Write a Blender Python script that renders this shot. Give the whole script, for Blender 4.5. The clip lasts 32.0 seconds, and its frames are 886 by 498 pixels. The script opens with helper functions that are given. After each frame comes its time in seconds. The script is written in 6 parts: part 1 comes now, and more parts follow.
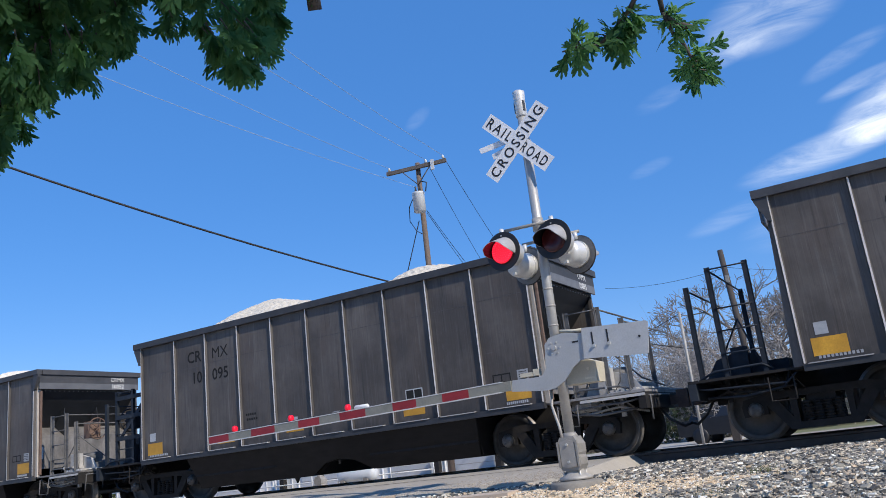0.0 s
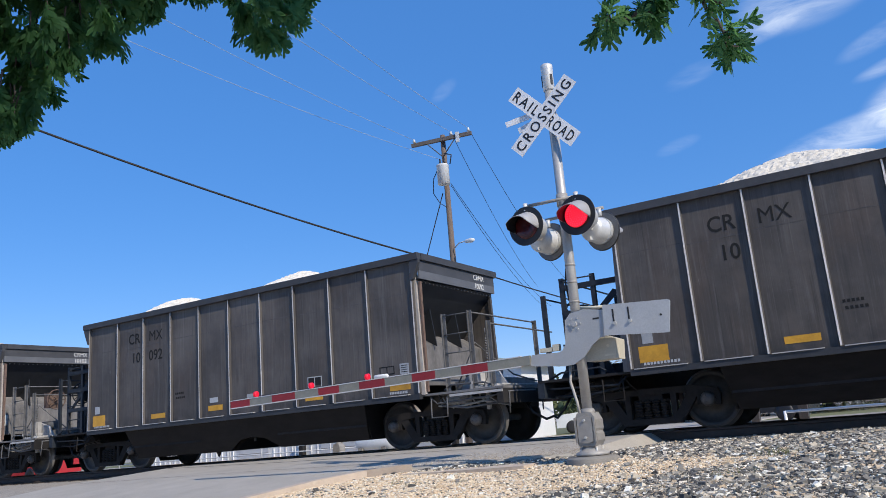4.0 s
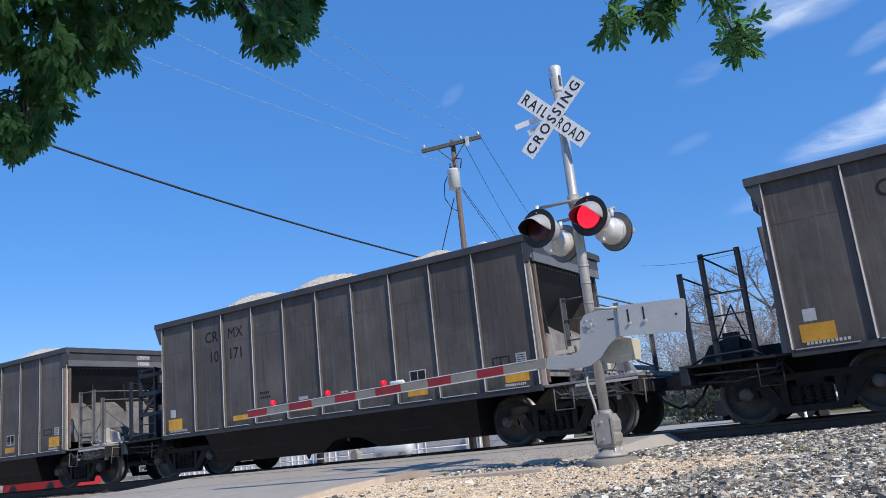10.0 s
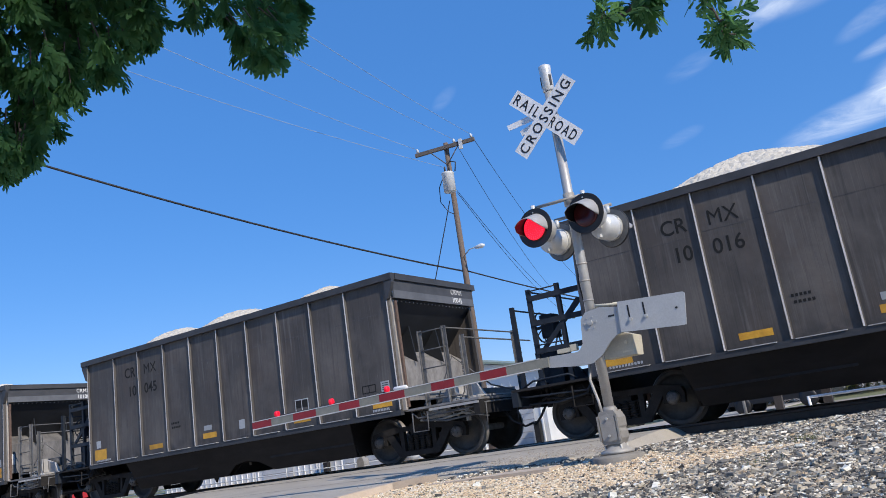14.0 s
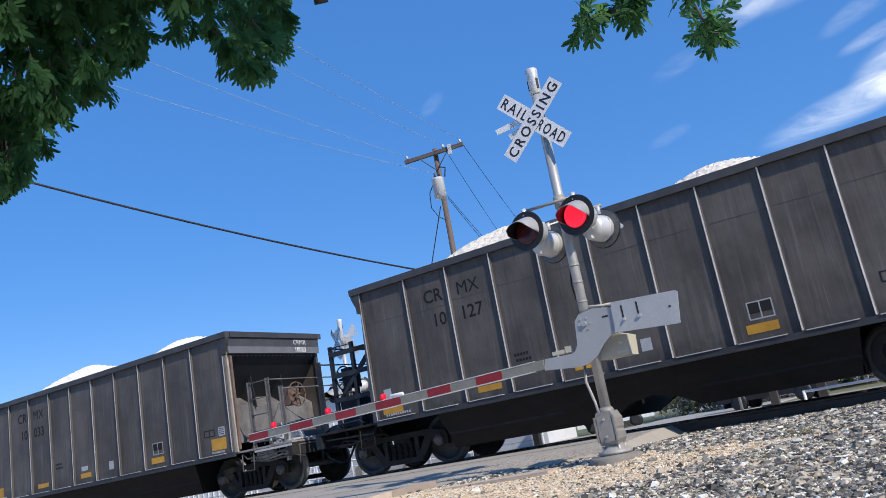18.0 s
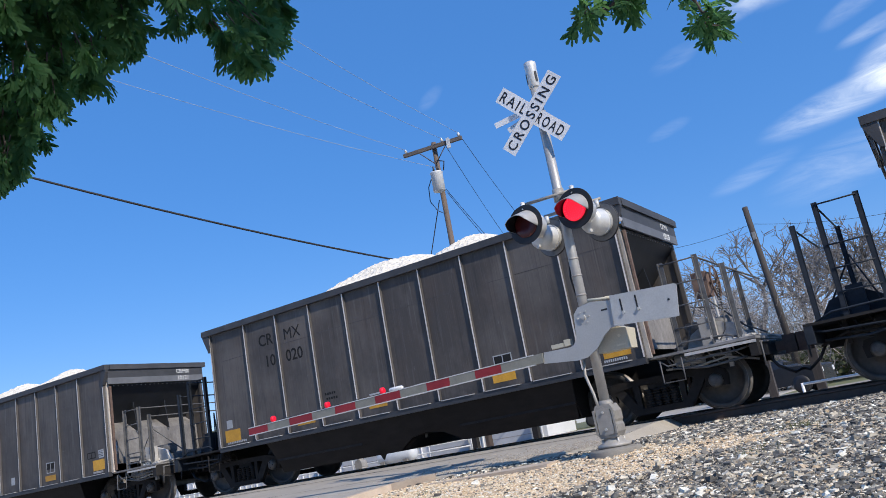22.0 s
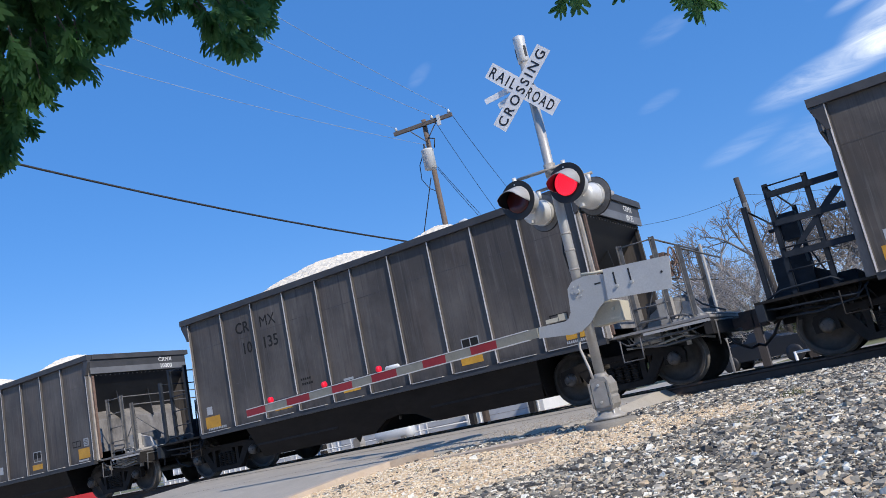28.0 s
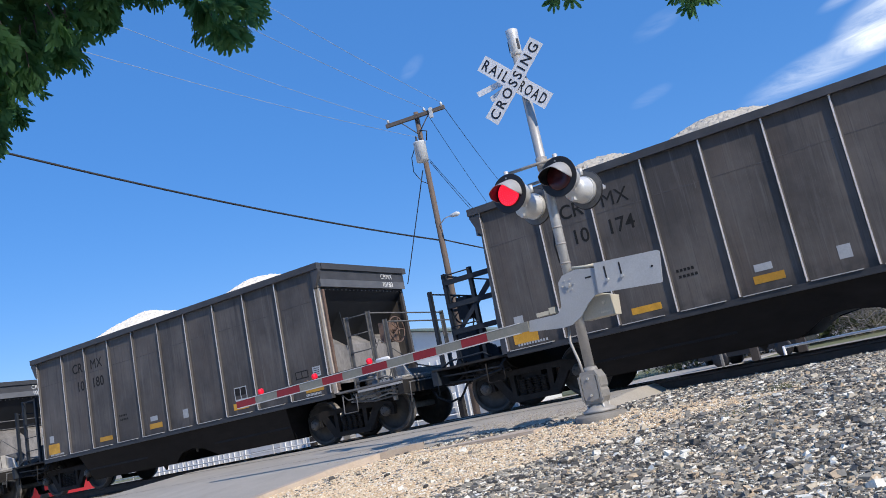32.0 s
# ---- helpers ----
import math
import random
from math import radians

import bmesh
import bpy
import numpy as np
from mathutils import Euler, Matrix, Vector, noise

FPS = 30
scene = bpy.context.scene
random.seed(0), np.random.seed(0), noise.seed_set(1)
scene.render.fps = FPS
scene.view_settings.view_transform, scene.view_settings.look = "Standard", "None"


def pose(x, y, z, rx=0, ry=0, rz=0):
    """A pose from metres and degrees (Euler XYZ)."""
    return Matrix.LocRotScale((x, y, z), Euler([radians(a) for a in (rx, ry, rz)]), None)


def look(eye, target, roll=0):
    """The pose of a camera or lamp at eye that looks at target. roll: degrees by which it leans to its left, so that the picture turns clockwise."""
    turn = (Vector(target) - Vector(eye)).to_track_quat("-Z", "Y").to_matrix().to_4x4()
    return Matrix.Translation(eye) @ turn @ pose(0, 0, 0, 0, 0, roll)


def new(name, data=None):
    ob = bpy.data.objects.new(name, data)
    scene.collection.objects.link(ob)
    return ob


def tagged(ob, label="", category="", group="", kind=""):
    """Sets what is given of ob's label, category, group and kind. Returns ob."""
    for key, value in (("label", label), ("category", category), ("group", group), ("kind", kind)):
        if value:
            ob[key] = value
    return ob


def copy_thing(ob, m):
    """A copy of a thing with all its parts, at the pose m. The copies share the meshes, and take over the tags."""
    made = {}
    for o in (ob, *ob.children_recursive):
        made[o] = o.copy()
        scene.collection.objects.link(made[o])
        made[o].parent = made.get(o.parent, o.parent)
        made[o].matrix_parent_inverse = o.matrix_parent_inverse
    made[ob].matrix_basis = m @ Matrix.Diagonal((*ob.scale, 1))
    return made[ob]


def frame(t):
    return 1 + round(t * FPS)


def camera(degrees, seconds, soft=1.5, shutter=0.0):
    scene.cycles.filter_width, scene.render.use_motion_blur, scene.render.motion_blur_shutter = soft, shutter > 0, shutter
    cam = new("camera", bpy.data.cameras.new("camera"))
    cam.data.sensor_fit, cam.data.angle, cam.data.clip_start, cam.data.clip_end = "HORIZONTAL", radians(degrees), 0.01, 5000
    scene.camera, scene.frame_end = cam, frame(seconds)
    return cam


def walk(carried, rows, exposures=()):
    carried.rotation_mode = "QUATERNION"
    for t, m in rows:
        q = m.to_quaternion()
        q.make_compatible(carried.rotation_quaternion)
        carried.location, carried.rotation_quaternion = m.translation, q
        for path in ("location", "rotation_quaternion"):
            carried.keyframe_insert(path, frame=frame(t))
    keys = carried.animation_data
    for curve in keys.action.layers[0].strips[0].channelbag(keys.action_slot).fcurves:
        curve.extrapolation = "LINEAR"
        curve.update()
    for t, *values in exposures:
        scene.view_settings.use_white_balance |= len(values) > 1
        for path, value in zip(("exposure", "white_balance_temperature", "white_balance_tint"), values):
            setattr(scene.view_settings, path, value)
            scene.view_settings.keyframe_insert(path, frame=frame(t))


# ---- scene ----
from functools import lru_cache

# The camera: held in the hand at one spot, 0.32 m above the rail heads, turning a little.
EYE = (0.0, 0.0, 0.32)
cam = camera(58.5, 32.0, soft=0.9)
# seconds, yaw to the left of +y, pitch, roll
TURNS = [
    (0.0, 29.02, 14.62, -6.74), (0.5, 29.16, 14.35, -6.59), (1.0, 29.42, 14.26, -6.32), (1.5, 29.76, 14.22, -6.20),
    (2.0, 30.14, 13.74, -5.89), (2.5, 30.50, 12.63, -5.50), (3.0, 30.62, 12.25, -5.15), (3.5, 30.81, 12.59, -4.79),
    (5.5, 31.70, 13.32, -5.68), (6.0, 32.54, 13.46, -5.90), (6.5, 33.14, 13.55, -6.57), (7.0, 33.43, 13.77, -8.08),
    (7.5, 33.63, 13.91, -8.46), (8.0, 33.67, 14.16, -8.86), (8.5, 33.00, 14.34, -8.27), (9.0, 32.28, 14.21, -7.72),
    (9.5, 32.32, 13.84, -7.00), (10.0, 31.80, 13.25, -6.05), (10.5, 31.49, 12.98, -6.46), (11.0, 31.33, 13.03, -6.93),
    (11.5, 31.24, 13.12, -7.31), (12.0, 31.16, 13.17, -7.52), (12.5, 31.18, 13.16, -7.62), (13.0, 31.23, 13.21, -7.83),
    (13.5, 31.40, 13.36, -8.32), (14.0, 31.60, 13.48, -8.50), (14.5, 31.64, 13.62, -8.68), (16.5, 31.37, 13.51, -9.23),
    (17.0, 31.19, 13.48, -9.53), (17.5, 31.05, 13.63, -9.98), (18.0, 30.95, 13.79, -10.34), (18.5, 30.90, 13.96, -10.65),
    (19.0, 30.84, 14.11, -10.82), (19.5, 30.76, 14.11, -10.88), (20.0, 30.71, 14.05, -10.94), (20.5, 30.70, 13.99, -10.99),
    (21.0, 30.77, 13.92, -10.83), (21.5, 30.95, 13.65, -10.52), (22.0, 30.96, 13.33, -10.47), (22.5, 30.91, 13.26, -10.65),
    (23.0, 30.99, 13.08, -10.38), (23.5, 31.07, 12.90, -10.27), (24.0, 31.10, 12.86, -10.37), (24.5, 31.01, 12.83, -10.60),
    (25.0, 30.94, 12.81, -10.76), (25.5, 30.90, 12.74, -10.74), (27.5, 30.62, 11.91, -11.73), (28.0, 30.77, 11.64, -11.85),
    (28.5, 30.88, 11.49, -11.91), (29.0, 30.77, 11.37, -11.88), (29.5, 30.71, 11.31, -11.97), (30.0, 30.67, 11.30, -12.08),
    (30.5, 30.62, 11.29, -12.17), (31.0, 30.58, 11.24, -12.20), (31.5, 30.47, 11.15, -11.92), (32.0, 30.25, 11.00, -11.54),
]
walk(cam, [(t, pose(*EYE, 90 + p, 0, y) @ pose(0, 0, 0, 0, 0, r)) for t, y, p, r in TURNS])

# ---------------------------------------------------------------- sky and sun
SUN_DIR = Vector((0.753, -0.268, 0.601)).normalized()   # towards the sun
world = bpy.data.worlds.new("sky")
scene.world = world
world.use_nodes = True
wn, wl = world.node_tree.nodes, world.node_tree.links
sky = wn.new("ShaderNodeTexSky")
sky.sky_type, sky.sun_disc = "NISHITA", False
sky.sun_elevation = math.asin(SUN_DIR.z)
sky.sun_rotation = math.atan2(SUN_DIR.x, SUN_DIR.y)
sky.air_density, sky.dust_density, sky.ozone_density = 1.0, 0.0, 3.0
rich = wn.new("ShaderNodeHueSaturation")
rich.inputs["Saturation"].default_value = 1.35
balance = wn.new("ShaderNodeVectorMath")            # the film's cool colour balance
balance.operation = "MULTIPLY"
balance.inputs[1].default_value = (1.12, 1.0, 1.08)
wl.new(sky.outputs[0], rich.inputs["Color"])
wl.new(rich.outputs[0], balance.inputs[0])
even = wn.new("ShaderNodeMix")                      # clear dry air: the blue hardly pales towards the horizon
even.data_type = "RGBA"
even.inputs["Factor"].default_value = 0.55
even.inputs["B"].default_value = (0.71, 2.02, 5.3, 1)
wl.new(balance.outputs[0], even.inputs["A"])
# thin streaked clouds, each a long soft patch of sky: to the left of +y, up, half length, half width, lean, thickness
wc = wn.new("ShaderNodeTexCoord")
wm = wn.new("ShaderNodeMapping")
wm.inputs["Rotation"].default_value = (radians(20), radians(-28), radians(10))
wm.inputs["Scale"].default_value = (4.0, 6.0, 20.0)
wl.new(wc.outputs["Generated"], wm.inputs["Vector"])
cn = wn.new("ShaderNodeTexNoise")
cn.inputs["Scale"].default_value, cn.inputs["Detail"].default_value, cn.inputs["Roughness"].default_value, cn.inputs["Distortion"].default_value = 2.2, 9.0, 0.62, 0.8
wl.new(wm.outputs[0], cn.inputs["Vector"])
cr = wn.new("ShaderNodeMapRange")
cr.inputs["From Min"].default_value, cr.inputs["From Max"].default_value = 0.36, 0.68
wl.new(cn.outputs["Fac"], cr.inputs["Value"])


def sky_math(op, a, b):
    k = wn.new("ShaderNodeMath")
    k.operation = op
    for i, v in enumerate((a, b)):
        if isinstance(v, (int, float)):
            k.inputs[i].default_value = v
        else:
            wl.new(v, k.inputs[i])
    return k.outputs[0]


def sky_dot(v):
    k = wn.new("ShaderNodeVectorMath")
    k.operation = "DOT_PRODUCT"
    k.inputs[1].default_value = v
    wl.new(wc.outputs["Generated"], k.inputs[0])
    return k.outputs["Value"]


def cloud(az, el, length, width, lean, thick):
    a, e, t = radians(az), radians(el), radians(lean)
    centre = Vector((-math.sin(a) * math.cos(e), math.cos(a) * math.cos(e), math.sin(e)))
    right, up = Vector((math.cos(a), math.sin(a), 0)), Vector((math.sin(a) * math.sin(e), -math.cos(a) * math.sin(e), math.cos(e)))
    u, v = math.cos(t) * right + math.sin(t) * up, math.cos(t) * up - math.sin(t) * right
    x, y = sky_math("DIVIDE", sky_dot(u), math.sin(radians(length))), sky_math("DIVIDE", sky_dot(v), math.sin(radians(width)))
    q = sky_math("ADD", sky_math("MULTIPLY", x, x), sky_math("MULTIPLY", y, y))
    m = wn.new("ShaderNodeMapRange")
    m.interpolation_type = "SMOOTHSTEP"
    m.inputs["From Min"].default_value, m.inputs["From Max"].default_value = 1.0, 0.0
    m.inputs["To Max"].default_value = thick
    wl.new(q, m.inputs["Value"])
    return sky_math("MULTIPLY", m.outputs[0], sky_math("GREATER_THAN", sky_dot(centre), 0.3))


cover = 0.0
for row in ((1.4, 16.5, 6.4, 1.3, 9, 0.46), (-3.5, 18.2, 5.0, 2.1, 14, 0.82), (2.8, 26.0, 5.2, 2.6, 8, 0.4), (6.2, 24.3, 3.4, 0.9, 12, 0.25), (2.6, 12.6, 6.0, 2.0, 10, 0.2), (8.2, 13.6, 3.6, 0.8, 14, 0.15),
            (29.8, 24.1, 1.3, 0.6, 38, 0.09), (13.0, 18.0, 1.8, 0.55, 14, 0.1), (11.3, 22.5, 2.2, 0.8, 16, 0.1), (-1.0, 22.0, 3.2, 0.8, 18, 0.2), (-1.6, 20.2, 3.0, 0.6, 12, 0.24)):
    cover = sky_math("ADD", cloud(*row), cover)
cm = wn.new("ShaderNodeMath")
cm.operation, cm.use_clamp = "MULTIPLY", True
wl.new(sky_math("ADD", sky_math("MULTIPLY", cr.outputs[0], 0.85), 0.15), cm.inputs[0])
wl.new(cover, cm.inputs[1])
mixc = wn.new("ShaderNodeMix")
mixc.data_type = "RGBA"
mixc.inputs["B"].default_value = (7.5, 8.0, 8.6, 1)
wl.new(cm.outputs[0], mixc.inputs["Factor"])
wl.new(even.outputs["Result"], mixc.inputs["A"])
wn["Background"].inputs["Strength"].default_value = 0.15
wl.new(mixc.outputs["Result"], wn["Background"].inputs["Color"])
sun = new("sun", bpy.data.lights.new("sun", "SUN"))
sun.data.energy, sun.data.angle, sun.data.color = 4.3, radians(0.53), (1.0, 0.91, 0.79)
sun.matrix_world = look(SUN_DIR * 60, (0, 0, 0))
scene.view_settings.exposure = 0.0


# ---------------------------------------------------------------- materials
def material(name, a, b, scale=4.0, rough=0.7, metal=0.0, bump=0.1, stretch=(1, 1, 1), fine=60.0, spread=0.15, coords="Object", contrast=0.5, rough_b=None):
    """Two colours mixed by coarse and fine noise, with relief and a small change from object to object."""
    m = bpy.data.materials.new(name)
    m.use_nodes = True
    n, l = m.node_tree.nodes, m.node_tree.links
    p = n["Principled BSDF"]
    co = n.new("ShaderNodeTexCoord")
    mp = n.new("ShaderNodeMapping")
    mp.inputs["Scale"].default_value = stretch
    l.new(co.outputs[coords], mp.inputs["Vector"])
    info = n.new("ShaderNodeObjectInfo")
    n1 = n.new("ShaderNodeTexNoise")
    n1.noise_dimensions = "4D"
    n1.inputs["Scale"].default_value, n1.inputs["Detail"].default_value, n1.inputs["Roughness"].default_value = scale, 6.0, 0.65
    wv = n.new("ShaderNodeMath")
    wv.operation = "MULTIPLY"
    wv.inputs[1].default_value = 37.0
    l.new(info.outputs["Random"], wv.inputs[0])
    l.new(wv.outputs[0], n1.inputs["W"])
    n2 = n.new("ShaderNodeTexNoise")
    n2.inputs["Scale"].default_value, n2.inputs["Detail"].default_value = fine, 3.0
    l.new(mp.outputs[0], n1.inputs["Vector"])
    l.new(mp.outputs[0], n2.inputs["Vector"])
    ramp = n.new("ShaderNodeMapRange")
    ramp.inputs["From Min"].default_value, ramp.inputs["From Max"].default_value = 0.5 - contrast / 2, 0.5 + contrast / 2
    l.new(n1.outputs["Fac"], ramp.inputs["Value"])
    mix = n.new("ShaderNodeMix")
    mix.data_type = "RGBA"
    mix.inputs["A"].default_value, mix.inputs["B"].default_value = (*a, 1), (*b, 1)
    l.new(ramp.outputs[0], mix.inputs["Factor"])
    grain = n.new("ShaderNodeMapRange")
    grain.inputs["To Min"].default_value, grain.inputs["To Max"].default_value = 1 - spread, 1 + spread
    l.new(n2.outputs["Fac"], grain.inputs["Value"])
    own = n.new("ShaderNodeMapRange")
    own.inputs["To Min"].default_value, own.inputs["To Max"].default_value = 1 - spread, 1 + spread
    l.new(info.outputs["Random"], own.inputs["Value"])
    mul = n.new("ShaderNodeMath")
    mul.operation = "MULTIPLY"
    l.new(grain.outputs[0], mul.inputs[0])
    l.new(own.outputs[0], mul.inputs[1])
    sc = n.new("ShaderNodeVectorMath")
    sc.operation = "SCALE"
    l.new(mix.outputs["Result"], sc.inputs[0])
    l.new(mul.outputs[0], sc.inputs["Scale"])
    l.new(sc.outputs[0], p.inputs["Base Color"])
    rr = n.new("ShaderNodeMapRange")
    rr.inputs["To Min"].default_value, rr.inputs["To Max"].default_value = rough, rough if rough_b is None else rough_b
    l.new(n1.outputs["Fac"], rr.inputs["Value"])
    l.new(rr.outputs[0], p.inputs["Roughness"])
    p.inputs["Metallic"].default_value = metal
    if bump:
        bp = n.new("ShaderNodeBump")
        bp.inputs["Strength"].default_value, bp.inputs["Distance"].default_value = bump, 0.01
        l.new(n2.outputs["Fac"], bp.inputs["Height"])
        l.new(bp.outputs[0], p.inputs["Normal"])
    return m


def glowing(name, color, strength):
    m = bpy.data.materials.new(name)
    m.use_nodes = True
    p = m.node_tree.nodes["Principled BSDF"]
    p.inputs["Base Color"].default_value = (*color, 1)
    p.inputs["Emission Color"].default_value = (*color, 1)
    p.inputs["Emission Strength"].default_value = strength
    return m


CAR_PAINT = material("weathered_car_paint", (0.04, 0.036, 0.034), (0.105, 0.095, 0.089), 2.2, 0.62, 0, 0.12, (3.0, 3.0, 0.3), 22, 0.2, contrast=0.55)
def panel_paint():
    """Side sheets: dark paint gone chalky in patches, with pale and brown runs down from the top and grime along the sill."""
    m = bpy.data.materials.new("chalky_streaked_car_paint")
    m.use_nodes = True
    n, l = m.node_tree.nodes, m.node_tree.links
    p = n["Principled BSDF"]
    co, info = n.new("ShaderNodeTexCoord"), n.new("ShaderNodeObjectInfo")
    wv = n.new("ShaderNodeMath")
    wv.operation = "MULTIPLY"
    wv.inputs[1].default_value = 61.0
    l.new(info.outputs["Random"], wv.inputs[0])

    def layer(scale, stretch, lo, hi, detail=5.0, rough=0.6):
        mp, t, r = n.new("ShaderNodeMapping"), n.new("ShaderNodeTexNoise"), n.new("ShaderNodeMapRange")
        mp.inputs["Scale"].default_value = stretch
        t.noise_dimensions = "4D"
        t.inputs["Scale"].default_value, t.inputs["Detail"].default_value, t.inputs["Roughness"].default_value = scale, detail, rough
        l.new(co.outputs["Object"], mp.inputs["Vector"])
        l.new(mp.outputs[0], t.inputs["Vector"])
        l.new(wv.outputs[0], t.inputs["W"])
        r.inputs["From Min"].default_value, r.inputs["From Max"].default_value = lo, hi
        l.new(t.outputs["Fac"], r.inputs["Value"])
        return r.outputs[0]

    def over(below, colour, fac, strength):
        k, x = n.new("ShaderNodeMath"), n.new("ShaderNodeMix")
        k.operation = "MULTIPLY"
        k.inputs[1].default_value = strength
        l.new(fac, k.inputs[0])
        x.data_type = "RGBA"
        x.inputs["B"].default_value = (*colour, 1)
        l.new(k.outputs[0], x.inputs["Factor"])
        l.new(below, x.inputs["A"])
        return x.outputs["Result"]

    base = n.new("ShaderNodeRGB")
    base.outputs[0].default_value = (0.064, 0.056, 0.05, 1)
    c = base.outputs[0]
    blotch = layer(0.9, (1.0, 1.0, 0.8), 0.42, 0.7)
    c = over(c, (0.172, 0.153, 0.137), blotch, 0.65)
    c = over(c, (0.1, 0.07, 0.052), layer(1.3, (1.4, 1.4, 0.5), 0.5, 0.72), 0.45)
    c = over(c, (0.2, 0.19, 0.18), layer(2.0, (7.0, 7.0, 0.35), 0.56, 0.78, 7.0), 0.55)
    c = over(c, (0.022, 0.021, 0.022), layer(2.4, (6.0, 6.0, 0.3), 0.55, 0.75, 7.0), 0.7)
    c = over(c, (0.26, 0.25, 0.24), layer(6.0, (5.0, 5.0, 0.4), 0.68, 0.76, 4.0), 0.5)
    c = over(c, (0.24, 0.235, 0.23), layer(3.0, (0.5, 0.5, 6.0), 0.7, 0.78, 4.0), 0.4)
    c = over(c, (0.23, 0.212, 0.19), layer(1.6, (34.0, 34.0, 0.55), 0.54, 0.74, 6.0, 0.7), 0.32)
    c = over(c, (0.026, 0.023, 0.022), layer(1.9, (26.0, 26.0, 0.4), 0.54, 0.72, 6.0, 0.7), 0.55)
    c = over(c, (0.15, 0.095, 0.062), layer(2.2, (16.0, 16.0, 0.35), 0.62, 0.78, 6.0, 0.7), 0.25)
    sep, low = n.new("ShaderNodeSeparateXYZ"), n.new("ShaderNodeMapRange")
    l.new(co.outputs["Object"], sep.inputs[0])
    l.new(sep.outputs["Z"], low.inputs["Value"])
    low.inputs["From Min"].default_value, low.inputs["From Max"].default_value = 1.3, 1.05
    splash = n.new("ShaderNodeMath")
    splash.operation = "MULTIPLY"
    l.new(low.outputs[0], splash.inputs[0])
    l.new(layer(3.0, (1.5, 1.5, 1.5), 0.35, 0.6), splash.inputs[1])
    c = over(c, (0.03, 0.028, 0.028), splash.outputs[0], 0.8)
    l.new(c, p.inputs["Base Color"])
    p.inputs["Roughness"].default_value = 0.6
    g, bp = n.new("ShaderNodeTexNoise"), n.new("ShaderNodeBump")
    g.inputs["Scale"].default_value, g.inputs["Detail"].default_value = 1.7, 6.0
    l.new(co.outputs["Object"], g.inputs["Vector"])
    bp.inputs["Strength"].default_value, bp.inputs["Distance"].default_value = 0.35, 0.05
    l.new(g.outputs["Fac"], bp.inputs["Height"])
    l.new(bp.outputs[0], p.inputs["Normal"])
    return m


PANEL_PAINT = panel_paint()
# Pale rib edge stands in for the sun striking the ribs.
RIB_SUN_EDGE = material("scuffed_rib_steel", (0.55, 0.5, 0.46), (0.82, 0.77, 0.71), 5, 0.6, 0, 0.1, (1, 1, 0.5), 50, 0.15)
BLACK_STEEL = material("grimy_black_steel", (0.012, 0.012, 0.013), (0.035, 0.032, 0.03), 5, 0.7, 0, 0.3, (1, 1, 1), 60, 0.2)
CHORD_PAINT = material("dark_top_chord_paint", (0.03, 0.032, 0.036), (0.07, 0.07, 0.075), 3, 0.6)
SLOPE_PAINT = material("dusty_slope_sheet", (0.105, 0.1, 0.097), (0.28, 0.27, 0.264), 3.5, 0.7, 0, 0.2, (1, 1, 0.5), 30, 0.25, contrast=0.4)
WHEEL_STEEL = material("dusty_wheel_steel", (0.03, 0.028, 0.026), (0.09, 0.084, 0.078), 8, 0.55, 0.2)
# Axle colour lightened to hold the sunlight on the outer axle.
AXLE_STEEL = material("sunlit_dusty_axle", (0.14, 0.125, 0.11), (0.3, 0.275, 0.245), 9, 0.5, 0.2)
TREAD_STEEL = material("worn_tread_steel", (0.14, 0.13, 0.12), (0.3, 0.28, 0.26), 10, 0.45, 0.4)
POST_BROWN = material("rust_brown_corner_plate", (0.12, 0.1, 0.088), (0.23, 0.2, 0.175), 4, 0.7, 0, 0.15, (2, 2, 0.5), 30, 0.2)
CAP_STEEL = material("greasy_bearing_cap", (0.04, 0.038, 0.036), (0.16, 0.15, 0.14), 14, 0.5, 0.2, 0.2)
POST_TAN = material("rust_streaked_corner_post", (0.29, 0.255, 0.225), (0.55, 0.51, 0.46), 7, 0.65, 0, 0.2, (2, 2, 0.8), 40, 0.2)
# End-frame steel in two tones: shade in this one, sun in the next.
SHADED_STEEL = material("dark_blue_grey_end_frame", (0.012, 0.017, 0.024), (0.035, 0.042, 0.054), 6, 0.6)
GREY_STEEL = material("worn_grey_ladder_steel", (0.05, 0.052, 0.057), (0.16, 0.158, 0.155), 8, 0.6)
RUST_STEEL = material("rusty_steel", (0.1, 0.062, 0.047), (0.2, 0.135, 0.105), 9, 0.8)
YELLOW = material("dirty_yellow_reflector", (0.42, 0.21, 0.02), (0.66, 0.35, 0.035), 5, 0.5, 0, 0.02, (1, 1, 1), 40, 0.2, contrast=0.4)
STENCIL = material("black_stencil_paint", (0.005, 0.005, 0.005), (0.012, 0.012, 0.012), 12, 0.85, 0, 0)
WHITE_STENCIL = material("white_stencil_paint", (0.6, 0.6, 0.58), (0.8, 0.8, 0.78), 12, 0.7, 0, 0)
LIMESTONE = material("crushed_limestone_load", (0.52, 0.47, 0.385), (0.74, 0.695, 0.61), 14, 0.9, 0, 1.0, (1, 1, 1), 38, 0.3)
GALVANIZED = material("galvanized_mast", (0.44, 0.43, 0.41), (0.6, 0.59, 0.56), 6, 0.45, 0.35, 0.05)
PLATE = material("aluminium_counterweight_plate", (0.43, 0.44, 0.445), (0.52, 0.53, 0.53), 3, 0.5, 0.2, 0.03)
TRIM_WHITE = material("weathered_white_trim", (0.5, 0.5, 0.5), (0.66, 0.66, 0.65), 9, 0.6, 0, 0.03)
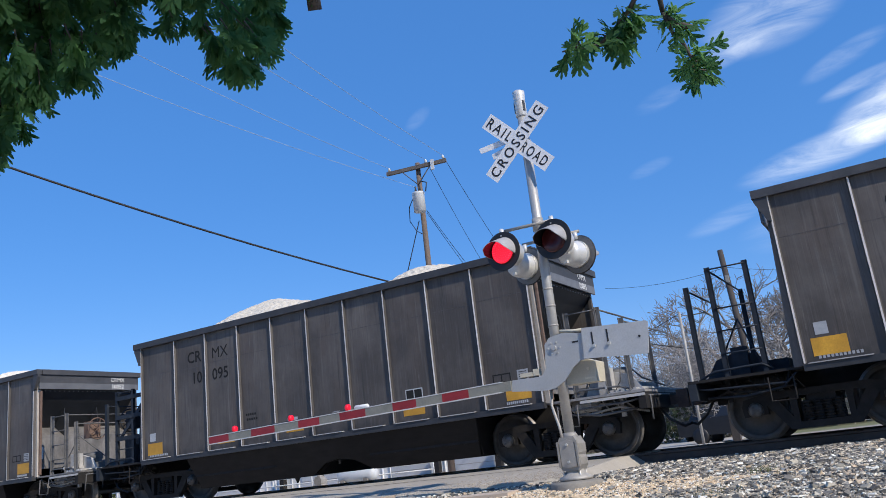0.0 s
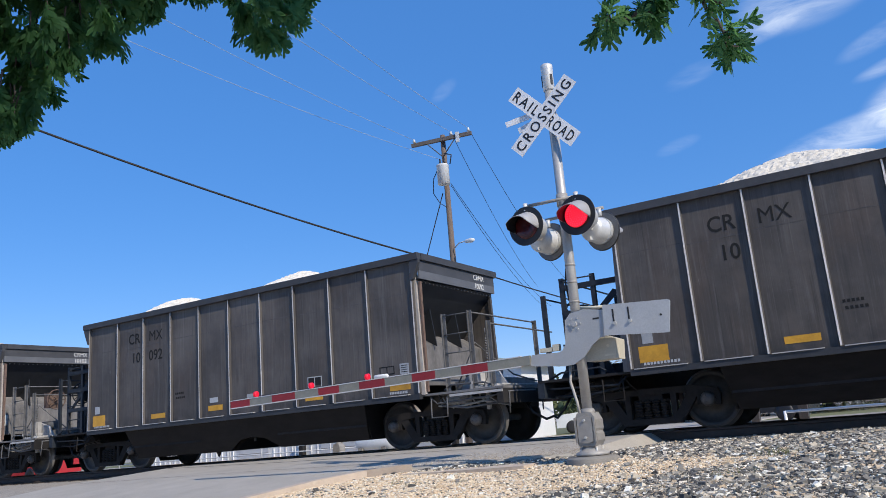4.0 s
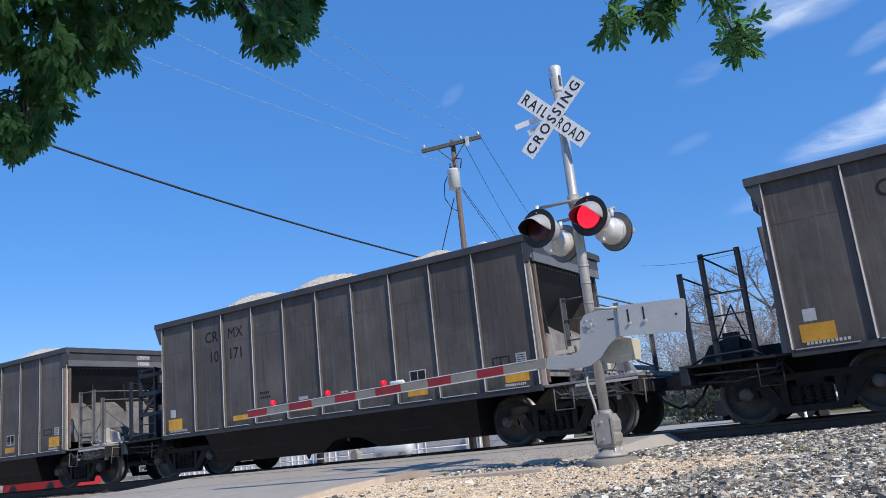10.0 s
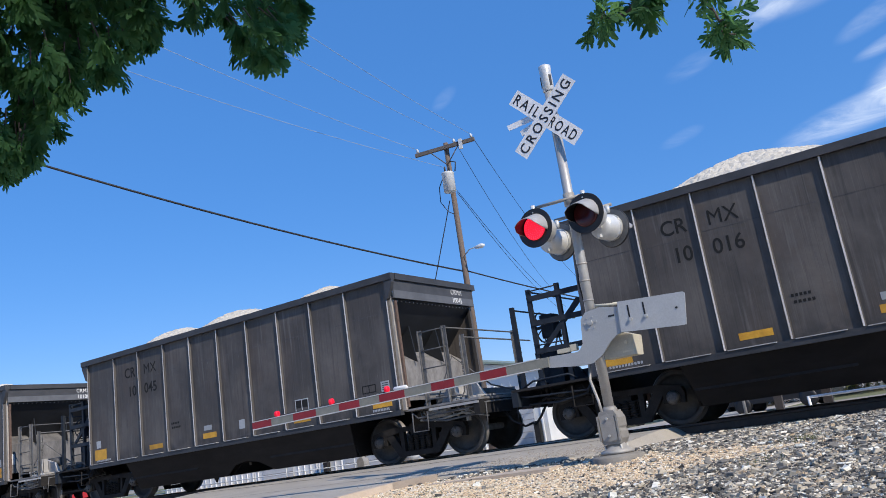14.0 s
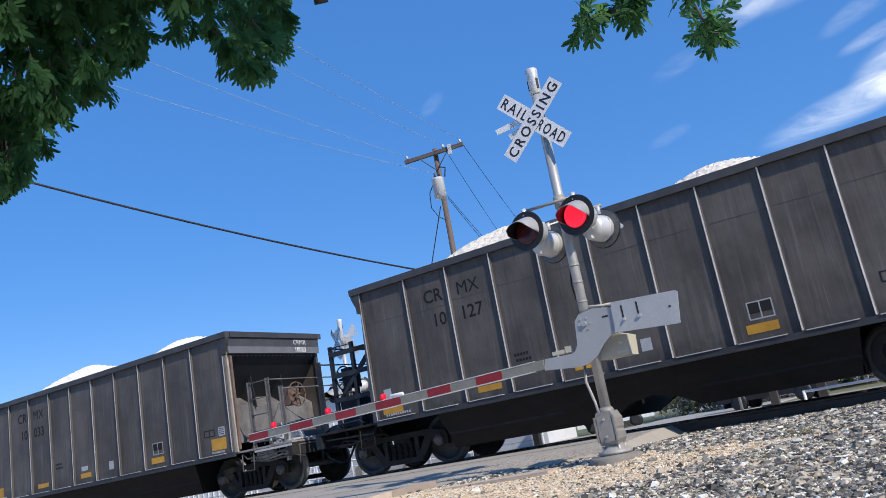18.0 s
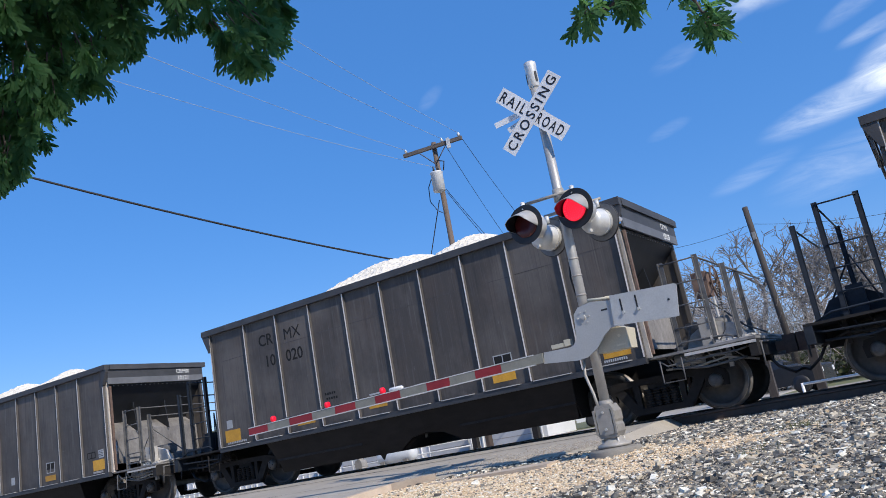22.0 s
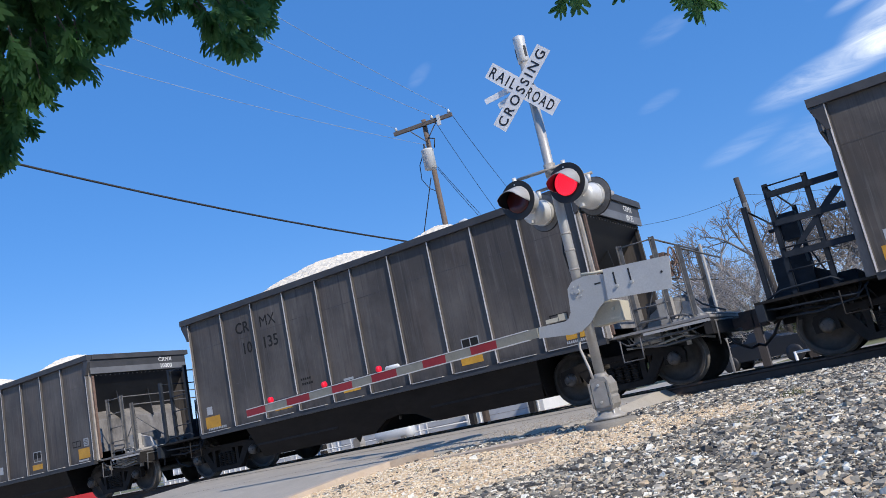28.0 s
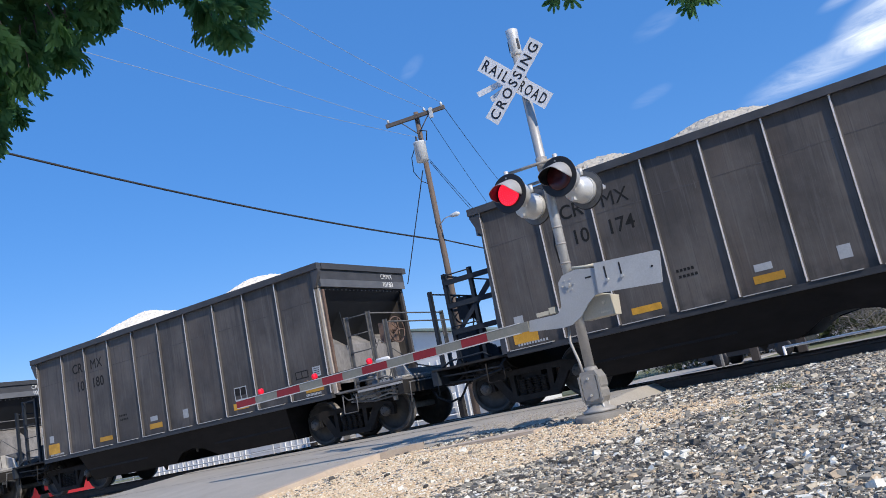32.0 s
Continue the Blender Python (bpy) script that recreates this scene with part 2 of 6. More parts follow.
SIGN_WHITE = material("white_sign_sheeting", (0.74, 0.745, 0.75), (0.84, 0.84, 0.84), 5, 0.5, 0, 0.02)
SIGN_BLACK = material("black_lettering", (0.015, 0.015, 0.017), (0.02, 0.02, 0.022), 5, 0.5, 0, 0)
LAMP_BLACK = material("matt_black_hood", (0.012, 0.012, 0.014), (0.025, 0.025, 0.027), 8, 0.5)
LAMP_SILVER = material("silver_lamp_housing", (0.62, 0.62, 0.6), (0.75, 0.75, 0.73), 6, 0.4, 0.3)
CREAM = material("cream_gate_mechanism", (0.55, 0.5, 0.38), (0.65, 0.6, 0.48), 5, 0.55)
LENS_RED = material("dark_red_lens", (0.05, 0.008, 0.01), (0.08, 0.012, 0.014), 20, 0.25, 0, 0)
LED_RED = glowing("lit_red_led", (1.0, 0.06, 0.12), 1.3)
LED_DIM = glowing("lit_red_lens", (0.85, 0.008, 0.035), 0.9)
ARM_RED = material("red_arm_sheeting", (0.25, 0.016, 0.022), (0.33, 0.026, 0.031), 8, 0.5, 0, 0.02)
ARM_WHITE = material("dusty_white_arm_sheeting", (0.2, 0.2, 0.165), (0.29, 0.285, 0.245), 8, 0.55, 0, 0.02)
CONCRETE = material("weathered_concrete", (0.17, 0.155, 0.135), (0.27, 0.25, 0.215), 4, 0.9, 0, 0.4)
ASPHALT = material("pale_worn_asphalt", (0.43, 0.39, 0.33), (0.57, 0.52, 0.445), 1.5, 0.9, 0, 0.5, (1, 1, 1), 90, 0.2, "Object")
GRAVEL = material("mixed_ballast_ground", (0.2, 0.18, 0.152), (0.38, 0.33, 0.265), 9, 0.95, 0, 1.0, (1, 1, 1), 45, 0.4)
RAIL_STEEL = material("rusty_rail", (0.05, 0.035, 0.03), (0.1, 0.07, 0.055), 8, 0.7)
WOOD_POLE = material("weathered_pole_wood", (0.09, 0.065, 0.05), (0.17, 0.13, 0.105), 6, 0.85, 0, 0.4, (6, 6, 0.4), 40)
DARK_POLE = material("dark_weathered_pole", (0.035, 0.03, 0.028), (0.085, 0.072, 0.065), 6, 0.85, 0, 0.4, (6, 6, 0.4), 40)
GREEN_ROOF = material("faded_green_roof_sheet", (0.17, 0.21, 0.165), (0.26, 0.3, 0.24), 3, 0.55, 0, 0.05)
GREY_WOOD = material("grey_crossarm_wood", (0.07, 0.06, 0.055), (0.14, 0.12, 0.105), 6, 0.85, 0, 0.4)
WIRE = material("black_cable", (0.01, 0.01, 0.011), (0.02, 0.02, 0.02), 5, 0.6, 0, 0)
ALU_WIRE = material("grey_line_wire", (0.25, 0.3, 0.38), (0.3, 0.35, 0.42), 5, 0.5, 0, 0)
CERAMIC = material("pale_grey_transformer", (0.6, 0.62, 0.63), (0.7, 0.72, 0.72), 5, 0.45, 0, 0.02)
BARK = material("grey_bark", (0.05, 0.043, 0.038), (0.11, 0.095, 0.085), 9, 0.9, 0, 0.5)
OAK_LEAF = material("oak_leaf", (0.03, 0.088, 0.04), (0.05, 0.125, 0.05), 3, 0.75, 0, 0.05, spread=0.3)
PALE_BARK = material("grey_bare_branch", (0.13, 0.115, 0.105), (0.27, 0.245, 0.225), 6, 0.9, 0, 0.2)
SCRUB = material("olive_scrub", (0.07, 0.085, 0.03), (0.15, 0.16, 0.07), 2, 0.8, 0, 0)
DRY_BRUSH = material("dry_brush", (0.27, 0.24, 0.22), (0.48, 0.44, 0.405), 2, 0.9, 0, 0)
FAR_GREEN = material("far_foliage", (0.05, 0.08, 0.03), (0.12, 0.14, 0.06), 0.3, 0.8, 0, 0)
GRASS = material("dry_grass", (0.12, 0.14, 0.05), (0.26, 0.24, 0.12), 1.5, 0.95, 0, 0.6, fine=30)
WEED = material("weed_green", (0.1, 0.13, 0.04), (0.22, 0.22, 0.09), 9, 0.8, 0, 0)
ROOF_METAL = material("pale_grey_sheet_metal", (0.45, 0.46, 0.47), (0.58, 0.59, 0.6), 2, 0.5, 0.1, 0.05)
CAR_DARK = material("dark_car_paint", (0.02, 0.022, 0.026), (0.03, 0.032, 0.036), 3, 0.25, 0, 0)
TRUCK_RED = material("red_truck_box", (0.33, 0.015, 0.02), (0.42, 0.025, 0.03), 2, 0.5, 0, 0)
GLASS_DARK = material("dark_glass", (0.01, 0.012, 0.014), (0.015, 0.017, 0.02), 3, 0.08, 0, 0)
RIVET = material("bright_rivet", (0.3, 0.3, 0.3), (0.45, 0.45, 0.45), 9, 0.6)
KERB_STONE = material("pinkish_worn_concrete", (0.42, 0.33, 0.25), (0.55, 0.46, 0.37), 5, 0.9, 0, 0.4)
TIE_WOOD = material("creosoted_tie", (0.03, 0.024, 0.02), (0.08, 0.065, 0.055), 6, 0.9, 0, 0.5, (1, 6, 6))
# Truck castings darkened for the shade under the car body.
TRUCK_STEEL = material("dusty_truck_casting", (0.012, 0.011, 0.011), (0.036, 0.033, 0.031), 7, 0.75, 0, 0.3)
# Hopper steel near black: the shade under the sill is in its colour.
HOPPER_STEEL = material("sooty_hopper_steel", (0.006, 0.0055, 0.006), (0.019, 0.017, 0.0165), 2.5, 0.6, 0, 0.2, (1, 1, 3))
for dull in (BLACK_STEEL, SHADED_STEEL, TRUCK_STEEL, HOPPER_STEEL):       # low specular keeps sky reflections off these dark steels
    dull.node_tree.nodes["Principled BSDF"].inputs["Specular IOR Level"].default_value = 0.2
# Sill colour darkened for the shaded band below the ledge.
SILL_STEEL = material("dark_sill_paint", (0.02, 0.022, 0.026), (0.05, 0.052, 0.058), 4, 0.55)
# Pale dust tone that also paints sunlight on ledges and end fittings.
DUSTY_SUNLIT = material("limestone_dust_on_steel", (0.32, 0.31, 0.3), (0.5, 0.49, 0.47), 8, 0.9)
LABEL_GREY = material("faded_label", (0.32, 0.34, 0.36), (0.45, 0.46, 0.47), 12, 0.7, 0, 0)
LABEL_WHITE = material("paper_label", (0.6, 0.6, 0.58), (0.72, 0.72, 0.7), 12, 0.7, 0, 0)
HEADER_GREY = material("grey_end_band", (0.09, 0.095, 0.105), (0.16, 0.165, 0.175), 3, 0.55)
# Dark end paint with the shade beneath the slope put into it.
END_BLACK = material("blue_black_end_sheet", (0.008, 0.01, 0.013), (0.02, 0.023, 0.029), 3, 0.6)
COUPLER_STEEL = material("dark_rusty_casting", (0.05, 0.03, 0.025), (0.12, 0.08, 0.06), 9, 0.8, 0, 0.4)
GALV_DULL = material("dull_cast_aluminium", (0.27, 0.255, 0.23), (0.42, 0.4, 0.37), 7, 0.6, 0.2, 0.1)
# Black hood enamel made grey: the sun's sheen is in the colour.
HOOD = material("sun_faded_hood_enamel", (0.3, 0.3, 0.305), (0.4, 0.4, 0.4), 8, 0.45, 0, 0.02)
HOOD_INSIDE = material("black_hood_inside", (0.012, 0.012, 0.014), (0.025, 0.024, 0.026), 8, 0.45, 0, 0.02)
# Back of the black disc, greyed to carry the sun on its enamel.
PALE_BACK = material("worn_black_disc_back", (0.1, 0.1, 0.1), (0.2, 0.2, 0.2), 8, 0.5, 0.1, 0.02)
# Pipes at the sun-facing end, their highlights put into the colour.
SUNLIT_PIPE = material("worn_bright_pipe", (0.3, 0.29, 0.28), (0.5, 0.49, 0.47), 12, 0.5, 0.3)
ARM_LAMP = glowing("arm_lamp_red", (0.75, 0.006, 0.03), 0.4)
n, l = OAK_LEAF.node_tree.nodes, OAK_LEAF.node_tree.links
thin, both = n.new("ShaderNodeBsdfTranslucent"), n.new("ShaderNodeMixShader")
n["Principled BSDF"].inputs["Specular IOR Level"].default_value = 0.15
thin.inputs["Color"].default_value = (0.17, 0.36, 0.12, 1)
both.inputs[0].default_value = 0.5
l.new(n["Principled BSDF"].outputs[0], both.inputs[1])
l.new(thin.outputs[0], both.inputs[2])
l.new(both.outputs[0], n["Material Output"].inputs["Surface"])
WHITE_METAL = material("white_ribbed_metal", (0.7, 0.71, 0.7), (0.8, 0.8, 0.79), 2, 0.5, 0, 0.05)


# ---------------------------------------------------------------- mesh helpers
def box(bm, x0, x1, y0, y1, z0, z1, m=None):
    vs = [bm.verts.new((x, y, z)) for x in (x0, x1) for y in (y0, y1) for z in (z0, z1)]
    for f in ((0, 1, 3, 2), (4, 6, 7, 5), (0, 4, 5, 1), (2, 3, 7, 6), (0, 2, 6, 4), (1, 5, 7, 3)):
        bm.faces.new([vs[i] for i in f])
    if m is not None:
        bmesh.ops.transform(bm, matrix=m, verts=vs)
    return vs


def rod(bm, a, b, r, r2=None, seg=10, caps=True):
    a, b = Vector(a), Vector(b)
    d = b - a
    q = d.to_track_quat("Z", "Y")
    rings = []
    for p, rad in ((a, r), (b, r if r2 is None else r2)):
        rings.append([bm.verts.new(p + q @ Vector((rad * math.cos(2 * math.pi * i / seg), rad * math.sin(2 * math.pi * i / seg), 0))) for i in range(seg)])
    for i in range(seg):
        j = (i + 1) % seg
        f = bm.faces.new((rings[0][i], rings[0][j], rings[1][j], rings[1][i]))
        f.smooth = True
    if caps:
        bm.faces.new(rings[0][::-1])
        bm.faces.new(rings[1])


def path_rod(bm, pts, r, seg=8):
    """One round bar bent along the points."""
    pts = [Vector(p) for p in pts]
    rings, ref = [], None
    for i, p in enumerate(pts):
        d = (pts[min(i + 1, len(pts) - 1)] - pts[max(i - 1, 0)]).normalized()
        u = d.orthogonal().normalized() if ref is None else (ref - d * ref.dot(d)).normalized()
        ref = u
        v = d.cross(u)
        rings.append([bm.verts.new(p + r * (math.cos(2 * math.pi * k / seg) * u + math.sin(2 * math.pi * k / seg) * v)) for k in range(seg)])
    for a, b in zip(rings, rings[1:]):
        for k in range(seg):
            j = (k + 1) % seg
            bm.faces.new((a[k], a[j], b[j], b[k])).smooth = True
    bm.faces.new(rings[0][::-1])
    bm.faces.new(rings[-1])


def lathe(bm, profile, axis="y", centre=(0, 0, 0), seg=32):
    """profile: (distance along the axis, radius) from end to end."""
    c = Vector(centre)
    rings = []
    for h, r in profile:
        ring = []
        for i in range(seg):
            a = 2 * math.pi * i / seg
            u, v = r * math.cos(a), r * math.sin(a)
            ring.append(bm.verts.new(c + Vector({"x": (h, u, v), "y": (u, h, v), "z": (u, v, h)}[axis])))
        rings.append(ring)
    for a, b in zip(rings, rings[1:]):
        for i in range(seg):
            j = (i + 1) % seg
            f = bm.faces.new((a[i], a[j], b[j], b[i]))
            f.smooth = True
    bm.faces.new(rings[0])
    bm.faces.new(rings[-1][::-1])


def prism(bm, poly, h0, h1, axis="y"):
    """A polygon (a, b) drawn in the plane across the axis, thick from h0 to h1. For y the pairs are (x, z); for x (y, z); for z (x, y)."""
    place = {"y": lambda a, b, h: (a, h, b), "x": lambda a, b, h: (h, a, b), "z": lambda a, b, h: (a, b, h)}[axis]
    lo = [bm.verts.new(place(a, b, h0)) for a, b in poly]
    hi = [bm.verts.new(place(a, b, h1)) for a, b in poly]
    bm.faces.new(lo[::-1])
    bm.faces.new(hi)
    for i in range(len(poly)):
        j = (i + 1) % len(poly)
        bm.faces.new((lo[i], lo[j], hi[j], hi[i]))


def mesh_of(name, bm, mat, bevel=0.0):
    if bevel:
        es = [e for e in bm.edges if len(e.link_faces) == 2 and e.calc_face_angle(0) > 0.6]
        bmesh.ops.bevel(bm, geom=es, offset=bevel, segments=1, affect="EDGES", clamp_overlap=True)
    bmesh.ops.recalc_face_normals(bm, faces=bm.faces)
    me = bpy.data.meshes.new(name)
    bm.to_mesh(me)
    bm.free()
    me.materials.append(mat)
    return me


def part(name, bm, mat, parent=None, label="", bevel=0.0, m=None):
    ob = new(name, mesh_of(name, bm, mat, bevel))
    if parent is not None:
        ob.parent = parent
    if m is not None:
        ob.matrix_basis = m
    return tagged(ob, label)


def again(ob, m, parent=None):
    """Another object on the same mesh."""
    o = new(ob.name.split(".")[0], ob.data)
    o.parent = parent or ob.parent
    o.matrix_basis = m
    if "label" in ob:
        o["label"] = ob["label"]
    return o


@lru_cache(None)
def letters(text, size, spacing=1.0):
    """The built-in font as a flat mesh in the plane x, z, starting at the origin."""
    cu = bpy.data.curves.new("lettering", "FONT")
    cu.body, cu.size, cu.space_character, cu.extrude, cu.resolution_u = text, size, spacing, 0.001, 3
    cu.offset = 0.0 if "M" in text else size * 0.012
    ob = new("lettering", cu)
    me = bpy.data.meshes.new_from_object(ob.evaluated_get(bpy.context.evaluated_depsgraph_get()))
    bpy.data.objects.remove(ob)
    bpy.data.curves.remove(cu)
    me.transform(Matrix.Rotation(radians(90), 4, "X"))
    return me


def lettering(text, size, mat, parent, m, name="lettering", spacing=1.0, label=""):
    me = letters(text, size, spacing)
    if not me.materials:
        me.materials.append(mat)
    ob = new(name, me)
    ob.parent = parent
    ob.matrix_basis = m
    return tagged(ob, label)


def thing(name, label, category, group="", m=None):
    e = new(name)
    e.empty_display_size = 0.2
    if m is not None:
        e.matrix_basis = m
    return tagged(e, label, category, group)


B = bmesh.new
TRACK = 14.15          # centre line of the track, along x


# ---------------------------------------------------------------- ground
def ramp(v, pts):
    """Straight lines between the points (v, value)."""
    if v <= pts[0][0]:
        return pts[0][1]
    for (a, p), (b, q) in zip(pts, pts[1:]):
        if v <= b:
            return p + (q - p) * (v - a) / (b - a)
    return pts[-1][1]


def ground_z(x, y):
    z = ramp(y, [(-40, -2.2), (-4, -1.5), (0, -1.18), (9.74, -0.19), (16.0, -0.19), (18.5, -0.42), (60, -0.5)])
    z += 0.075 * math.exp(-((x + 3.69) ** 2 + (y - 9.25) ** 2) / 0.55)
    if -6 < y < 13 and x > -9:
        z += 0.03 * noise.noise(Vector((x * 0.6, y * 0.6, 0)))
    return z


def sheet(name, xs, ys, zf, mat, label="", kind="structure"):
    me = bpy.data.meshes.new(name)
    vs = [(x, y, zf(x, y)) for y in ys for x in xs]
    k = len(xs)
    fs = [(j * k + i, j * k + i + 1, (j + 1) * k + i + 1, (j + 1) * k + i) for j in range(len(ys) - 1) for i in range(k - 1)]
    me.from_pydata(vs, [], fs)
    me.polygons.foreach_set("use_smooth", [True] * len(fs))
    me.materials.append(mat)
    ob = new(name, me)
    return tagged(ob, label, "ground", kind=kind)


def steps(a, b, n):
    return [a + (b - a) * i / n for i in range(n + 1)]


XS = [-2500, -900, -300, -120, -60] + steps(-40, 20, 120) + [40, 80, 200, 500, 1000, 2500]
YS = [-900, -200, -60, -20] + steps(-6, 24, 90) + [30, 40, 60, 100, 200, 500, 1200, 2500]
ground = sheet("ground", XS, YS, ground_z, GRAVEL, "grey and tan crushed stone ground beside the track")


# The road crosses the track; its edge flares out beside the signal.
def road_edge(y):
    return ramp(y, [(-200, -8.3), (6, -8.1), (7.8, -7.85), (8.8, -7.6), (9.4, -7.05), (9.8, -5.6), (10.3, -4.3), (17.5, -4.2), (20, -6.5), (24, -7.4), (400, -7.6)])


def road_z(x, y):
    g = ramp(y, [(-40, -2.2), (-4, -1.5), (0, -1.18), (9.74, -0.19), (16.0, -0.19), (18.5, -0.42), (60, -0.5)])
    return max(g + 0.045, ramp(abs(y - TRACK), [(1.6, -0.012), (4.6, g + 0.03)]))


def build_road():
    ys = [-200, -60, -20] + steps(-6, 26, 96) + [40, 80, 200, 400]
    vs, fs = [], []
    n = 14
    for y in ys:
        for i in range(n + 1):
            x = -15.2 + (road_edge(y) + 15.2) * i / n
            vs.append((x, y, road_z(x, y)))
        for x, drop in ((road_edge(y) + 0.4, 0.3), (-15.22, 0.35)):          # edges go down into the ground
            vs.append((x, y, road_z(x, y) - drop))
    k = n + 3
    for j in range(len(ys) - 1):
        for i in range(n):
            fs.append((j * k + i, j * k + i + 1, (j + 1) * k + i + 1, (j + 1) * k + i))
        fs.append((j * k + n, j * k + n + 1, (j + 1) * k + n + 1, (j + 1) * k + n))
        fs.append((j * k + n + 2, j * k, (j + 1) * k, (j + 1) * k + n + 2))
    me = bpy.data.meshes.new("road")
    me.from_pydata(vs, [], fs)
    me.materials.append(ASPHALT)
    return tagged(new("road", me), "pale worn asphalt road over the crossing", "road", kind="structure")


road = build_road()


def road_line(pts, w, mat, name, label):
    """A narrow dark line along the road, seam or painted shadow, following its surface."""
    fine = [Vector(a).lerp(Vector(b), i / 12) for a, b in zip(pts, pts[1:]) for i in range(12)]
    vs, fs = [], []
    for i, p in enumerate(fine):
        y = p.y + 0.05 * noise.noise(Vector((p.x * 1.7, p.y, 2.0)))
        h = w * (0.6 + 0.7 * abs(noise.noise(Vector((p.x * 3.1, p.y * 3, 7.0)))))
        vs += [(p.x, y - h, road_z(p.x, y - h) + 0.004), (p.x, y + h, road_z(p.x, y + h) + 0.004)]
        if i:
            fs.append((2 * i - 2, 2 * i - 1, 2 * i + 1, 2 * i))
    me = bpy.data.meshes.new(name)
    me.from_pydata(vs, [], fs)
    me.materials.append(mat)
    o = tagged(new(name, me), label)
    o.parent = road


TAR_AND_SHADOW = material("dark_tar", (0.07, 0.065, 0.06), (0.13, 0.12, 0.11), 9, 0.85)
# This crack line also paints the thin shadow of the gate arm.
road_line([(-15.0, 10.05), (-11.6, 10.32), (-10.1, 10.42), (-7.8, 10.45), (-6.0, 10.9)], 0.016, TAR_AND_SHADOW, "crack", "dark crack line painting the gate arm's shadow on the asphalt")
road_line([(-15.0, 12.3), (-11.1, 11.9), (-8.0, 12.0), (-4.8, 12.1)], 0.03, TAR_AND_SHADOW, "crossing_joint", "dark joint along the crossing")



# kerb along the flare of the road, in cast lengths
kerb = thing("kerb", "worn pinkish concrete kerb along the road edge", "kerb")
tagged(kerb, kind="structure")
KERB = [(-8.2, 4.6), (-8.12, 5.6), (-8.05, 6.6), (-7.9, 7.6), (-7.62, 8.6), (-7.15, 9.3), (-6.55, 9.62)]
for (xa, ya), (xb, yb) in zip(KERB, KERB[1:]):
    d = Vector((xb - xa, yb - ya, 0))
    bm = B()
    box(bm, 0.008, d.length - 0.008, -0.16, 0.02, -0.3, 0.045)
    za, zb = road_z(xa, ya), road_z(xb, yb)
    part("kerb_stone", bm, KERB_STONE, kerb, "", 0.02, pose(xa, ya, za, 0, -math.degrees(math.atan2(zb - za, d.length)), math.degrees(math.atan2(d.y, d.x))))
bm = B()
box(bm, -0.95, 0.95, -0.16, 0.16, -0.12, 0.02)
part("kerb_slab", bm, KERB_STONE, kerb, "half-buried concrete slab", 0.03, pose(-5.5, 9.3, -0.225, 2, -1, -2))

# ---------------------------------------------------------------- the track
track = thing("railway_track", "rusty rails on dark timber ties in ballast", "railway track", m=pose(0, TRACK, 0))
tagged(track, kind="structure")
RAIL_PROFILE = [(-0.07, -0.17), (0.07, -0.17), (0.07, -0.158), (0.012, -0.14), (0.012, -0.045), (0.035, -0.035), (0.035, -0.004), (0.028, 0), (-0.028, 0), (-0.035, -0.004), (-0.035, -0.035), (-0.012, -0.045), (-0.012, -0.14), (-0.07, -0.158)]
for side in (-1, 1):
    bm = B()
    prism(bm, [(a + side * 0.7525, b) for a, b in RAIL_PROFILE], -700, 700, "x")
    part("rail", bm, RAIL_STEEL, track, "rusty steel rail")
bm = B()
box(bm, -0.115, 0.115, -1.3, 1.3, -0.36, -0.172)
tie = part("tie", bm, TIE_WOOD, track, "dark creosoted timber tie", 0.01, pose(-30, 0, 0))
for i in range(1, 84):
    if not -15.4 < -30 + 0.53 * i < -4.0:
        again(tie, pose(-30 + 0.53 * i, 0, 0))

# ---------------------------------------------------------------- hopper car
PITCH = 14.125                      # coupler to coupler
BODY = 5.0                          # half the length of the side sheets
RIBS = [-5.0, -3.88, -2.9, -1.92, -0.955, 0.01, 0.98, 1.955, 2.93, 3.91, 5.0]
SILL, TOP, CHORD = 1.04, 3.57, 3.70
TRUCK = 4.94                        # truck centre from car centre
WHEEL_R = 0.457


def wheel_mesh():
    bm = B()
    lathe(bm, [(0.02, 0.05), (0.02, 0.13), (0.045, 0.17), (0.06, 0.34), (0.012, 0.375), (0.0, 0.385), (0.0, 0.442), (0.012, 0.455), (0.1, 0.46), (0.105, 0.487), (0.135, 0.487), (0.135, 0.385), (0.09, 0.34), (0.1, 0.15), (0.135, 0.13)], "y", seg=44)
    me = mesh_of("wheel", bm, WHEEL_STEEL)
    me.materials.append(TREAD_STEEL)
    for f in me.polygons:
        r = math.hypot(f.center.x, f.center.z)
        if r > 0.444:
            f.material_index = 1
    return me


def axle_mesh():
    bm = B()
    lathe(bm, [(-1.12, 0.03), (-1.12, 0.085), (-1.08, 0.1), (-0.98, 0.1), (-0.97, 0.065), (0.97, 0.065), (0.98, 0.1), (1.08, 0.1), (1.12, 0.085), (1.12, 0.03)], "y", seg=20)
    for s in (-1, 1):
        for i in range(3):
            a = 2 * math.pi * i / 3
            rod(bm, (0.05 * math.cos(a), s * 1.11, 0.05 * math.sin(a)), (0.05 * math.cos(a), s * 1.14, 0.05 * math.sin(a)), 0.016, seg=6)
    return mesh_of("wheelset", bm, AXLE_STEEL)


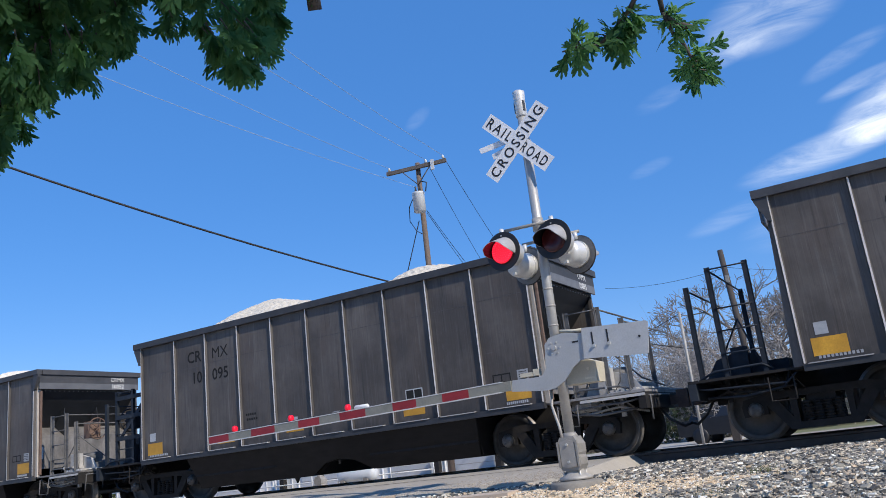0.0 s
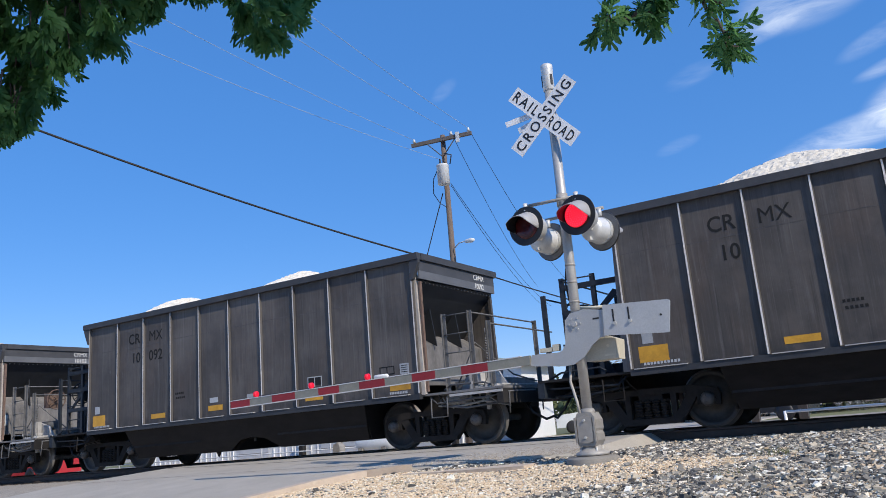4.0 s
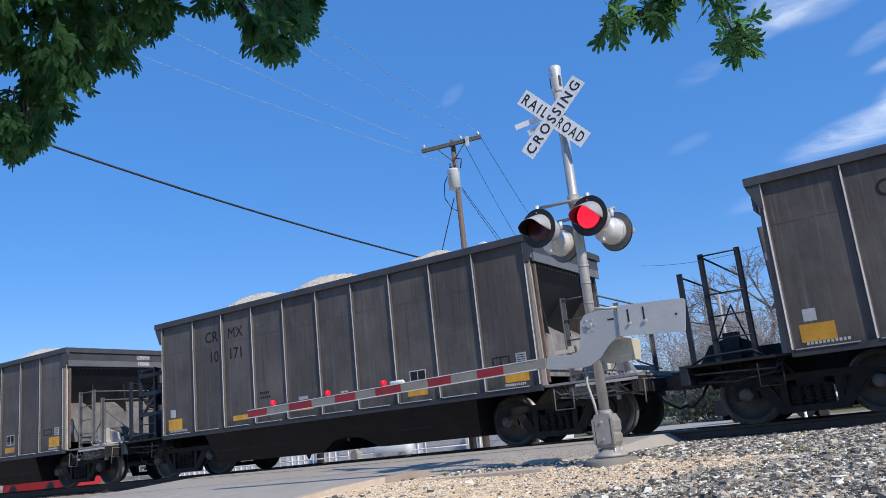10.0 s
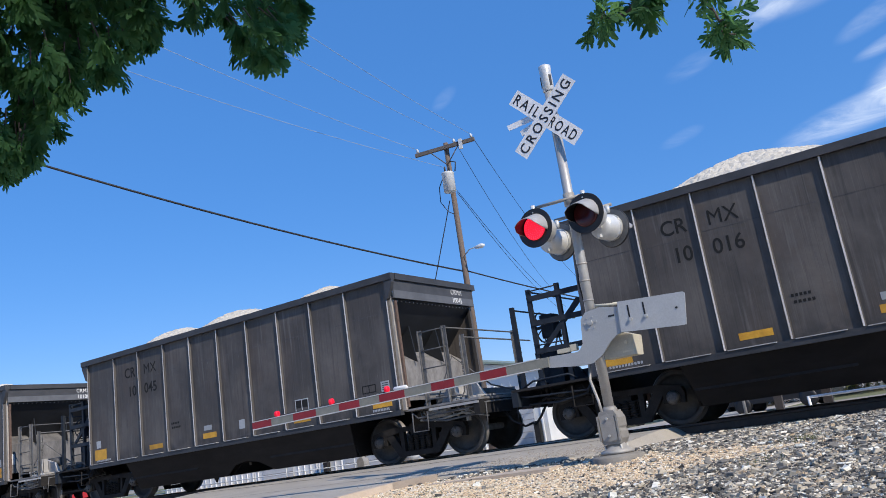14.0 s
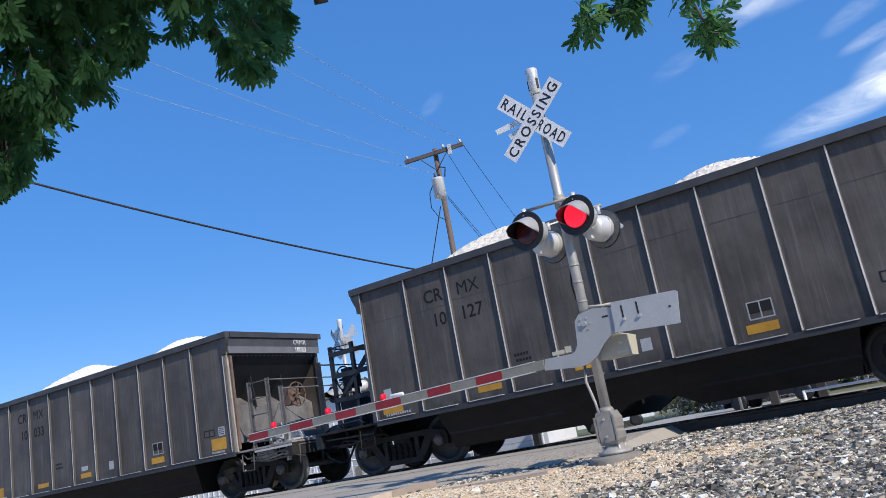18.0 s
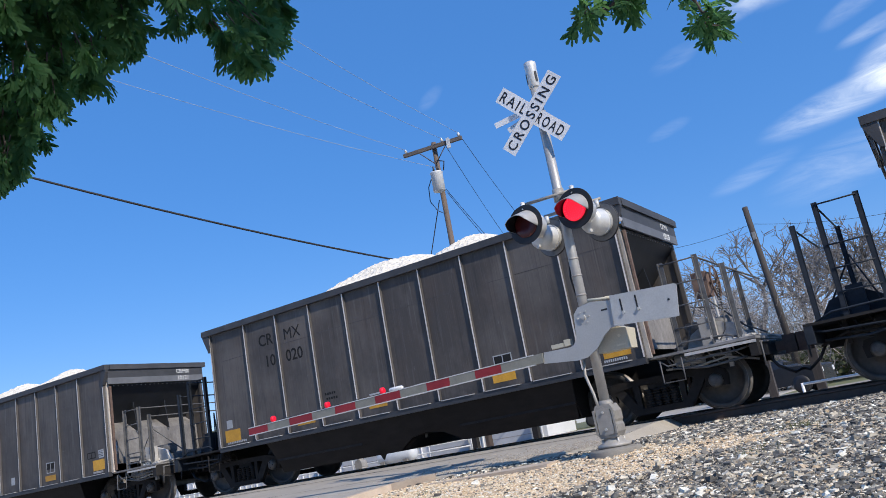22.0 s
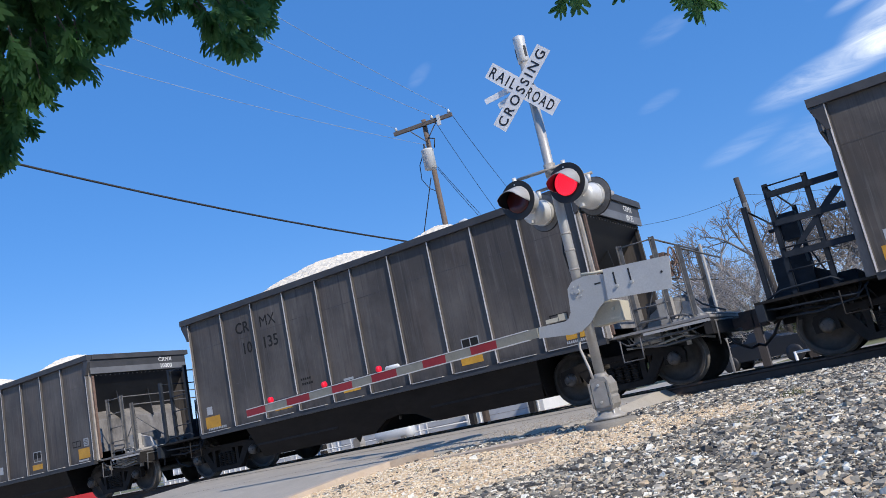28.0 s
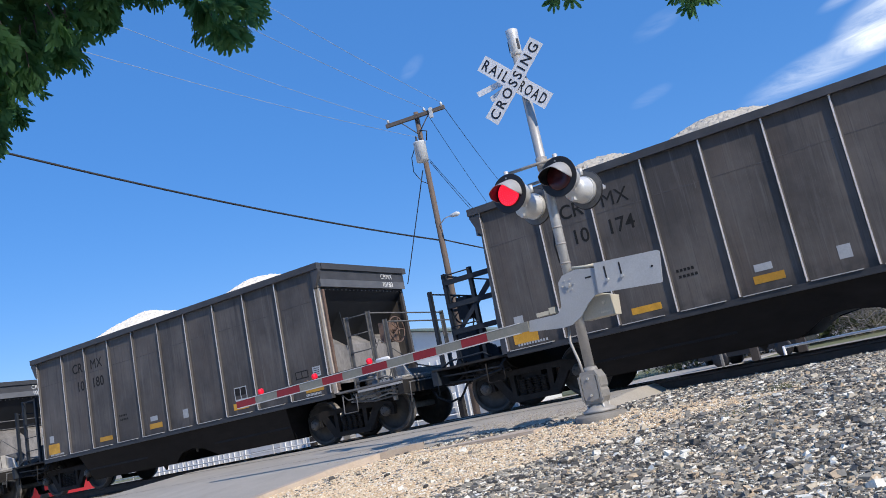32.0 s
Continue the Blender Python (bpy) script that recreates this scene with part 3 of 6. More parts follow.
def side_frame_mesh():
    bm = B()
    prism(bm, [(-1.14, 0.5), (-1.1, 0.62), (-0.7, 0.7), (0.7, 0.7), (1.1, 0.62), (1.14, 0.5), (0.75, 0.56), (0.42, 0.6), (-0.42, 0.6), (-0.75, 0.56)], -0.06, 0.06)
    for e in (-1, 1):
        prism(bm, [(e * 1.12, 0.36), (e * 1.14, 0.54), (e * 0.78, 0.58), (e * 0.76, 0.38)], -0.055, 0.055)
        prism(bm, [(e * 0.8, 0.56), (e * 0.62, 0.6), (e * 0.36, 0.2), (e * 0.5, 0.14)], -0.05, 0.05)
        prism(bm, [(e * 0.44, 0.6), (e * 0.34, 0.6), (e * 0.34, 0.22), (e * 0.42, 0.22)], -0.05, 0.05)
    prism(bm, [(-0.52, 0.22), (-0.48, 0.12), (0.48, 0.12), (0.52, 0.22)], -0.07, 0.07)
    return mesh_of("side_frame", bm, TRUCK_STEEL, 0.015)


def spring_mesh():
    bm = B()
    box(bm, -0.3, 0.3, 0.03, 0.05, 0.2, 0.52)
    for dx in (-0.2, -0.06, 0.08, 0.22):
        rod(bm, (dx, 0, 0.2), (dx, 0, 0.52), 0.045, seg=10)
        for i in range(7):
            lathe(bm, [(-0.012, 0.055), (-0.006, 0.068), (0.006, 0.068), (0.012, 0.055)], "z", (dx, 0, 0.24 + i * 0.042), 12)
    return mesh_of("spring_nest", bm, TRUCK_STEEL)


def hand_wheel(car, x, y, z, mat, tilt):
    bm = B()
    n = 20
    pts = [(0, 0.27 * math.cos(2 * math.pi * i / n), 0.27 * math.sin(2 * math.pi * i / n)) for i in range(n + 1)]
    path_rod(bm, pts, 0.016, 6)
    for i in range(5):
        a = 2 * math.pi * i / 5
        rod(bm, (0.04, 0, 0), (0, 0.26 * math.cos(a), 0.26 * math.sin(a)), 0.012, seg=6)
    rod(bm, (-0.15, 0, 0), (0.06, 0, 0), 0.03, seg=8)
    part("hand_wheel", bm, mat, car, "rusty spoked hand brake wheel", 0, pose(x, y, z, 0, 0, tilt))
    bm = B()
    box(bm, -0.14, 0.1, -0.16, 0.16, -0.22, 0.2)
    part("brake_box", bm, mat, car, "hand brake gear box", 0.03, pose(x - math.copysign(0.2, x), y, z))


def cap_mesh():
    bm = B()
    lathe(bm, [(-0.045, 0.02), (-0.042, 0.08), (-0.02, 0.1), (0.02, 0.115), (0.06, 0.115)], "y", seg=20)
    for i in range(3):
        a = 2 * math.pi * i / 3
        rod(bm, (0.055 * math.cos(a), -0.04, 0.055 * math.sin(a)), (0.055 * math.cos(a), -0.065, 0.055 * math.sin(a)), 0.018, seg=6)
    return mesh_of("bearing_cap", bm, CAP_STEEL)


WHEEL, AXLE, FRAME, SPRING, CAP = wheel_mesh(), axle_mesh(), side_frame_mesh(), spring_mesh(), cap_mesh()


def build_car(wheel_end):
    car = thing("hopper_car", "weathered dark grey open-top hopper car rolling on the track", "train car", "cars of the freight train", pose(0, TRACK, 0))

    def put(name, me, m, parent=None):
        o = new(name, me)
        o.parent = parent or car
        o.matrix_basis = m
        return o

    for s in (-1, 1):                                   # near and far side
        bm = B()
        box(bm, -BODY, BODY, min(s * 1.52, s * 1.545), max(s * 1.52, s * 1.545), SILL - 0.03, TOP + 0.02)
        # weld seam and shallow dents between the ribs
        part("side_panel", bm, PANEL_PAINT, car, "dark weathered steel side sheet with dirt streaks")
        if s < 0:
            bm = B()
            for a, b in zip(RIBS, RIBS[1:]):
                zs = 2.93 + 0.02 * math.sin(a * 7)
                box(bm, a + 0.05, b - 0.05, s * 1.545 - 0.0025, s * 1.545 + 0.001, zs - 0.005, zs + 0.005, Matrix.Translation((0, 0, -0.0)) @ Matrix.Rotation(radians(0.6 * math.sin(b * 5)), 4, "Y"))
            part("weld_seam", bm, CAR_PAINT, car)
        if s > 0:
            ribs = ()
        else:
            ribs = RIBS[1:]
        bm = B()
        prism(bm, [(-0.03, 0), (0.028, 0), (0.014, s * 0.05), (-0.012, s * 0.05)], SILL - 0.02, TOP, "z")
        rib = part("rib", bm, RIB_SUN_EDGE, car, "vertical side rib with sunlight painted on its edge", 0, pose(RIBS[0], s * 1.543, 0))
        rib.data.materials.append(CAR_PAINT)            # only the outer edge is bright, as painted sunlight
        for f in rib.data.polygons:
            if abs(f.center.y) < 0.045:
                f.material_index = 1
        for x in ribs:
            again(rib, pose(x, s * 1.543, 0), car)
        bm = B()
        box(bm, -BODY - 0.22, BODY + 0.2, s * 1.56 - 0.07, s * 1.56 + 0.07, TOP, CHORD)
        part("top_chord", bm, CHORD_PAINT, car, "dark tubular top chord", 0.022)
        bm = B()
        box(bm, -BODY - 0.02, BODY + 0.02, min(s * 1.5, s * 1.61), max(s * 1.5, s * 1.61), SILL - 0.13, SILL - 0.032)
        part("side_sill", bm, SILL_STEEL, car, "", 0.008)
        bm = B()
        for a, b in zip(RIBS, RIBS[1:]):                # pale ledge on the sill, dust and sunlight in its colour
            box(bm, a + 0.05, b - 0.22, min(s * 1.55, s * 1.63), max(s * 1.55, s * 1.63), SILL - 0.034, SILL - 0.02)
        part("sill_ledge", bm, DUSTY_SUNLIT, car, "pale sill ledge, dust and sunlight in its colour")["kind"] = "stuff"
        for e in (-1, 1):                               # hopper pockets lean inward below the sill
            bm = B()
            x0, x1 = (1.08, 3.65) if e > 0 else (-3.65, -1.08)
            lo = 0.25
            inner = 1.15 if e > 0 else -0.35                # the gap between the pockets lies off centre
            # The sheet spans the top of the gap, standing in for its shadow.
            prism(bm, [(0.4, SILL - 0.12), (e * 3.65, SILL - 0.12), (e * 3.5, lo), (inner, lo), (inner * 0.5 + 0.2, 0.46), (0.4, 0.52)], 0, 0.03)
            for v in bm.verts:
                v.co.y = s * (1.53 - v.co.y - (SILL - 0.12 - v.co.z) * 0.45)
            part("hopper_side", bm, HOPPER_STEEL, car, "sloping hopper side, shade put into its dark colour")
            if s > 0:
                continue
            bm = B()                                    # door stiffener along the hopper
            box(bm, x0 + 0.1, x1 - 0.1, min(s * 1.3, s * 1.36), max(s * 1.3, s * 1.36), 0.5, 0.56)
            part("door_beam", bm, BLACK_STEEL, car, "", 0.01)
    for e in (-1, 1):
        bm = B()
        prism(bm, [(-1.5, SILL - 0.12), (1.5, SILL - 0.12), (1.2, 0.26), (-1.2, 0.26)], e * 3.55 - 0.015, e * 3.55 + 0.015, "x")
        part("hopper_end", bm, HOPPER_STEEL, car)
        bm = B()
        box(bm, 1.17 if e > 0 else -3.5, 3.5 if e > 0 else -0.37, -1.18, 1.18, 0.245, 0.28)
        part("hopper_door", bm, HOPPER_STEEL, car, "discharge door, shade put into its dark colour")
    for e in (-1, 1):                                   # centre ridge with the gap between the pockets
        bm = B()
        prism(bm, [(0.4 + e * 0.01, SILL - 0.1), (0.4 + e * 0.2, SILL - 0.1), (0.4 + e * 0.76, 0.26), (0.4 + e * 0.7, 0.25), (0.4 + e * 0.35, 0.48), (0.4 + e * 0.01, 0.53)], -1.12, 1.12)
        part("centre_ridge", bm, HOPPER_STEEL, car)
    bm = B()
    prism(bm, [(-1.95, 0.36), (-1.65, 0.36), (-1.8, 0.12)], -1.1, -1.06)
    part("door_lever", bm, BLACK_STEEL, car, "", 0, pose(0.9, 0, 0.02))
    for x, y, r in ((0.12, -0.95, 0.028),):
        bm = B()
        rod(bm, (x, y, 0.42), (x, y, 0.9), r, seg=8)
        part("door_rod", bm, GREY_STEEL, car, "worn grey door operating rod")
    bm = B()
    rod(bm, (-0.42, -1.24, 0.62), (0.46, -1.24, 0.58), 0.075, seg=12)
    part("door_cylinder", bm, BLACK_STEEL, car, "black door air cylinder")
    bm = B()
    box(bm, -6.6, 6.6, -0.18, 0.18, 0.62, 0.98)
    part("centre_sill", bm, BLACK_STEEL, car, "", 0.02)
    # stickers and plates
    def plates(name, rects, mat, label="", y=-1.546):
        bm = B()
        for x0, x1, z0, z1 in rects:
            box(bm, x0, x1, y - 0.003, y, z0, z1)
        part(name, bm, mat, car, label)
    for r in ((-4.86, -4.38, 1.1, 1.36), (4.31, 4.79, 1.12, 1.38), (-2.66, -2.16, 1.13, 1.24), (-0.71, -0.26, 1.15, 1.27), (2.16, 2.63, 1.12, 1.26)):
        plates("reflector", [r], YELLOW, "yellow reflective plate")
    for x0, x1, z0, z1 in ((4.57, 4.78, 1.42, 1.62), (-4.78, -4.6, 1.4, 1.58), (-0.66, -0.4, 1.33, 1.44), (0.5, 0.68, 1.22, 1.42)):
        plates("notice", [(x0, x1, z0, z1)], LABEL_GREY, "faded grey paper notice")
        if x0 > 4:
            plates("notice_lines", [(x0 + 0.03, x1 - 0.03, z0 + (z1 - z0) * (0.18 + 0.2 * i), z0 + (z1 - z0) * (0.18 + 0.2 * i) + 0.012) for i in range(4)], STENCIL, "", -1.5495)
    for x0, x1, z0, z1, mat in ((2.24, 2.62, 1.32, 1.6, LABEL_GREY), (4.09, 4.44, 1.44, 1.6, STENCIL)):
        xm = (x0 + x1) / 2
        plates("plate_frame", [(x0, x1, z1 - 0.02, z1), (x0, x1, z0, z0 + 0.02), (x0, x0 + 0.02, z0 + 0.02, z1 - 0.02), (x1 - 0.02, x1, z0 + 0.02, z1 - 0.02), (xm - 0.01, xm + 0.01, z0 + 0.02, z1 - 0.02)], mat, "painted frame of a data plate")
    plates("data_plate", [(2.26, 2.42, 1.42, 1.58), (2.44, 2.6, 1.42, 1.58)], STENCIL, "black data plate")
    for x0, x1, z, n, mat in ((4.3, 4.72, 1.055, 11, LABEL_GREY), (-4.8, -4.2, 1.06, 11, LABEL_GREY), (-1.8, -1.5, 1.62, 5, STENCIL), (-1.78, -1.46, 1.52, 5, STENCIL)):
        w = (x1 - x0) / n
        plates("small_lettering", [(x0 + j * w, x0 + (j + 0.65) * w, z, z + 0.045) for j in range(n)], mat, "row of small illegible letters")
    # ends
    for e in (-1, 1):
        # Fittings at +x are coloured as sunlit, those at -x as shaded.
        steel = GREY_STEEL if e > 0 else SHADED_STEEL
        bm = B()
        box(bm, -0.05, 0.05, -1.48, 1.48, TOP, CHORD)
        part("end_chord", bm, CHORD_PAINT, car, "", 0.02, pose(e * (BODY + 0.16), 0, 0))
        bm = B()                                        # the header juts out past the side sheets
        prism(bm, [(e * (BODY + 0.002), TOP - 0.002), (e * (BODY + 0.205), TOP - 0.002), (e * (BODY + 0.2), TOP - 0.06), (e * (BODY + 0.06), TOP - 0.37), (e * (BODY + 0.002), TOP - 0.4)], -1.612, -1.53)
        part("corner_bracket", bm, CHORD_PAINT, car, "dark corner bracket under the top chord", 0.006)
        bm = B()
        box(bm, -0.015, 0.015, -1.53, 1.53, 3.36, TOP)
        part("header_plate", bm, CHORD_PAINT, car, "dark end header plate", 0, pose(e * (BODY + 0.15), 0, 0))
        bm = B()
        box(bm, -0.02, 0.02, -1.53, 1.53, 3.2, 3.36)
        part("header_band", bm, HEADER_GREY, car, "lighter grey end band", 0.006, pose(e * (BODY + 0.145), 0, 0))
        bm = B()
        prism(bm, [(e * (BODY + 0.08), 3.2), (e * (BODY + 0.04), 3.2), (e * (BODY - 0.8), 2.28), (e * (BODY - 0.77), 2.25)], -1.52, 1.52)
        part("slope_sheet", bm, END_BLACK, car, "black sloping end sheet, shade put into its colour")
        bm = B()
        prism(bm, [(e * (BODY - 0.78), 2.32), (e * (BODY - 0.81), 2.28), (e * (BODY - 0.34), 1.98), (e * (BODY - 0.32), 1.2), (e * (BODY - 0.27), 1.2), (e * (BODY - 0.29), 2.02)], -1.5, 1.5)
        part("lower_end_sheet", bm, SLOPE_PAINT, car, "dusty lower end sheet with rusty runs")
        if e > 0:
            bm = B()
            for i in range(22):
                y = -1.45 + i * 2.9 / 21
                lathe(bm, [(0, 0.016), (0.012, 0.01)], "x", (0, y, 3.16), 6)
            part("rivets", bm, RIVET, car, "row of bright rivets", 0, pose(BODY + 0.07, 0, 0))["kind"] = "stuff"
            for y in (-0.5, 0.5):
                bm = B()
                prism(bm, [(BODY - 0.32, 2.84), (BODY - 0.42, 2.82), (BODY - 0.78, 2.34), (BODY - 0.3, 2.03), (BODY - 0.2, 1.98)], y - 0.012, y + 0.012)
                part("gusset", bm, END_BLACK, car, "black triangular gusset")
            bm = B()
            box(bm, -0.16, 0.16, 0, 0.004, 1.45, 1.75)
            part("notice", bm, LABEL_WHITE, car, "white paper notice", 0, pose(BODY - 0.265, -1.28, 0, 0, 0, 90))
            bm = B()                                    # crossover walkway of pale slats at the end of the frame
            for i in range(6):
                x = 6.12 + 0.1 * i
                box(bm, x, x + 0.05, -1.42, 1.42, 1.02 + 0.004 * (i % 2), 1.05)
            for y in (-1.4, -0.5, 0.5, 1.4):
                box(bm, 6.1, 6.7, y - 0.02, y + 0.02, 0.97, 1.018)
            box(bm, 6.06, 6.09, -1.46, 1.46, 1.08, 1.14)
            box(bm, 5.62, 6.72, -1.53, -1.505, 0.9, 0.945)
            part("walkway_grating", bm, DUSTY_SUNLIT, car, "pale slatted crossover walkway")
        bm = B()
        box(bm, min(e * BODY, e * 6.72), max(e * BODY, e * 6.72), -1.5, 1.5, 0.96, 1.0)
        part("end_platform", bm, SLOPE_PAINT if e > 0 else BLACK_STEEL, car, "end platform, sun and shade put into its colour", 0.006)
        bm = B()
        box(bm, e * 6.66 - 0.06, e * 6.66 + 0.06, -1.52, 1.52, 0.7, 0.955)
        part("end_sill", bm, SHADED_STEEL if e < 0 else BLACK_STEEL, car, "", 0.015)
        bm = B()
        box(bm, e * 5.8 - 0.5, e * 5.8 + 0.5, -0.75, 0.75, 1.02, 1.2)
        part("brake_cylinder_shelf", bm, steel, car, "", 0.02)
        if e > 0:
            bm = B()
            rod(bm, (5.5, -0.55, 1.34), (6.2, -0.55, 1.34), 0.13, seg=14)
            part("air_reservoir", bm, steel, car, "air brake reservoir")
        top = 2.45 if e > 0 else 2.72
        for s in (-1, 1):
            bm = B()
            prism(bm, [(e * (BODY + 0.005), SILL - 0.05), (e * (BODY + (0.1 if e > 0 else 0.16)), SILL - 0.05), (e * (BODY + 0.06), TOP - 0.003), (e * (BODY + 0.005), TOP - 0.003)], -0.025, 0.05)
            part("corner_post", bm, (POST_TAN if s < 0 else CAR_PAINT) if e > 0 else POST_BROWN, car, "rust-streaked tan corner post" if e > 0 else "rust brown corner plate, wider at its foot", 0.008, pose(0, s * 1.5, 0))
            if s < 0 < e:
                bm = B()
                box(bm, -0.02, 0.02, -0.03, 0.03, SILL, TOP - 0.42)
                for i in range(18):
                    lathe(bm, [(0, 0.018), (e * 0.03, 0.012)], "x", (0, -0.012 * (i % 2), SILL + 0.1 + i * 0.115), 6)
                part("corner_strip", bm, RUST_STEEL, car, "rusty bolted strip", 0, pose(e * (BODY + 0.12), s * 1.46, 0))
            for x, h in ((5.55, top), (6.12, top), (6.5, top - 0.25)) if s < 0 else ((6.12, top),):
                bm = B()
                box(bm, -0.04, 0.04, -0.012, 0.012, 1.0, h)
                box(bm, -0.04, -0.025, -0.05, 0.012, 1.0, h)
                part("ladder_post", bm, steel, car, "steel angle post", 0, pose(e * x, s * 1.4, 0, 0, 0, 0 if e > 0 else 180))
            for z in (1.35, 1.7, 2.05, top - 0.04) if s < 0 else ():
                bm = B()
                rod(bm, (e * 5.55, s * 1.42, z), (e * 6.12, s * 1.42, z), 0.013, seg=6)
                part("rung", bm, steel, car)
            if s > 0:
                continue
            bm = B()
            path_rod(bm, [(e * 5.2, s * 1.5, 0.9), (e * 5.2, s * 1.52, 0.55), (e * 5.55, s * 1.52, 0.55), (e * 5.55, s * 1.5, 0.9)], 0.014, 6)
            part("step", bm, steel if e > 0 else TRUCK_STEEL, car, "sill step")
            bm = B()
            path_rod(bm, [(e * 5.25, s * 1.3, 0.98), (e * 5.35, s * 1.35, 0.75), (e * 5.9, s * 1.4, 0.68), (e * 6.5, s * 1.3, 0.72)], 0.02, 6)
            part("brake_pipe", bm, steel, car)
        for x, h in ((6.12, top - 0.04), (6.5, top - 0.3)):
            bm = B()
            rod(bm, (e * x, -1.4, h), (e * x, 1.4, h), 0.016, seg=6)
            part("cross_rail", bm, steel, car)
        bm = B()
        path_rod(bm, [(e * 5.6, -1.2, 1.05), (e * 5.9, -0.9, 1.9), (e * 6.4, -0.4, 1.25), (e * 6.6, 0.2, 1.1)], 0.016, 6)
        part("brake_rod", bm, steel, car, "bent brake rod")
        # brake rigging, pipes and the uncoupling lever about the end of the frame
        bm = B()
        path_rod(bm, [(e * 5.15, -1.44, 0.93), (e * 5.3, -1.46, 0.8), (e * 6.45, -1.46, 0.84), (e * 6.72, -1.3, 0.9), (e * 6.78, -0.3, 0.92)], 0.016, 6)
        path_rod(bm, [(e * 5.45, -1.4, 1.03), (e * 5.6, -1.42, 1.12), (e * 6.3, -1.42, 1.1), (e * 6.55, -1.4, 1.0)], 0.018, 6)
        rod(bm, (e * 6.74, -1.3, 0.9), (e * 6.74, -1.34, 0.52), 0.014, seg=6)
        part("uncoupling_lever", bm, steel, car, "bent uncoupling lever")
        bm = B()
        rod(bm, (e * 5.35, -1.12, 0.86), (e * 5.8, -1.12, 0.86), 0.1, seg=12)
        rod(bm, (e * 5.8, -1.12, 0.86), (e * 6.2, -1.1, 0.84), 0.025, seg=8)
        box(bm, e * 6.2 - 0.03, e * 6.2 + 0.03, -1.14, -1.06, 0.62, 1.05)
        part("brake_cylinder", bm, DUSTY_SUNLIT if e > 0 else TRUCK_STEEL, car, "brake cylinder with push rod, sun and shade in its colour")
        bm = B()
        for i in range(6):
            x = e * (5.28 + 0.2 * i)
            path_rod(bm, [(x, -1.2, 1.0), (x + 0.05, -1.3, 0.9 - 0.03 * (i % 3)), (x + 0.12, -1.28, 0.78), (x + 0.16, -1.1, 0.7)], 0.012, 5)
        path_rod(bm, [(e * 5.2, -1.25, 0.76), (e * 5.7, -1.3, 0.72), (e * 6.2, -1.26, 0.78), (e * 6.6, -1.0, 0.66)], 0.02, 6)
        part("pipe_run", bm, SUNLIT_PIPE if e > 0 else TRUCK_STEEL, car, "small brake pipes coloured as sunlit" if e > 0 else "")["kind"] = "stuff"
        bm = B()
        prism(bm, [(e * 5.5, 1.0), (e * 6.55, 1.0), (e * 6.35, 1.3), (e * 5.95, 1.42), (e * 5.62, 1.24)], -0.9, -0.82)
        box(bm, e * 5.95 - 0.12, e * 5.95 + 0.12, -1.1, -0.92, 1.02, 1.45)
        part("brake_lever", bm, DUSTY_SUNLIT if e > 0 else SHADED_STEEL, car, "flat brake lever and bracket", 0.01)
        if e > 0:
            bm = B()
            for i in range(9):
                lathe(bm, [(-0.012, 0.012), (-0.008, 0.024), (0.008, 0.024), (0.012, 0.012)], "z" if i % 2 else "x", (e * 6.3, -1.2, 1.9 - 0.045 * i), 8)
            path_rod(bm, [(e * 6.3, -1.2, 2.1), (e * 6.3, -1.2, 1.9)], 0.01, 5)
            path_rod(bm, [(e * 6.3, -1.2, 1.5), (e * 6.24, -1.15, 1.2), (e * 6.0, -1.0, 0.95)], 0.01, 5)
            part("brake_chain", bm, GREY_STEEL, car, "hand brake chain")
        if e < 0 and wheel_end < 0:
            for z in (1.55, 2.05, 2.5):
                bm = B()
                box(bm, e * 6.12, e * 5.05, -1.43, -1.36, z, z + 0.09)
                part("brace", bm, SHADED_STEEL, car, "dark horizontal brace")
            bm = B()
            prism(bm, [(e * 6.1, 1.55), (e * 6.0, 1.55), (e * 5.1, 2.35), (e * 5.2, 2.4)], -1.41, -1.38)
            part("diagonal_brace", bm, SHADED_STEEL, car)
            bm = B()
            box(bm, e * 6.4, e * 5.9, -0.95, -0.55, 1.0, 1.62)
            part("valve_box", bm, SHADED_STEEL, car, "dark brake valve box", 0.03)
        if e == wheel_end:
            hand_wheel(car, e * 6.15, -0.55 if e > 0 else -1.0, 2.05, RUST_STEEL if e > 0 else SHADED_STEEL, 0)
        bm = B()
        box(bm, min(e * 6.5, e * 6.95), max(e * 6.5, e * 6.95), -0.08, 0.08, 0.74, 0.9)
        box(bm, min(e * 6.86, e * 7.05), max(e * 6.86, e * 7.05), -0.15, 0.15, 0.68, 0.98)
        part("coupler", bm, COUPLER_STEEL, car, "rusty knuckle coupler", 0.025)
        bm = B()
        path_rod(bm, [(e * 6.6, -0.4, 0.72), (e * 6.75, -0.42, 0.5), (e * 6.95, -0.3, 0.36), (e * 7.06, -0.2, 0.4)], 0.024, 8)
        part("air_hose", bm, LAMP_BLACK, car, "hanging rubber air hose")
        # truck
        put_bolster = B()
        box(put_bolster, e * TRUCK - 0.2, e * TRUCK + 0.2, -1.0, 1.0, 0.5, 0.68)
        part("bolster", put_bolster, TRUCK_STEEL, car, "", 0.02)
        for s in (-1, 1):
            put("side_frame", FRAME, pose(e * TRUCK, s * 1.0, 0))
            if s > 0:
                continue
            put("spring_nest", SPRING, pose(e * TRUCK, s * 1.0, 0))["kind"] = "stuff"
            bm = B()
            box(bm, 0.41, 0.47, -0.05, 0.05, -0.17, 0.17)
            part("brake_shoe", bm, RUST_STEEL, car, "", 0.01, pose(e * TRUCK, s * 0.74, 0.42))
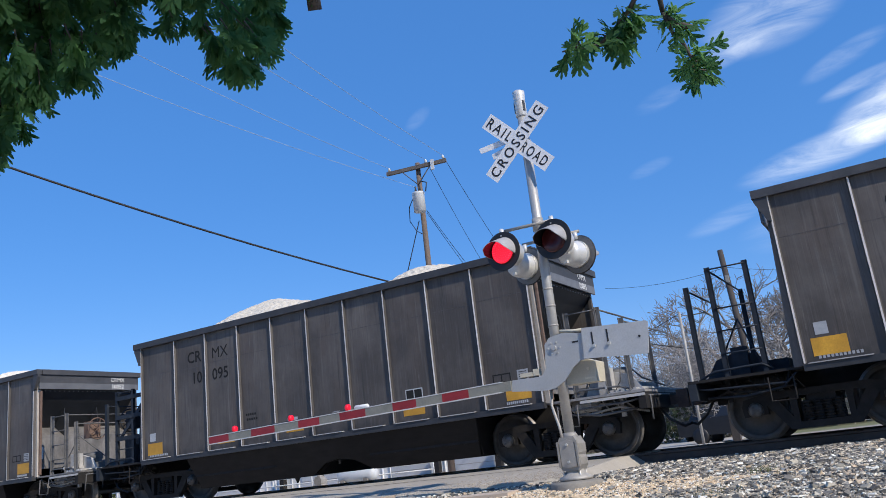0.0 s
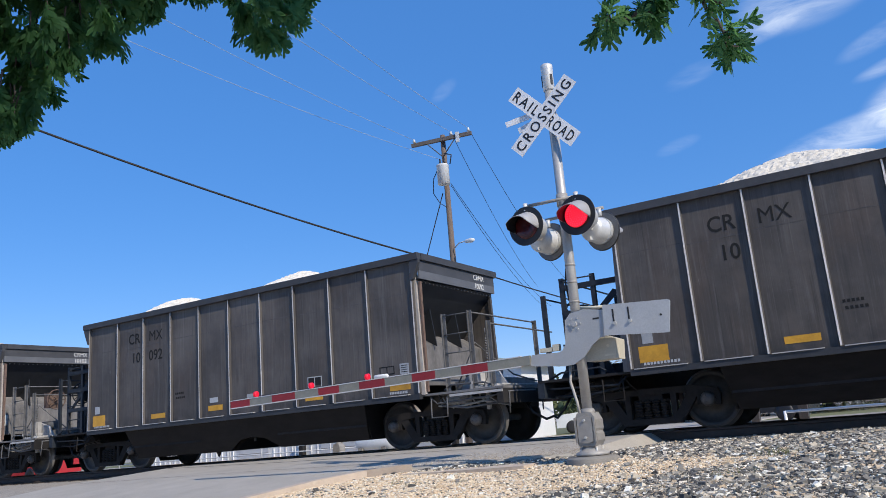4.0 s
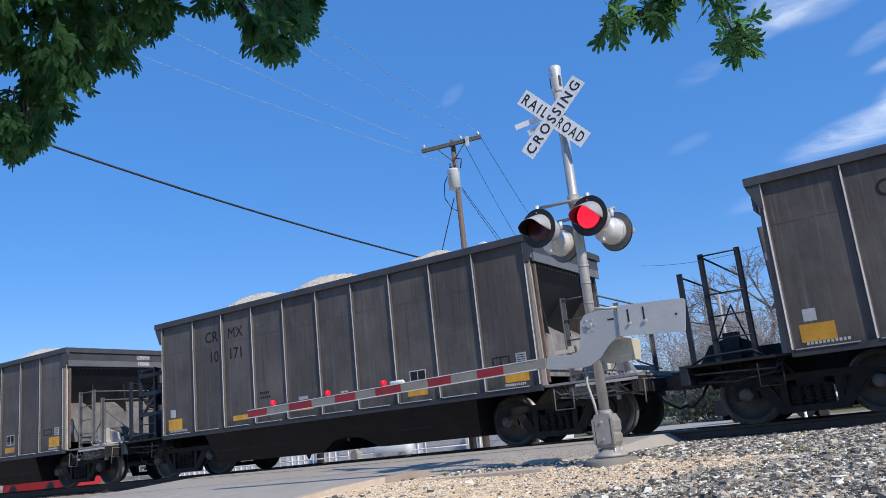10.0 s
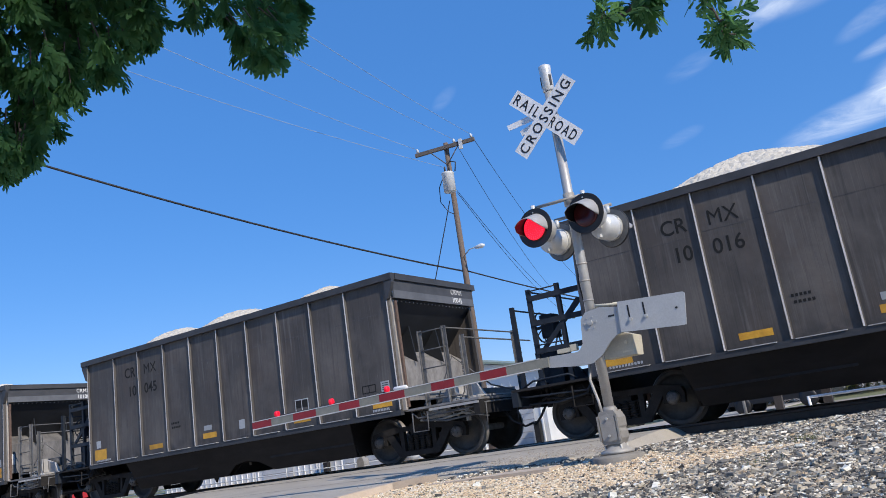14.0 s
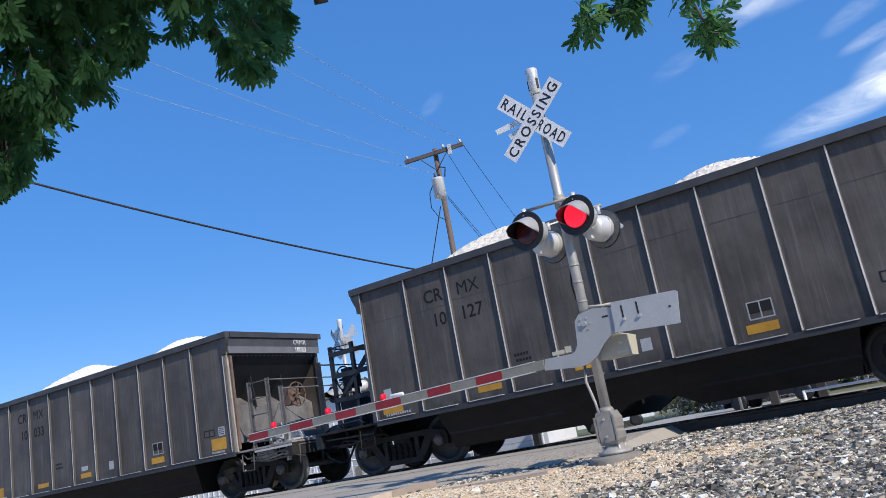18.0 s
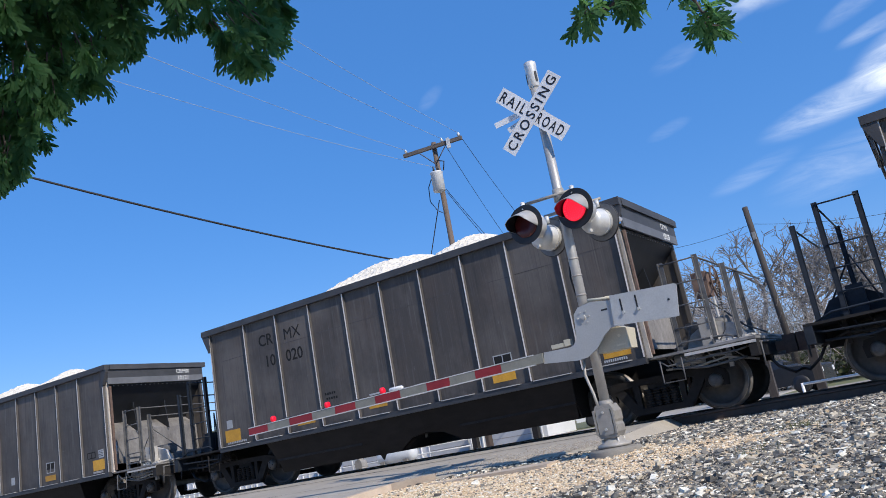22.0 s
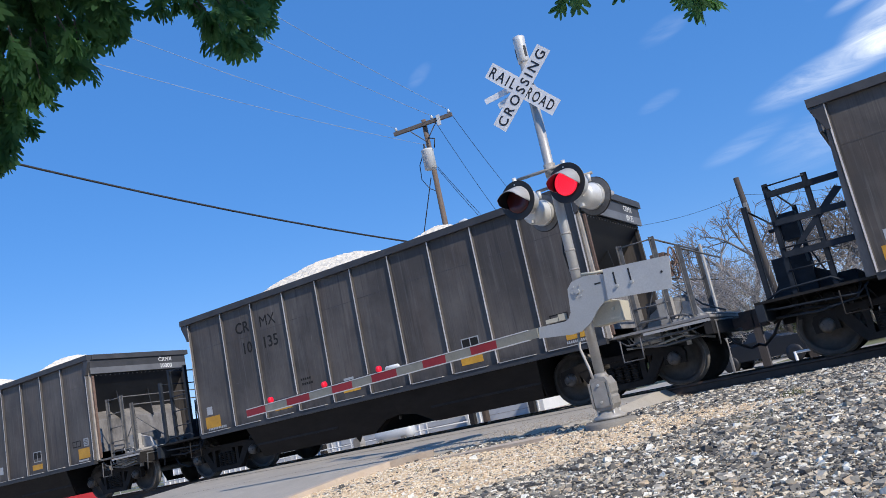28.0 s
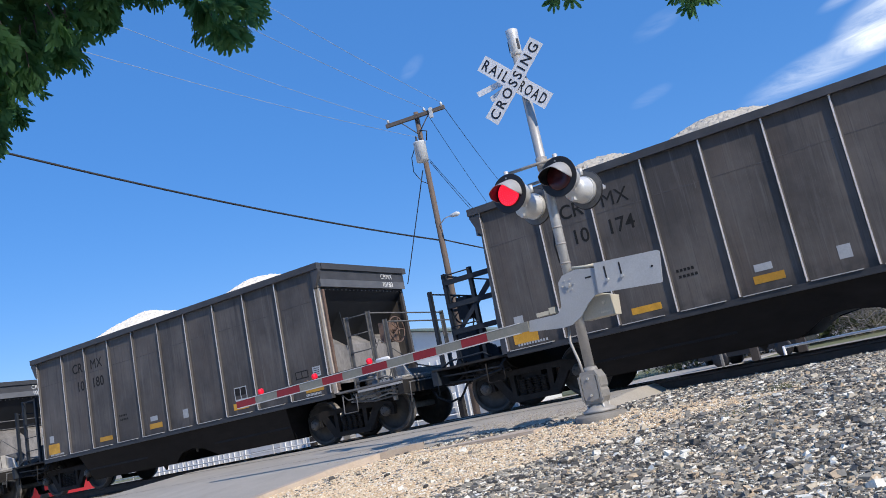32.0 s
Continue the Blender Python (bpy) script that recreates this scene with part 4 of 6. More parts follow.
        for d in (-0.94, 0.94):
            ax = put("wheelset", AXLE, pose(e * TRUCK + d, 0, WHEEL_R))
            put("bearing_cap", CAP, pose(0, -1.1, 0), ax)
            put("wheel", WHEEL, pose(0, -0.815, 0), ax)
            put("wheel", WHEEL, pose(0, 0.815, 0, 0, 0, 180), ax)
    return car


NUMBERS = {-2: "052", -1: "095", 0: "102", 1: "170", 2: "014", 3: "103", 4: "092", 6: "165", 7: "056", 8: "142", 9: "066", 10: "070", 11: "096", 12: "171", 13: "051", 14: "183", 15: "071", 16: "100", 17: "045", 18: "016", 22: "033", 23: "127", 24: "084", 25: "010", 26: "107", 27: "121", 28: "020", 29: "138", 30: "088", 31: "021", 32: "115", 33: "079", 35: "000", 36: "135", 37: "151", 38: "053", 39: "136", 40: "132", 41: "180", 42: "174"}
WHEEL_RIGHT = {-2, 0, 2, 3, 13, 20, 22, 24, 26, 28, 29, 30, 32, 34, 36, 39, 41}     # cars turned the other way round
SIDE = 12.55


def train_x(t):
    """Where the top chord of car 0 begins."""
    slack = ramp(t, [(13.0, 0.0), (13.3, 0.54), (14.6, 0.57), (16.4, 0.0)])      # the couplings run in and out once
    return SIDE * (-0.1142 - 1.462408 * t - 0.000545 * t * t - 0.00001 * t ** 3) + slack


def car_x(k, t):
    return train_x(t) + PITCH * k + 5.165


# heaped limestone, in a few shapes
def load_mesh(seed, peaks):
    nx, ny = 200, 60
    rng = np.random.RandomState(seed)
    xs, ys = np.linspace(-4.95, 4.95, nx), np.linspace(-1.5, 1.5, ny)
    X, Y = np.meshgrid(xs, ys)
    Z = np.full_like(X, 3.3) + 0.12 * np.cos(Y)
    for px, top, w in peaks:                            # rounded cones at the stone's own slope, longer along the car
        d = np.hypot((X - px) / w, Y)
        Z = np.maximum(Z, top - 0.62 * (np.sqrt(d * d + 0.2) - 0.447))
    Z += rng.uniform(-0.028, 0.028, X.shape) + 0.02 * np.sin(X * 5 + seed) * np.cos(Y * 4)
    Z[np.abs(Y) > 1.42] = np.minimum(Z[np.abs(Y) > 1.42], 3.5)
    me = bpy.data.meshes.new("gravel_load")
    fs = [(j * nx + i, j * nx + i + 1, (j + 1) * nx + i + 1, (j + 1) * nx + i) for j in range(ny - 1) for i in range(nx - 1)]
    me.from_pydata(np.stack([X.ravel(), Y.ravel(), Z.ravel()], 1).tolist(), [], fs)
    me.materials.append(LIMESTONE)
    return me


LOADS = [load_mesh(i, peaks) for i, peaks in enumerate((
    [(-2.2, 4.35, 1.6), (2.1, 4.25, 1.3)], [(-1.25, 4.29, 1.7), (1.4, 4.25, 1.3)], [(-3.1, 4.25, 1.2), (-0.8, 4.27, 1.4), (2.2, 4.19, 0.9)],
    [(-3.3, 4.25, 1.3), (0.9, 4.23, 1.4)], [(-2.6, 4.35, 1.3), (-1.2, 4.37, 1.4), (2.05, 4.39, 1.6)], [(-2.1, 4.31, 1.4), (0.4, 4.29, 1.4), (1.9, 4.25, 1.1)],
    [(-1.7, 4.35, 2.2), (1.4, 4.19, 0.9)], [(-0.7, 4.35, 1.8), (1.5, 4.27, 1.2)], [(-3.6, 4.2, 1.0), (1.7, 4.22, 1.5)]))]
# which shape lies in each car, from the first car to the last
LOAD_KINDS = "801108301223382560820531002361725503506664002"


GLYPHS = {"CR", "MX", "10"} | set(NUMBERS.values())
for text in sorted(GLYPHS):
    letters(text, 0.35, 1.0)
for text in sorted({"CRMX"} | {"10" + n for n in NUMBERS.values()}):
    letters(text, 0.165, 1.0)
for text in ("RAIL", "ROAD", "CROSSING"):
    letters(text, 0.2, 1.35)

CARS, FREIGHT = {}, {}
PROTO = {1: build_car(1), -1: build_car(-1)}
used = set()
for k in range(-2, 43):
    turned = 1 if k in WHEEL_RIGHT else -1
    at = pose(car_x(k, 0), TRACK, 0)
    if turned in used:
        CARS[k] = copy_thing(PROTO[turned], at)
    else:
        used.add(turned)
        CARS[k] = PROTO[turned]
        PROTO[turned].matrix_basis = at
    FREIGHT[k] = tagged(new("gravel_load", LOADS[int(LOAD_KINDS[k + 2])]), "heaped pale crushed limestone in a hopper car", "gravel load", "loads of the freight train", "stuff")
    FREIGHT[k].matrix_basis = at
for k, c in CARS.items():
    narrow = Matrix.Diagonal((0.95, 1, 1, 1))
    for txt, x, z in (("CR", -3.5, 2.99), ("MX", -2.74, 2.99), ("10", -3.38, 2.52), (NUMBERS.get(k), -2.74, 2.52)):
        if txt:
            lettering(txt, 0.35, STENCIL, c, pose(x, -1.548, z) @ narrow, "stencil")
    if k in NUMBERS:
        lettering("CRMX", 0.165, WHITE_STENCIL, c, pose(BODY + 0.168, 0.6, 3.42, 0, 0, 90), "end_stencil")
        lettering("10" + NUMBERS[k], 0.165, WHITE_STENCIL, c, pose(BODY + 0.168, 0.63, 3.235, 0, 0, 90), "end_stencil")
    if k in NUMBERS:
        bm = B()
        for i in range(5):
            box(bm, 0, 0.003, 0.78 - 0.05 * i, 1.2 + 0.02 * (i % 2), 3.02 - 0.055 * i, 3.04 - 0.055 * i)
        part("small_lettering", bm, LABEL_GREY, c, "rows of small illegible letters", 0, pose(BODY + 0.04, 0, 0, 0, -28, 0))
# chalk scribbles on one car
scribble = [[(-2.62, 1.62), (-2.5, 2.02), (-2.3, 1.95), (-2.34, 1.78), (-2.55, 1.75), (-2.3, 1.55)], [(-1.18, 2.1), (-1.42, 2.0), (-1.5, 1.78), (-1.35, 1.64), (-1.15, 1.7), (-1.14, 1.86), (-1.28, 1.86)], [(0.42, 2.3), (0.28, 2.1), (0.5, 2.06), (0.55, 2.28), (0.42, 2.3), (0.3, 1.86), (0.62, 1.9), (0.66, 2.02)]]
for stroke in scribble:
    for _ in range(3):                                  # round the corners
        stroke = stroke[:1] + [(a[0] * u + b[0] * (1 - u), a[1] * u + b[1] * (1 - u)) for a, b in zip(stroke, stroke[1:]) for u in (0.75, 0.25)] + stroke[-1:]
    bm = B()
    path_rod(bm, [(x + 0.02 * noise.noise(Vector((x * 9, z * 9, 1))), -1.5465, z) for x, z in stroke], 0.02, 6)
    for v in bm.verts:
        v.co.y = -1.5465 + (v.co.y + 1.5465) * 0.15
    part("scribble", bm, LABEL_GREY, CARS[24], "white chalk scribble")


# ---------------------------------------------------------------- crossing signals
def crossbuck(parent, m, letters_on=True):
    """Two crossed blades in the plane x, z, facing -y."""
    for name, turn, y in (("blade", -47.3, 0.012), ("blade", 42.7, 0.0)):
        bm = B()
        box(bm, -0.59, 0.59, -0.002, 0.002, -0.111, 0.111)
        blade = part(name, bm, SIGN_WHITE, parent, "white reflective crossbuck blade", 0, m @ pose(0, y, 0) @ Matrix.Rotation(radians(-turn), 4, "Y"))
        if not letters_on:
            continue
        words = (("RAIL", -0.545), ("ROAD", 0.1)) if turn < 0 else (("CROSSING", -0.545),)
        for w, x in words:
            me = letters(w, 0.2, 1.35)
            xs = [v.co.x for v in me.vertices]
            k = (0.44 if turn < 0 else 1.09) / (max(xs) - min(xs))
            lettering(w, 0.2, SIGN_BLACK, blade, pose(x - min(xs) * k, -0.0035, -0.07) @ Matrix.Diagonal((k, 1, 1, 1)), "lettering", 1.35)


def lamp_head(parent, x, y, z, yaw, lit):
    """A round flashing lamp that faces -y, turned by yaw: black background, hood, lens and housing."""
    m = pose(x, y, z, 0, 0, yaw)
    bm = B()
    lathe(bm, [(0.0, 0.1), (0.0, 0.252), (-0.012, 0.256), (-0.012, 0.245), (0.006, 0.1)][::-1], "y", seg=40)
    head = part("background", bm, LAMP_BLACK, parent, "black round lamp background", 0, m)
    bm = B()
    lathe(bm, [(0.004, 0.245), (0.007, 0.245)], "y", seg=40)
    part("background_back", bm, PALE_BACK, head, "black back of the background, greyed as if sunlit")
    bm = B()                                            # hood: a sleeve cut away below
    n = 26
    outer, inner, lining = [], [], []
    for j, yy in enumerate((0.0, -0.09, -0.18, -0.26)):
        row_o, row_i = [], []
        span = (112, 98, 80, 52)[j]
        for i in range(n + 1):
            a = radians(90 - span + 2 * span * i / n)
            row_o.append(bm.verts.new((0.186 * math.cos(a), yy, 0.186 * math.sin(a) + 0.36 * yy)))
            row_i.append(bm.verts.new((0.18 * math.cos(a), yy, 0.18 * math.sin(a) + 0.36 * yy)))
        outer.append(row_o)
        inner.append(row_i)
        lining.append([(v.co.x * 0.995, v.co.y, v.co.z * 0.995) for v in row_i])
    for a, b in zip(outer, outer[1:]):
        for i in range(n):
            bm.faces.new((a[i], a[i + 1], b[i + 1], b[i])).smooth = True
    for i in range(n):
        bm.faces.new((outer[-1][i], outer[-1][i + 1], inner[-1][i + 1], inner[-1][i]))
    for i in (0, n):
        for a in range(3):
            bm.faces.new((outer[a][i], outer[a + 1][i], inner[a + 1][i], inner[a][i]))
    sleeve = part("hood", bm, HOOD, head, "hood over the lens")
    bm = B()
    rows = [[bm.verts.new(v) for v in row] for row in lining]
    for a, b in zip(rows, rows[1:]):
        for i in range(n):
            bm.faces.new((a[i], a[i + 1], b[i + 1], b[i])).smooth = True
    part("hood_lining", bm, HOOD_INSIDE, sleeve, "black inside of the hood")
    bm = B()
    lathe(bm, [(-0.014, 0.02), (-0.026, 0.08), (-0.02, 0.15), (-0.012, 0.17), (0.0, 0.17)][::-1], "y", seg=36)
    part("lens", bm, LENS_RED, head, "dark red round lens")
    bm = B()
    lathe(bm, [(0.008, 0.172), (0.05, 0.172), (0.07, 0.165), (0.23, 0.162), (0.27, 0.148), (0.295, 0.1), (0.303, 0.03)], "y", seg=36)
    part("housing", bm, LAMP_SILVER, head, "silver lamp housing")
    bm = B()
    lathe(bm, [(0.05, 0.178), (0.065, 0.178)], "y", seg=36)
    box(bm, -0.02, 0.02, 0.25, 0.33, -0.15, -0.11)
    part("clamp_ring", bm, LAMP_SILVER, head)
    led = None
    if lit:
        bm = B()
        lathe(bm, [(0.0, 0.16), (-0.006, 0.16), (-0.012, 0.09), (-0.014, 0.01)], "y", seg=30)
        for ring, count in ((0.03, 6), (0.06, 12), (0.09, 18), (0.12, 24), (0.14, 28)):
            for i in range(count):
                a = 2 * math.pi * i / count
                lathe(bm, [(-0.011, 0.008), (-0.0185, 0.005)], "y", (ring * math.cos(a), 0, ring * math.sin(a)), 6)
        led = part("lamp_insert", bm, LED_RED, head, "glowing red lamp insert", 0, pose(0, 0.01, 0))
        led.data.materials.append(LED_DIM)
        for f in led.data.polygons:
            if len(f.vertices) > 6 or max((led.data.vertices[i].co - f.center).length for i in f.vertices) > 0.012:
                f.material_index = 1
    bm = B()
    rod(bm, (0, 0.02, 0.2), (0, 0.02, 0.3), 0.03, seg=10)
    part("lamp_bracket", bm, LAMP_SILVER, head)
    return led


def build_signal(at, near):
    sig = thing("crossing_signal", "silver railroad crossing signal with red flashing lamps and crossbuck" if near else "silver railroad crossing signal beyond the track", "crossing signal", "signals at the crossing", at)
    bm = B()
    lathe(bm, [(-0.35, 0.31), (0.05, 0.32), (0.07, 0.3), (0.095, 0.1)], "z", seg=28)
    part("foundation", bm, CONCRETE, sig, "round weathered concrete foundation")
    bm = B()
    lathe(bm, [(0.09, 0.2), (0.12, 0.2), (0.14, 0.15), (0.19, 0.11), (0.24, 0.095)], "z", seg=20)
    part("base_flange", bm, GALV_DULL, sig, "flared cast foot")
    bm = B()
    prism(bm, [(-0.1, 0.2), (-0.135, 0.26), (-0.135, 0.34), (-0.12, 0.37), (-0.135, 0.4), (-0.135, 0.5), (-0.09, 0.59), (0.09, 0.59), (0.135, 0.5), (0.135, 0.4), (0.12, 0.37), (0.135, 0.34), (0.135, 0.26), (0.1, 0.2)], -0.13, 0.12)
    for x in (-0.118, 0.118):
        box(bm, x - 0.012, x + 0.012, -0.155, -0.128, 0.24, 0.54)
    lathe(bm, [(0.575, 0.1), (0.61, 0.09), (0.64, 0.072)], "z", seg=18)
    part("junction_base", bm, GALV_DULL, sig, "cast aluminium junction base with raised ridges", 0.01)
    bm = B()
    prism(bm, [(-0.09, 0.25), (-0.1, 0.33), (-0.09, 0.37), (-0.1, 0.41), (-0.09, 0.53), (0.0, 0.56), (0.09, 0.53), (0.1, 0.41), (0.09, 0.37), (0.1, 0.33), (0.09, 0.25), (0.0, 0.23)], -0.15, -0.132)
    part("base_cover", bm, GALV_DULL, sig, "bolted cover", 0.006)
    for z in (0.3, 0.5):
        bm = B()
        rod(bm, (0, -0.148, z), (0, -0.17, z), 0.016, seg=8)
        part("bolt", bm, GALVANIZED, sig)
    for i in range(4):
        a = radians(45 + 90 * i)
        bm = B()
        rod(bm, (0.14 * math.cos(a), 0.14 * math.sin(a), 0.09), (0.14 * math.cos(a), 0.14 * math.sin(a), 0.19), 0.014, seg=8)
        part("anchor_bolt", bm, GALVANIZED, sig)
    bm = B()
    rod(bm, (0, 0, 0.55), (0, 0, 4.9), 0.062, seg=24)
    part("mast", bm, GALVANIZED, sig, "galvanized steel mast")
    bm = B()
    lathe(bm, [(4.79, 0.066), (4.81, 0.078), (5.07, 0.078), (5.1, 0.082), (5.16, 0.082), (5.175, 0.06)], "z", seg=24)
    part("mast_cap", bm, LAMP_SILVER, sig, "white bell housing on the mast top")
    for a in (-150, -30):
        bm = B()
        box(bm, -0.018, 0.018, -0.004, 0.004, 4.86, 5.01)
        part("bell_slot", bm, LAMP_BLACK, sig, "", 0, pose(0.0785 * math.cos(radians(a)), 0.0785 * math.sin(radians(a)), 0, 0, 0, a + 90))
    crossbuck(sig, pose(-0.075, -0.12, 4.43))
    bm = B()
    box(bm, -0.1, 0.1, -0.1, -0.055, 4.36, 4.42)
    box(bm, -0.1, 0.1, -0.1, -0.055, 4.52, 4.58)
    part("sign_bracket", bm, GALV_DULL, sig)
    for x0, x1, z0, dz in ((-0.74, -0.06, 4.54, -0.02), (-0.56, -0.06, 4.4, -0.06)):
        bm = B()
        prism(bm, [(x0, z0 + 0.05), (x0 + 0.02, z0 - 0.03), (x1, z0 - dz * 1.6 - 0.02), (x1, z0 - dz * 1.6 + 0.07)], 0.1, 0.108)
        part("side_plate", bm, SIGN_WHITE, sig, "thin pale plate behind the crossbuck")
    # lamp bar and four heads
    bm = B()
    rod(bm, (-0.47, -0.1, 3.28), (0.2, -0.04, 3.28), 0.022, seg=12)
    rod(bm, (-0.42, 0.38, 3.17), (0.4, 0.38, 3.17), 0.022, seg=12)
    rod(bm, (0, -0.06, 3.28), (0.0, 0.38, 3.17), 0.022, seg=10)
    part("lamp_bar", bm, GALV_DULL, sig, "lamp cross bar")
    bm = B()
    lathe(bm, [(3.2, 0.075), (3.36, 0.075)], "z", seg=16)
    part("bar_clamp", bm, GALV_DULL, sig)
    leds = [lamp_head(sig, -0.43, -0.24, 2.98, -7, near), lamp_head(sig, 0.27, -0.24, 2.98, -7, near)]
    lamp_head(sig, -0.38, 0.38, 2.86, 166, False)
    lamp_head(sig, 0.35, 0.38, 2.86, 166, False)
    bm = B()
    path_rod(bm, [(-0.08, 0.05, 2.4), (-0.09, 0.0, 2.2), (-0.075, 0.02, 1.98)], 0.012, 6)
    part("cable", bm, LAMP_BLACK, sig, "short black cable")
    for z in (2.2, 2.42, 1.95):
        bm = B()
        lathe(bm, [(z - 0.012, 0.067), (z + 0.012, 0.067)], "z", seg=20)
        part("band", bm, GALV_DULL, sig)
    # gate mechanism, support arm and counterweight plate
    bm = B()
    prism(bm, [(-0.08, 1.24), (0.3, 1.5), (0.46, 1.44), (0.44, 1.2), (0.05, 1.2)], 0.02, 0.34)
    part("gate_mechanism", bm, CREAM, sig, "cream gate mechanism case", 0.015)
    bm = B()
    rod(bm, (0.36, 0.015, 1.36), (0.36, 0.0, 1.36), 0.02, seg=10)
    box(bm, 0.3, 0.42, 0.012, 0.02, 1.24, 1.262)
    part("case_fitting", bm, CREAM, sig)
    bm = B()
    prism(bm, [(0.43, 1.824), (0.41, 1.78), (0.15, 1.825), (-0.03, 1.794), (-0.1, 1.718), (-0.13, 1.43), (-0.18, 1.36), (-0.23, 1.342), (-0.6, 1.352), (-0.63, 1.215), (-0.17, 1.165), (-0.04, 1.175), (0.1, 1.25), (0.22, 1.38), (0.33, 1.456), (0.43, 1.465)], -0.135, -0.115)
    part("gate_support", bm, PLATE, sig, "grey aluminium gate arm support", 0.003)
    bm = B()
    prism(bm, [(0.41, 1.835), (1.2, 1.786), (1.225, 1.766), (1.172, 1.414), (1.142, 1.408), (0.39, 1.468)], -0.157, -0.139)
    plate = part("counterweight_plate", bm, PLATE, sig, "bluish grey counterweight plate", 0.003)
    for x in (0.53, 0.72):
        bm = B()
        box(bm, x - 0.01, x + 0.01, -0.16, -0.157, 1.6, 1.77)
        part("slot", bm, LAMP_BLACK, plate, "dark slot")
        bm = B()
        rod(bm, (x + 0.012, -0.155, 1.6), (x + 0.012, -0.18, 1.6), 0.02, seg=8)
        part("bolt", bm, GALVANIZED, plate)
    bm = B()
    rod(bm, (1.1, -0.156, 1.62), (1.1, -0.162, 1.62), 0.014, seg=10)
    part("hole", bm, LAMP_BLACK, plate)
    for i in range(6):
        a = 2 * math.pi * i / 6
        bm = B()
        rod(bm, (0.02 + 0.075 * math.cos(a), -0.13, 1.66 + 0.075 * math.sin(a)), (0.02 + 0.075 * math.cos(a), -0.145, 1.66 + 0.075 * math.sin(a)), 0.011, seg=6)
        part("bolt", bm, GALVANIZED, sig)
    bm = B()
    rod(bm, (0.02, -0.13, 1.66), (0.02, -0.16, 1.66), 0.032, seg=12)
    part("pivot_hub", bm, GALVANIZED, sig, "pivot hub")
    bm = B()
    box(bm, 0.26, 0.34, -0.138, -0.133, 1.68, 1.7)
    part("slot", bm, LAMP_BLACK, sig)
    bm = B()
    path_rod(bm, [(0.06, 0.05, 1.8), (0.1, -0.06, 1.86), (0.25, -0.02, 1.84), (0.4, -0.05, 1.83)], 0.02, 8)
    part("gate_tube", bm, CREAM, sig)
    bm = B()
    path_rod(bm, [(-0.14, -0.02, 1.18), (-0.16, -0.04, 0.98), (-0.09, -0.07, 0.72), (-0.07, -0.08, 0.58)], 0.018, 8)
    part("conduit", bm, GALV_DULL, sig, "flexible conduit down the mast")
    bm = B()
    box(bm, -0.5, -0.33, -0.1, -0.02, 1.37, 1.42)
    box(bm, -0.32, -0.24, -0.1, -0.02, 1.37, 1.45)
    part("arm_adapter", bm, CREAM, sig, "", 0.008)
    # striped arm
    arm = part("gate_arm", arm_bm(), ARM_WHITE, sig, "lowered gate arm with red and dusty white stripes")
    edges = [-5.91, -5.49, -5.02, -4.55, -4.09, -3.7, -3.33, -2.88, -2.42, -2.04, -1.63, -1.23]
    for i in range(0, len(edges) - 1, 2):
        bm = B()
        for s in (-1, 1):
            x0, x1 = edges[i], edges[i + 1]
            prism(bm, [(x0, arm_z(x0) - 0.054), (x1, arm_z(x1) - 0.054), (x1, arm_z(x1) + 0.054), (x0, arm_z(x0) + 0.054)], -0.135 + s * 0.0225 - 0.001, -0.135 + s * 0.0225 + 0.001)
        part("red_stripe", bm, ARM_RED, arm, "red reflective stripe")
    for s in (-1, 1):
        bm = B()
        prism(bm, [(-5.91, arm_z(-5.91) + s * 0.058 - 0.006), (-0.75, arm_z(-0.75) + s * 0.062 - 0.006), (-0.75, arm_z(-0.75) + s * 0.062 + 0.006), (-5.91, arm_z(-5.91) + s * 0.058 + 0.006)], -0.162, -0.108)
        part("arm_edge", bm, TRIM_WHITE, arm, "pale edge trim of the arm")
    for x in (-5.37, -4.24, -3.19):
        bm = B()
        lathe(bm, [(-0.028, 0.026), (-0.022, 0.046), (0.022, 0.046), (0.028, 0.026)], "x", (x, -0.135, arm_z(x) + 0.108), 16)
        lamp = part("arm_lamp", bm, ARM_LAMP, arm, "small red arm lamp")
        bm = B()
        box(bm, x - 0.02, x + 0.02, -0.155, -0.115, arm_z(x) + 0.056, arm_z(x) + 0.07)
        part("lamp_foot", bm, LAMP_BLACK, lamp)
    bm = B()
    lathe(bm, [(-0.12, 0.015), (-0.1, 0.03), (0.1, 0.03), (0.12, 0.015)], "x", (-2.95, -0.135, arm_z(-2.95) + 0.085), 10)
    part("arm_fitting", bm, SIGN_WHITE, arm, "white fitting on the arm")
    bm = B()
    path_rod(bm, [(-5.3, -0.135, arm_z(-5.3) + 0.075), (-4.2, -0.135, arm_z(-4.2) + 0.07), (-3.2, -0.135, arm_z(-3.2) + 0.075)], 0.006, 6)
    part("arm_cable", bm, LAMP_BLACK, arm)
    return sig, leds


def arm_z(x):
    return 1.29 + (x + 0.6) * 0.0195


def arm_bm():
    bm = B()
    prism(bm, [(-5.91, arm_z(-5.91) - 0.055), (-0.62, arm_z(-0.62) - 0.06), (-0.62, arm_z(-0.62) + 0.06), (-5.91, arm_z(-5.91) + 0.055)], -0.157, -0.113)
    return bm


signal, LEDS = build_signal(pose(-3.69, 9.25, -0.21), True)
far_signal, _ = build_signal(pose(-15.9, 19.4, -0.42, 0, 0, 180), False)
crossbuck(far_signal, pose(0.1, 0.16, 4.46, 0, 0, 150))
for ob in [o for o in far_signal.children_recursive if o.name.startswith(("gate_arm", "red_stripe", "arm_", "lamp_foot"))]:
    bpy.data.objects.remove(ob)


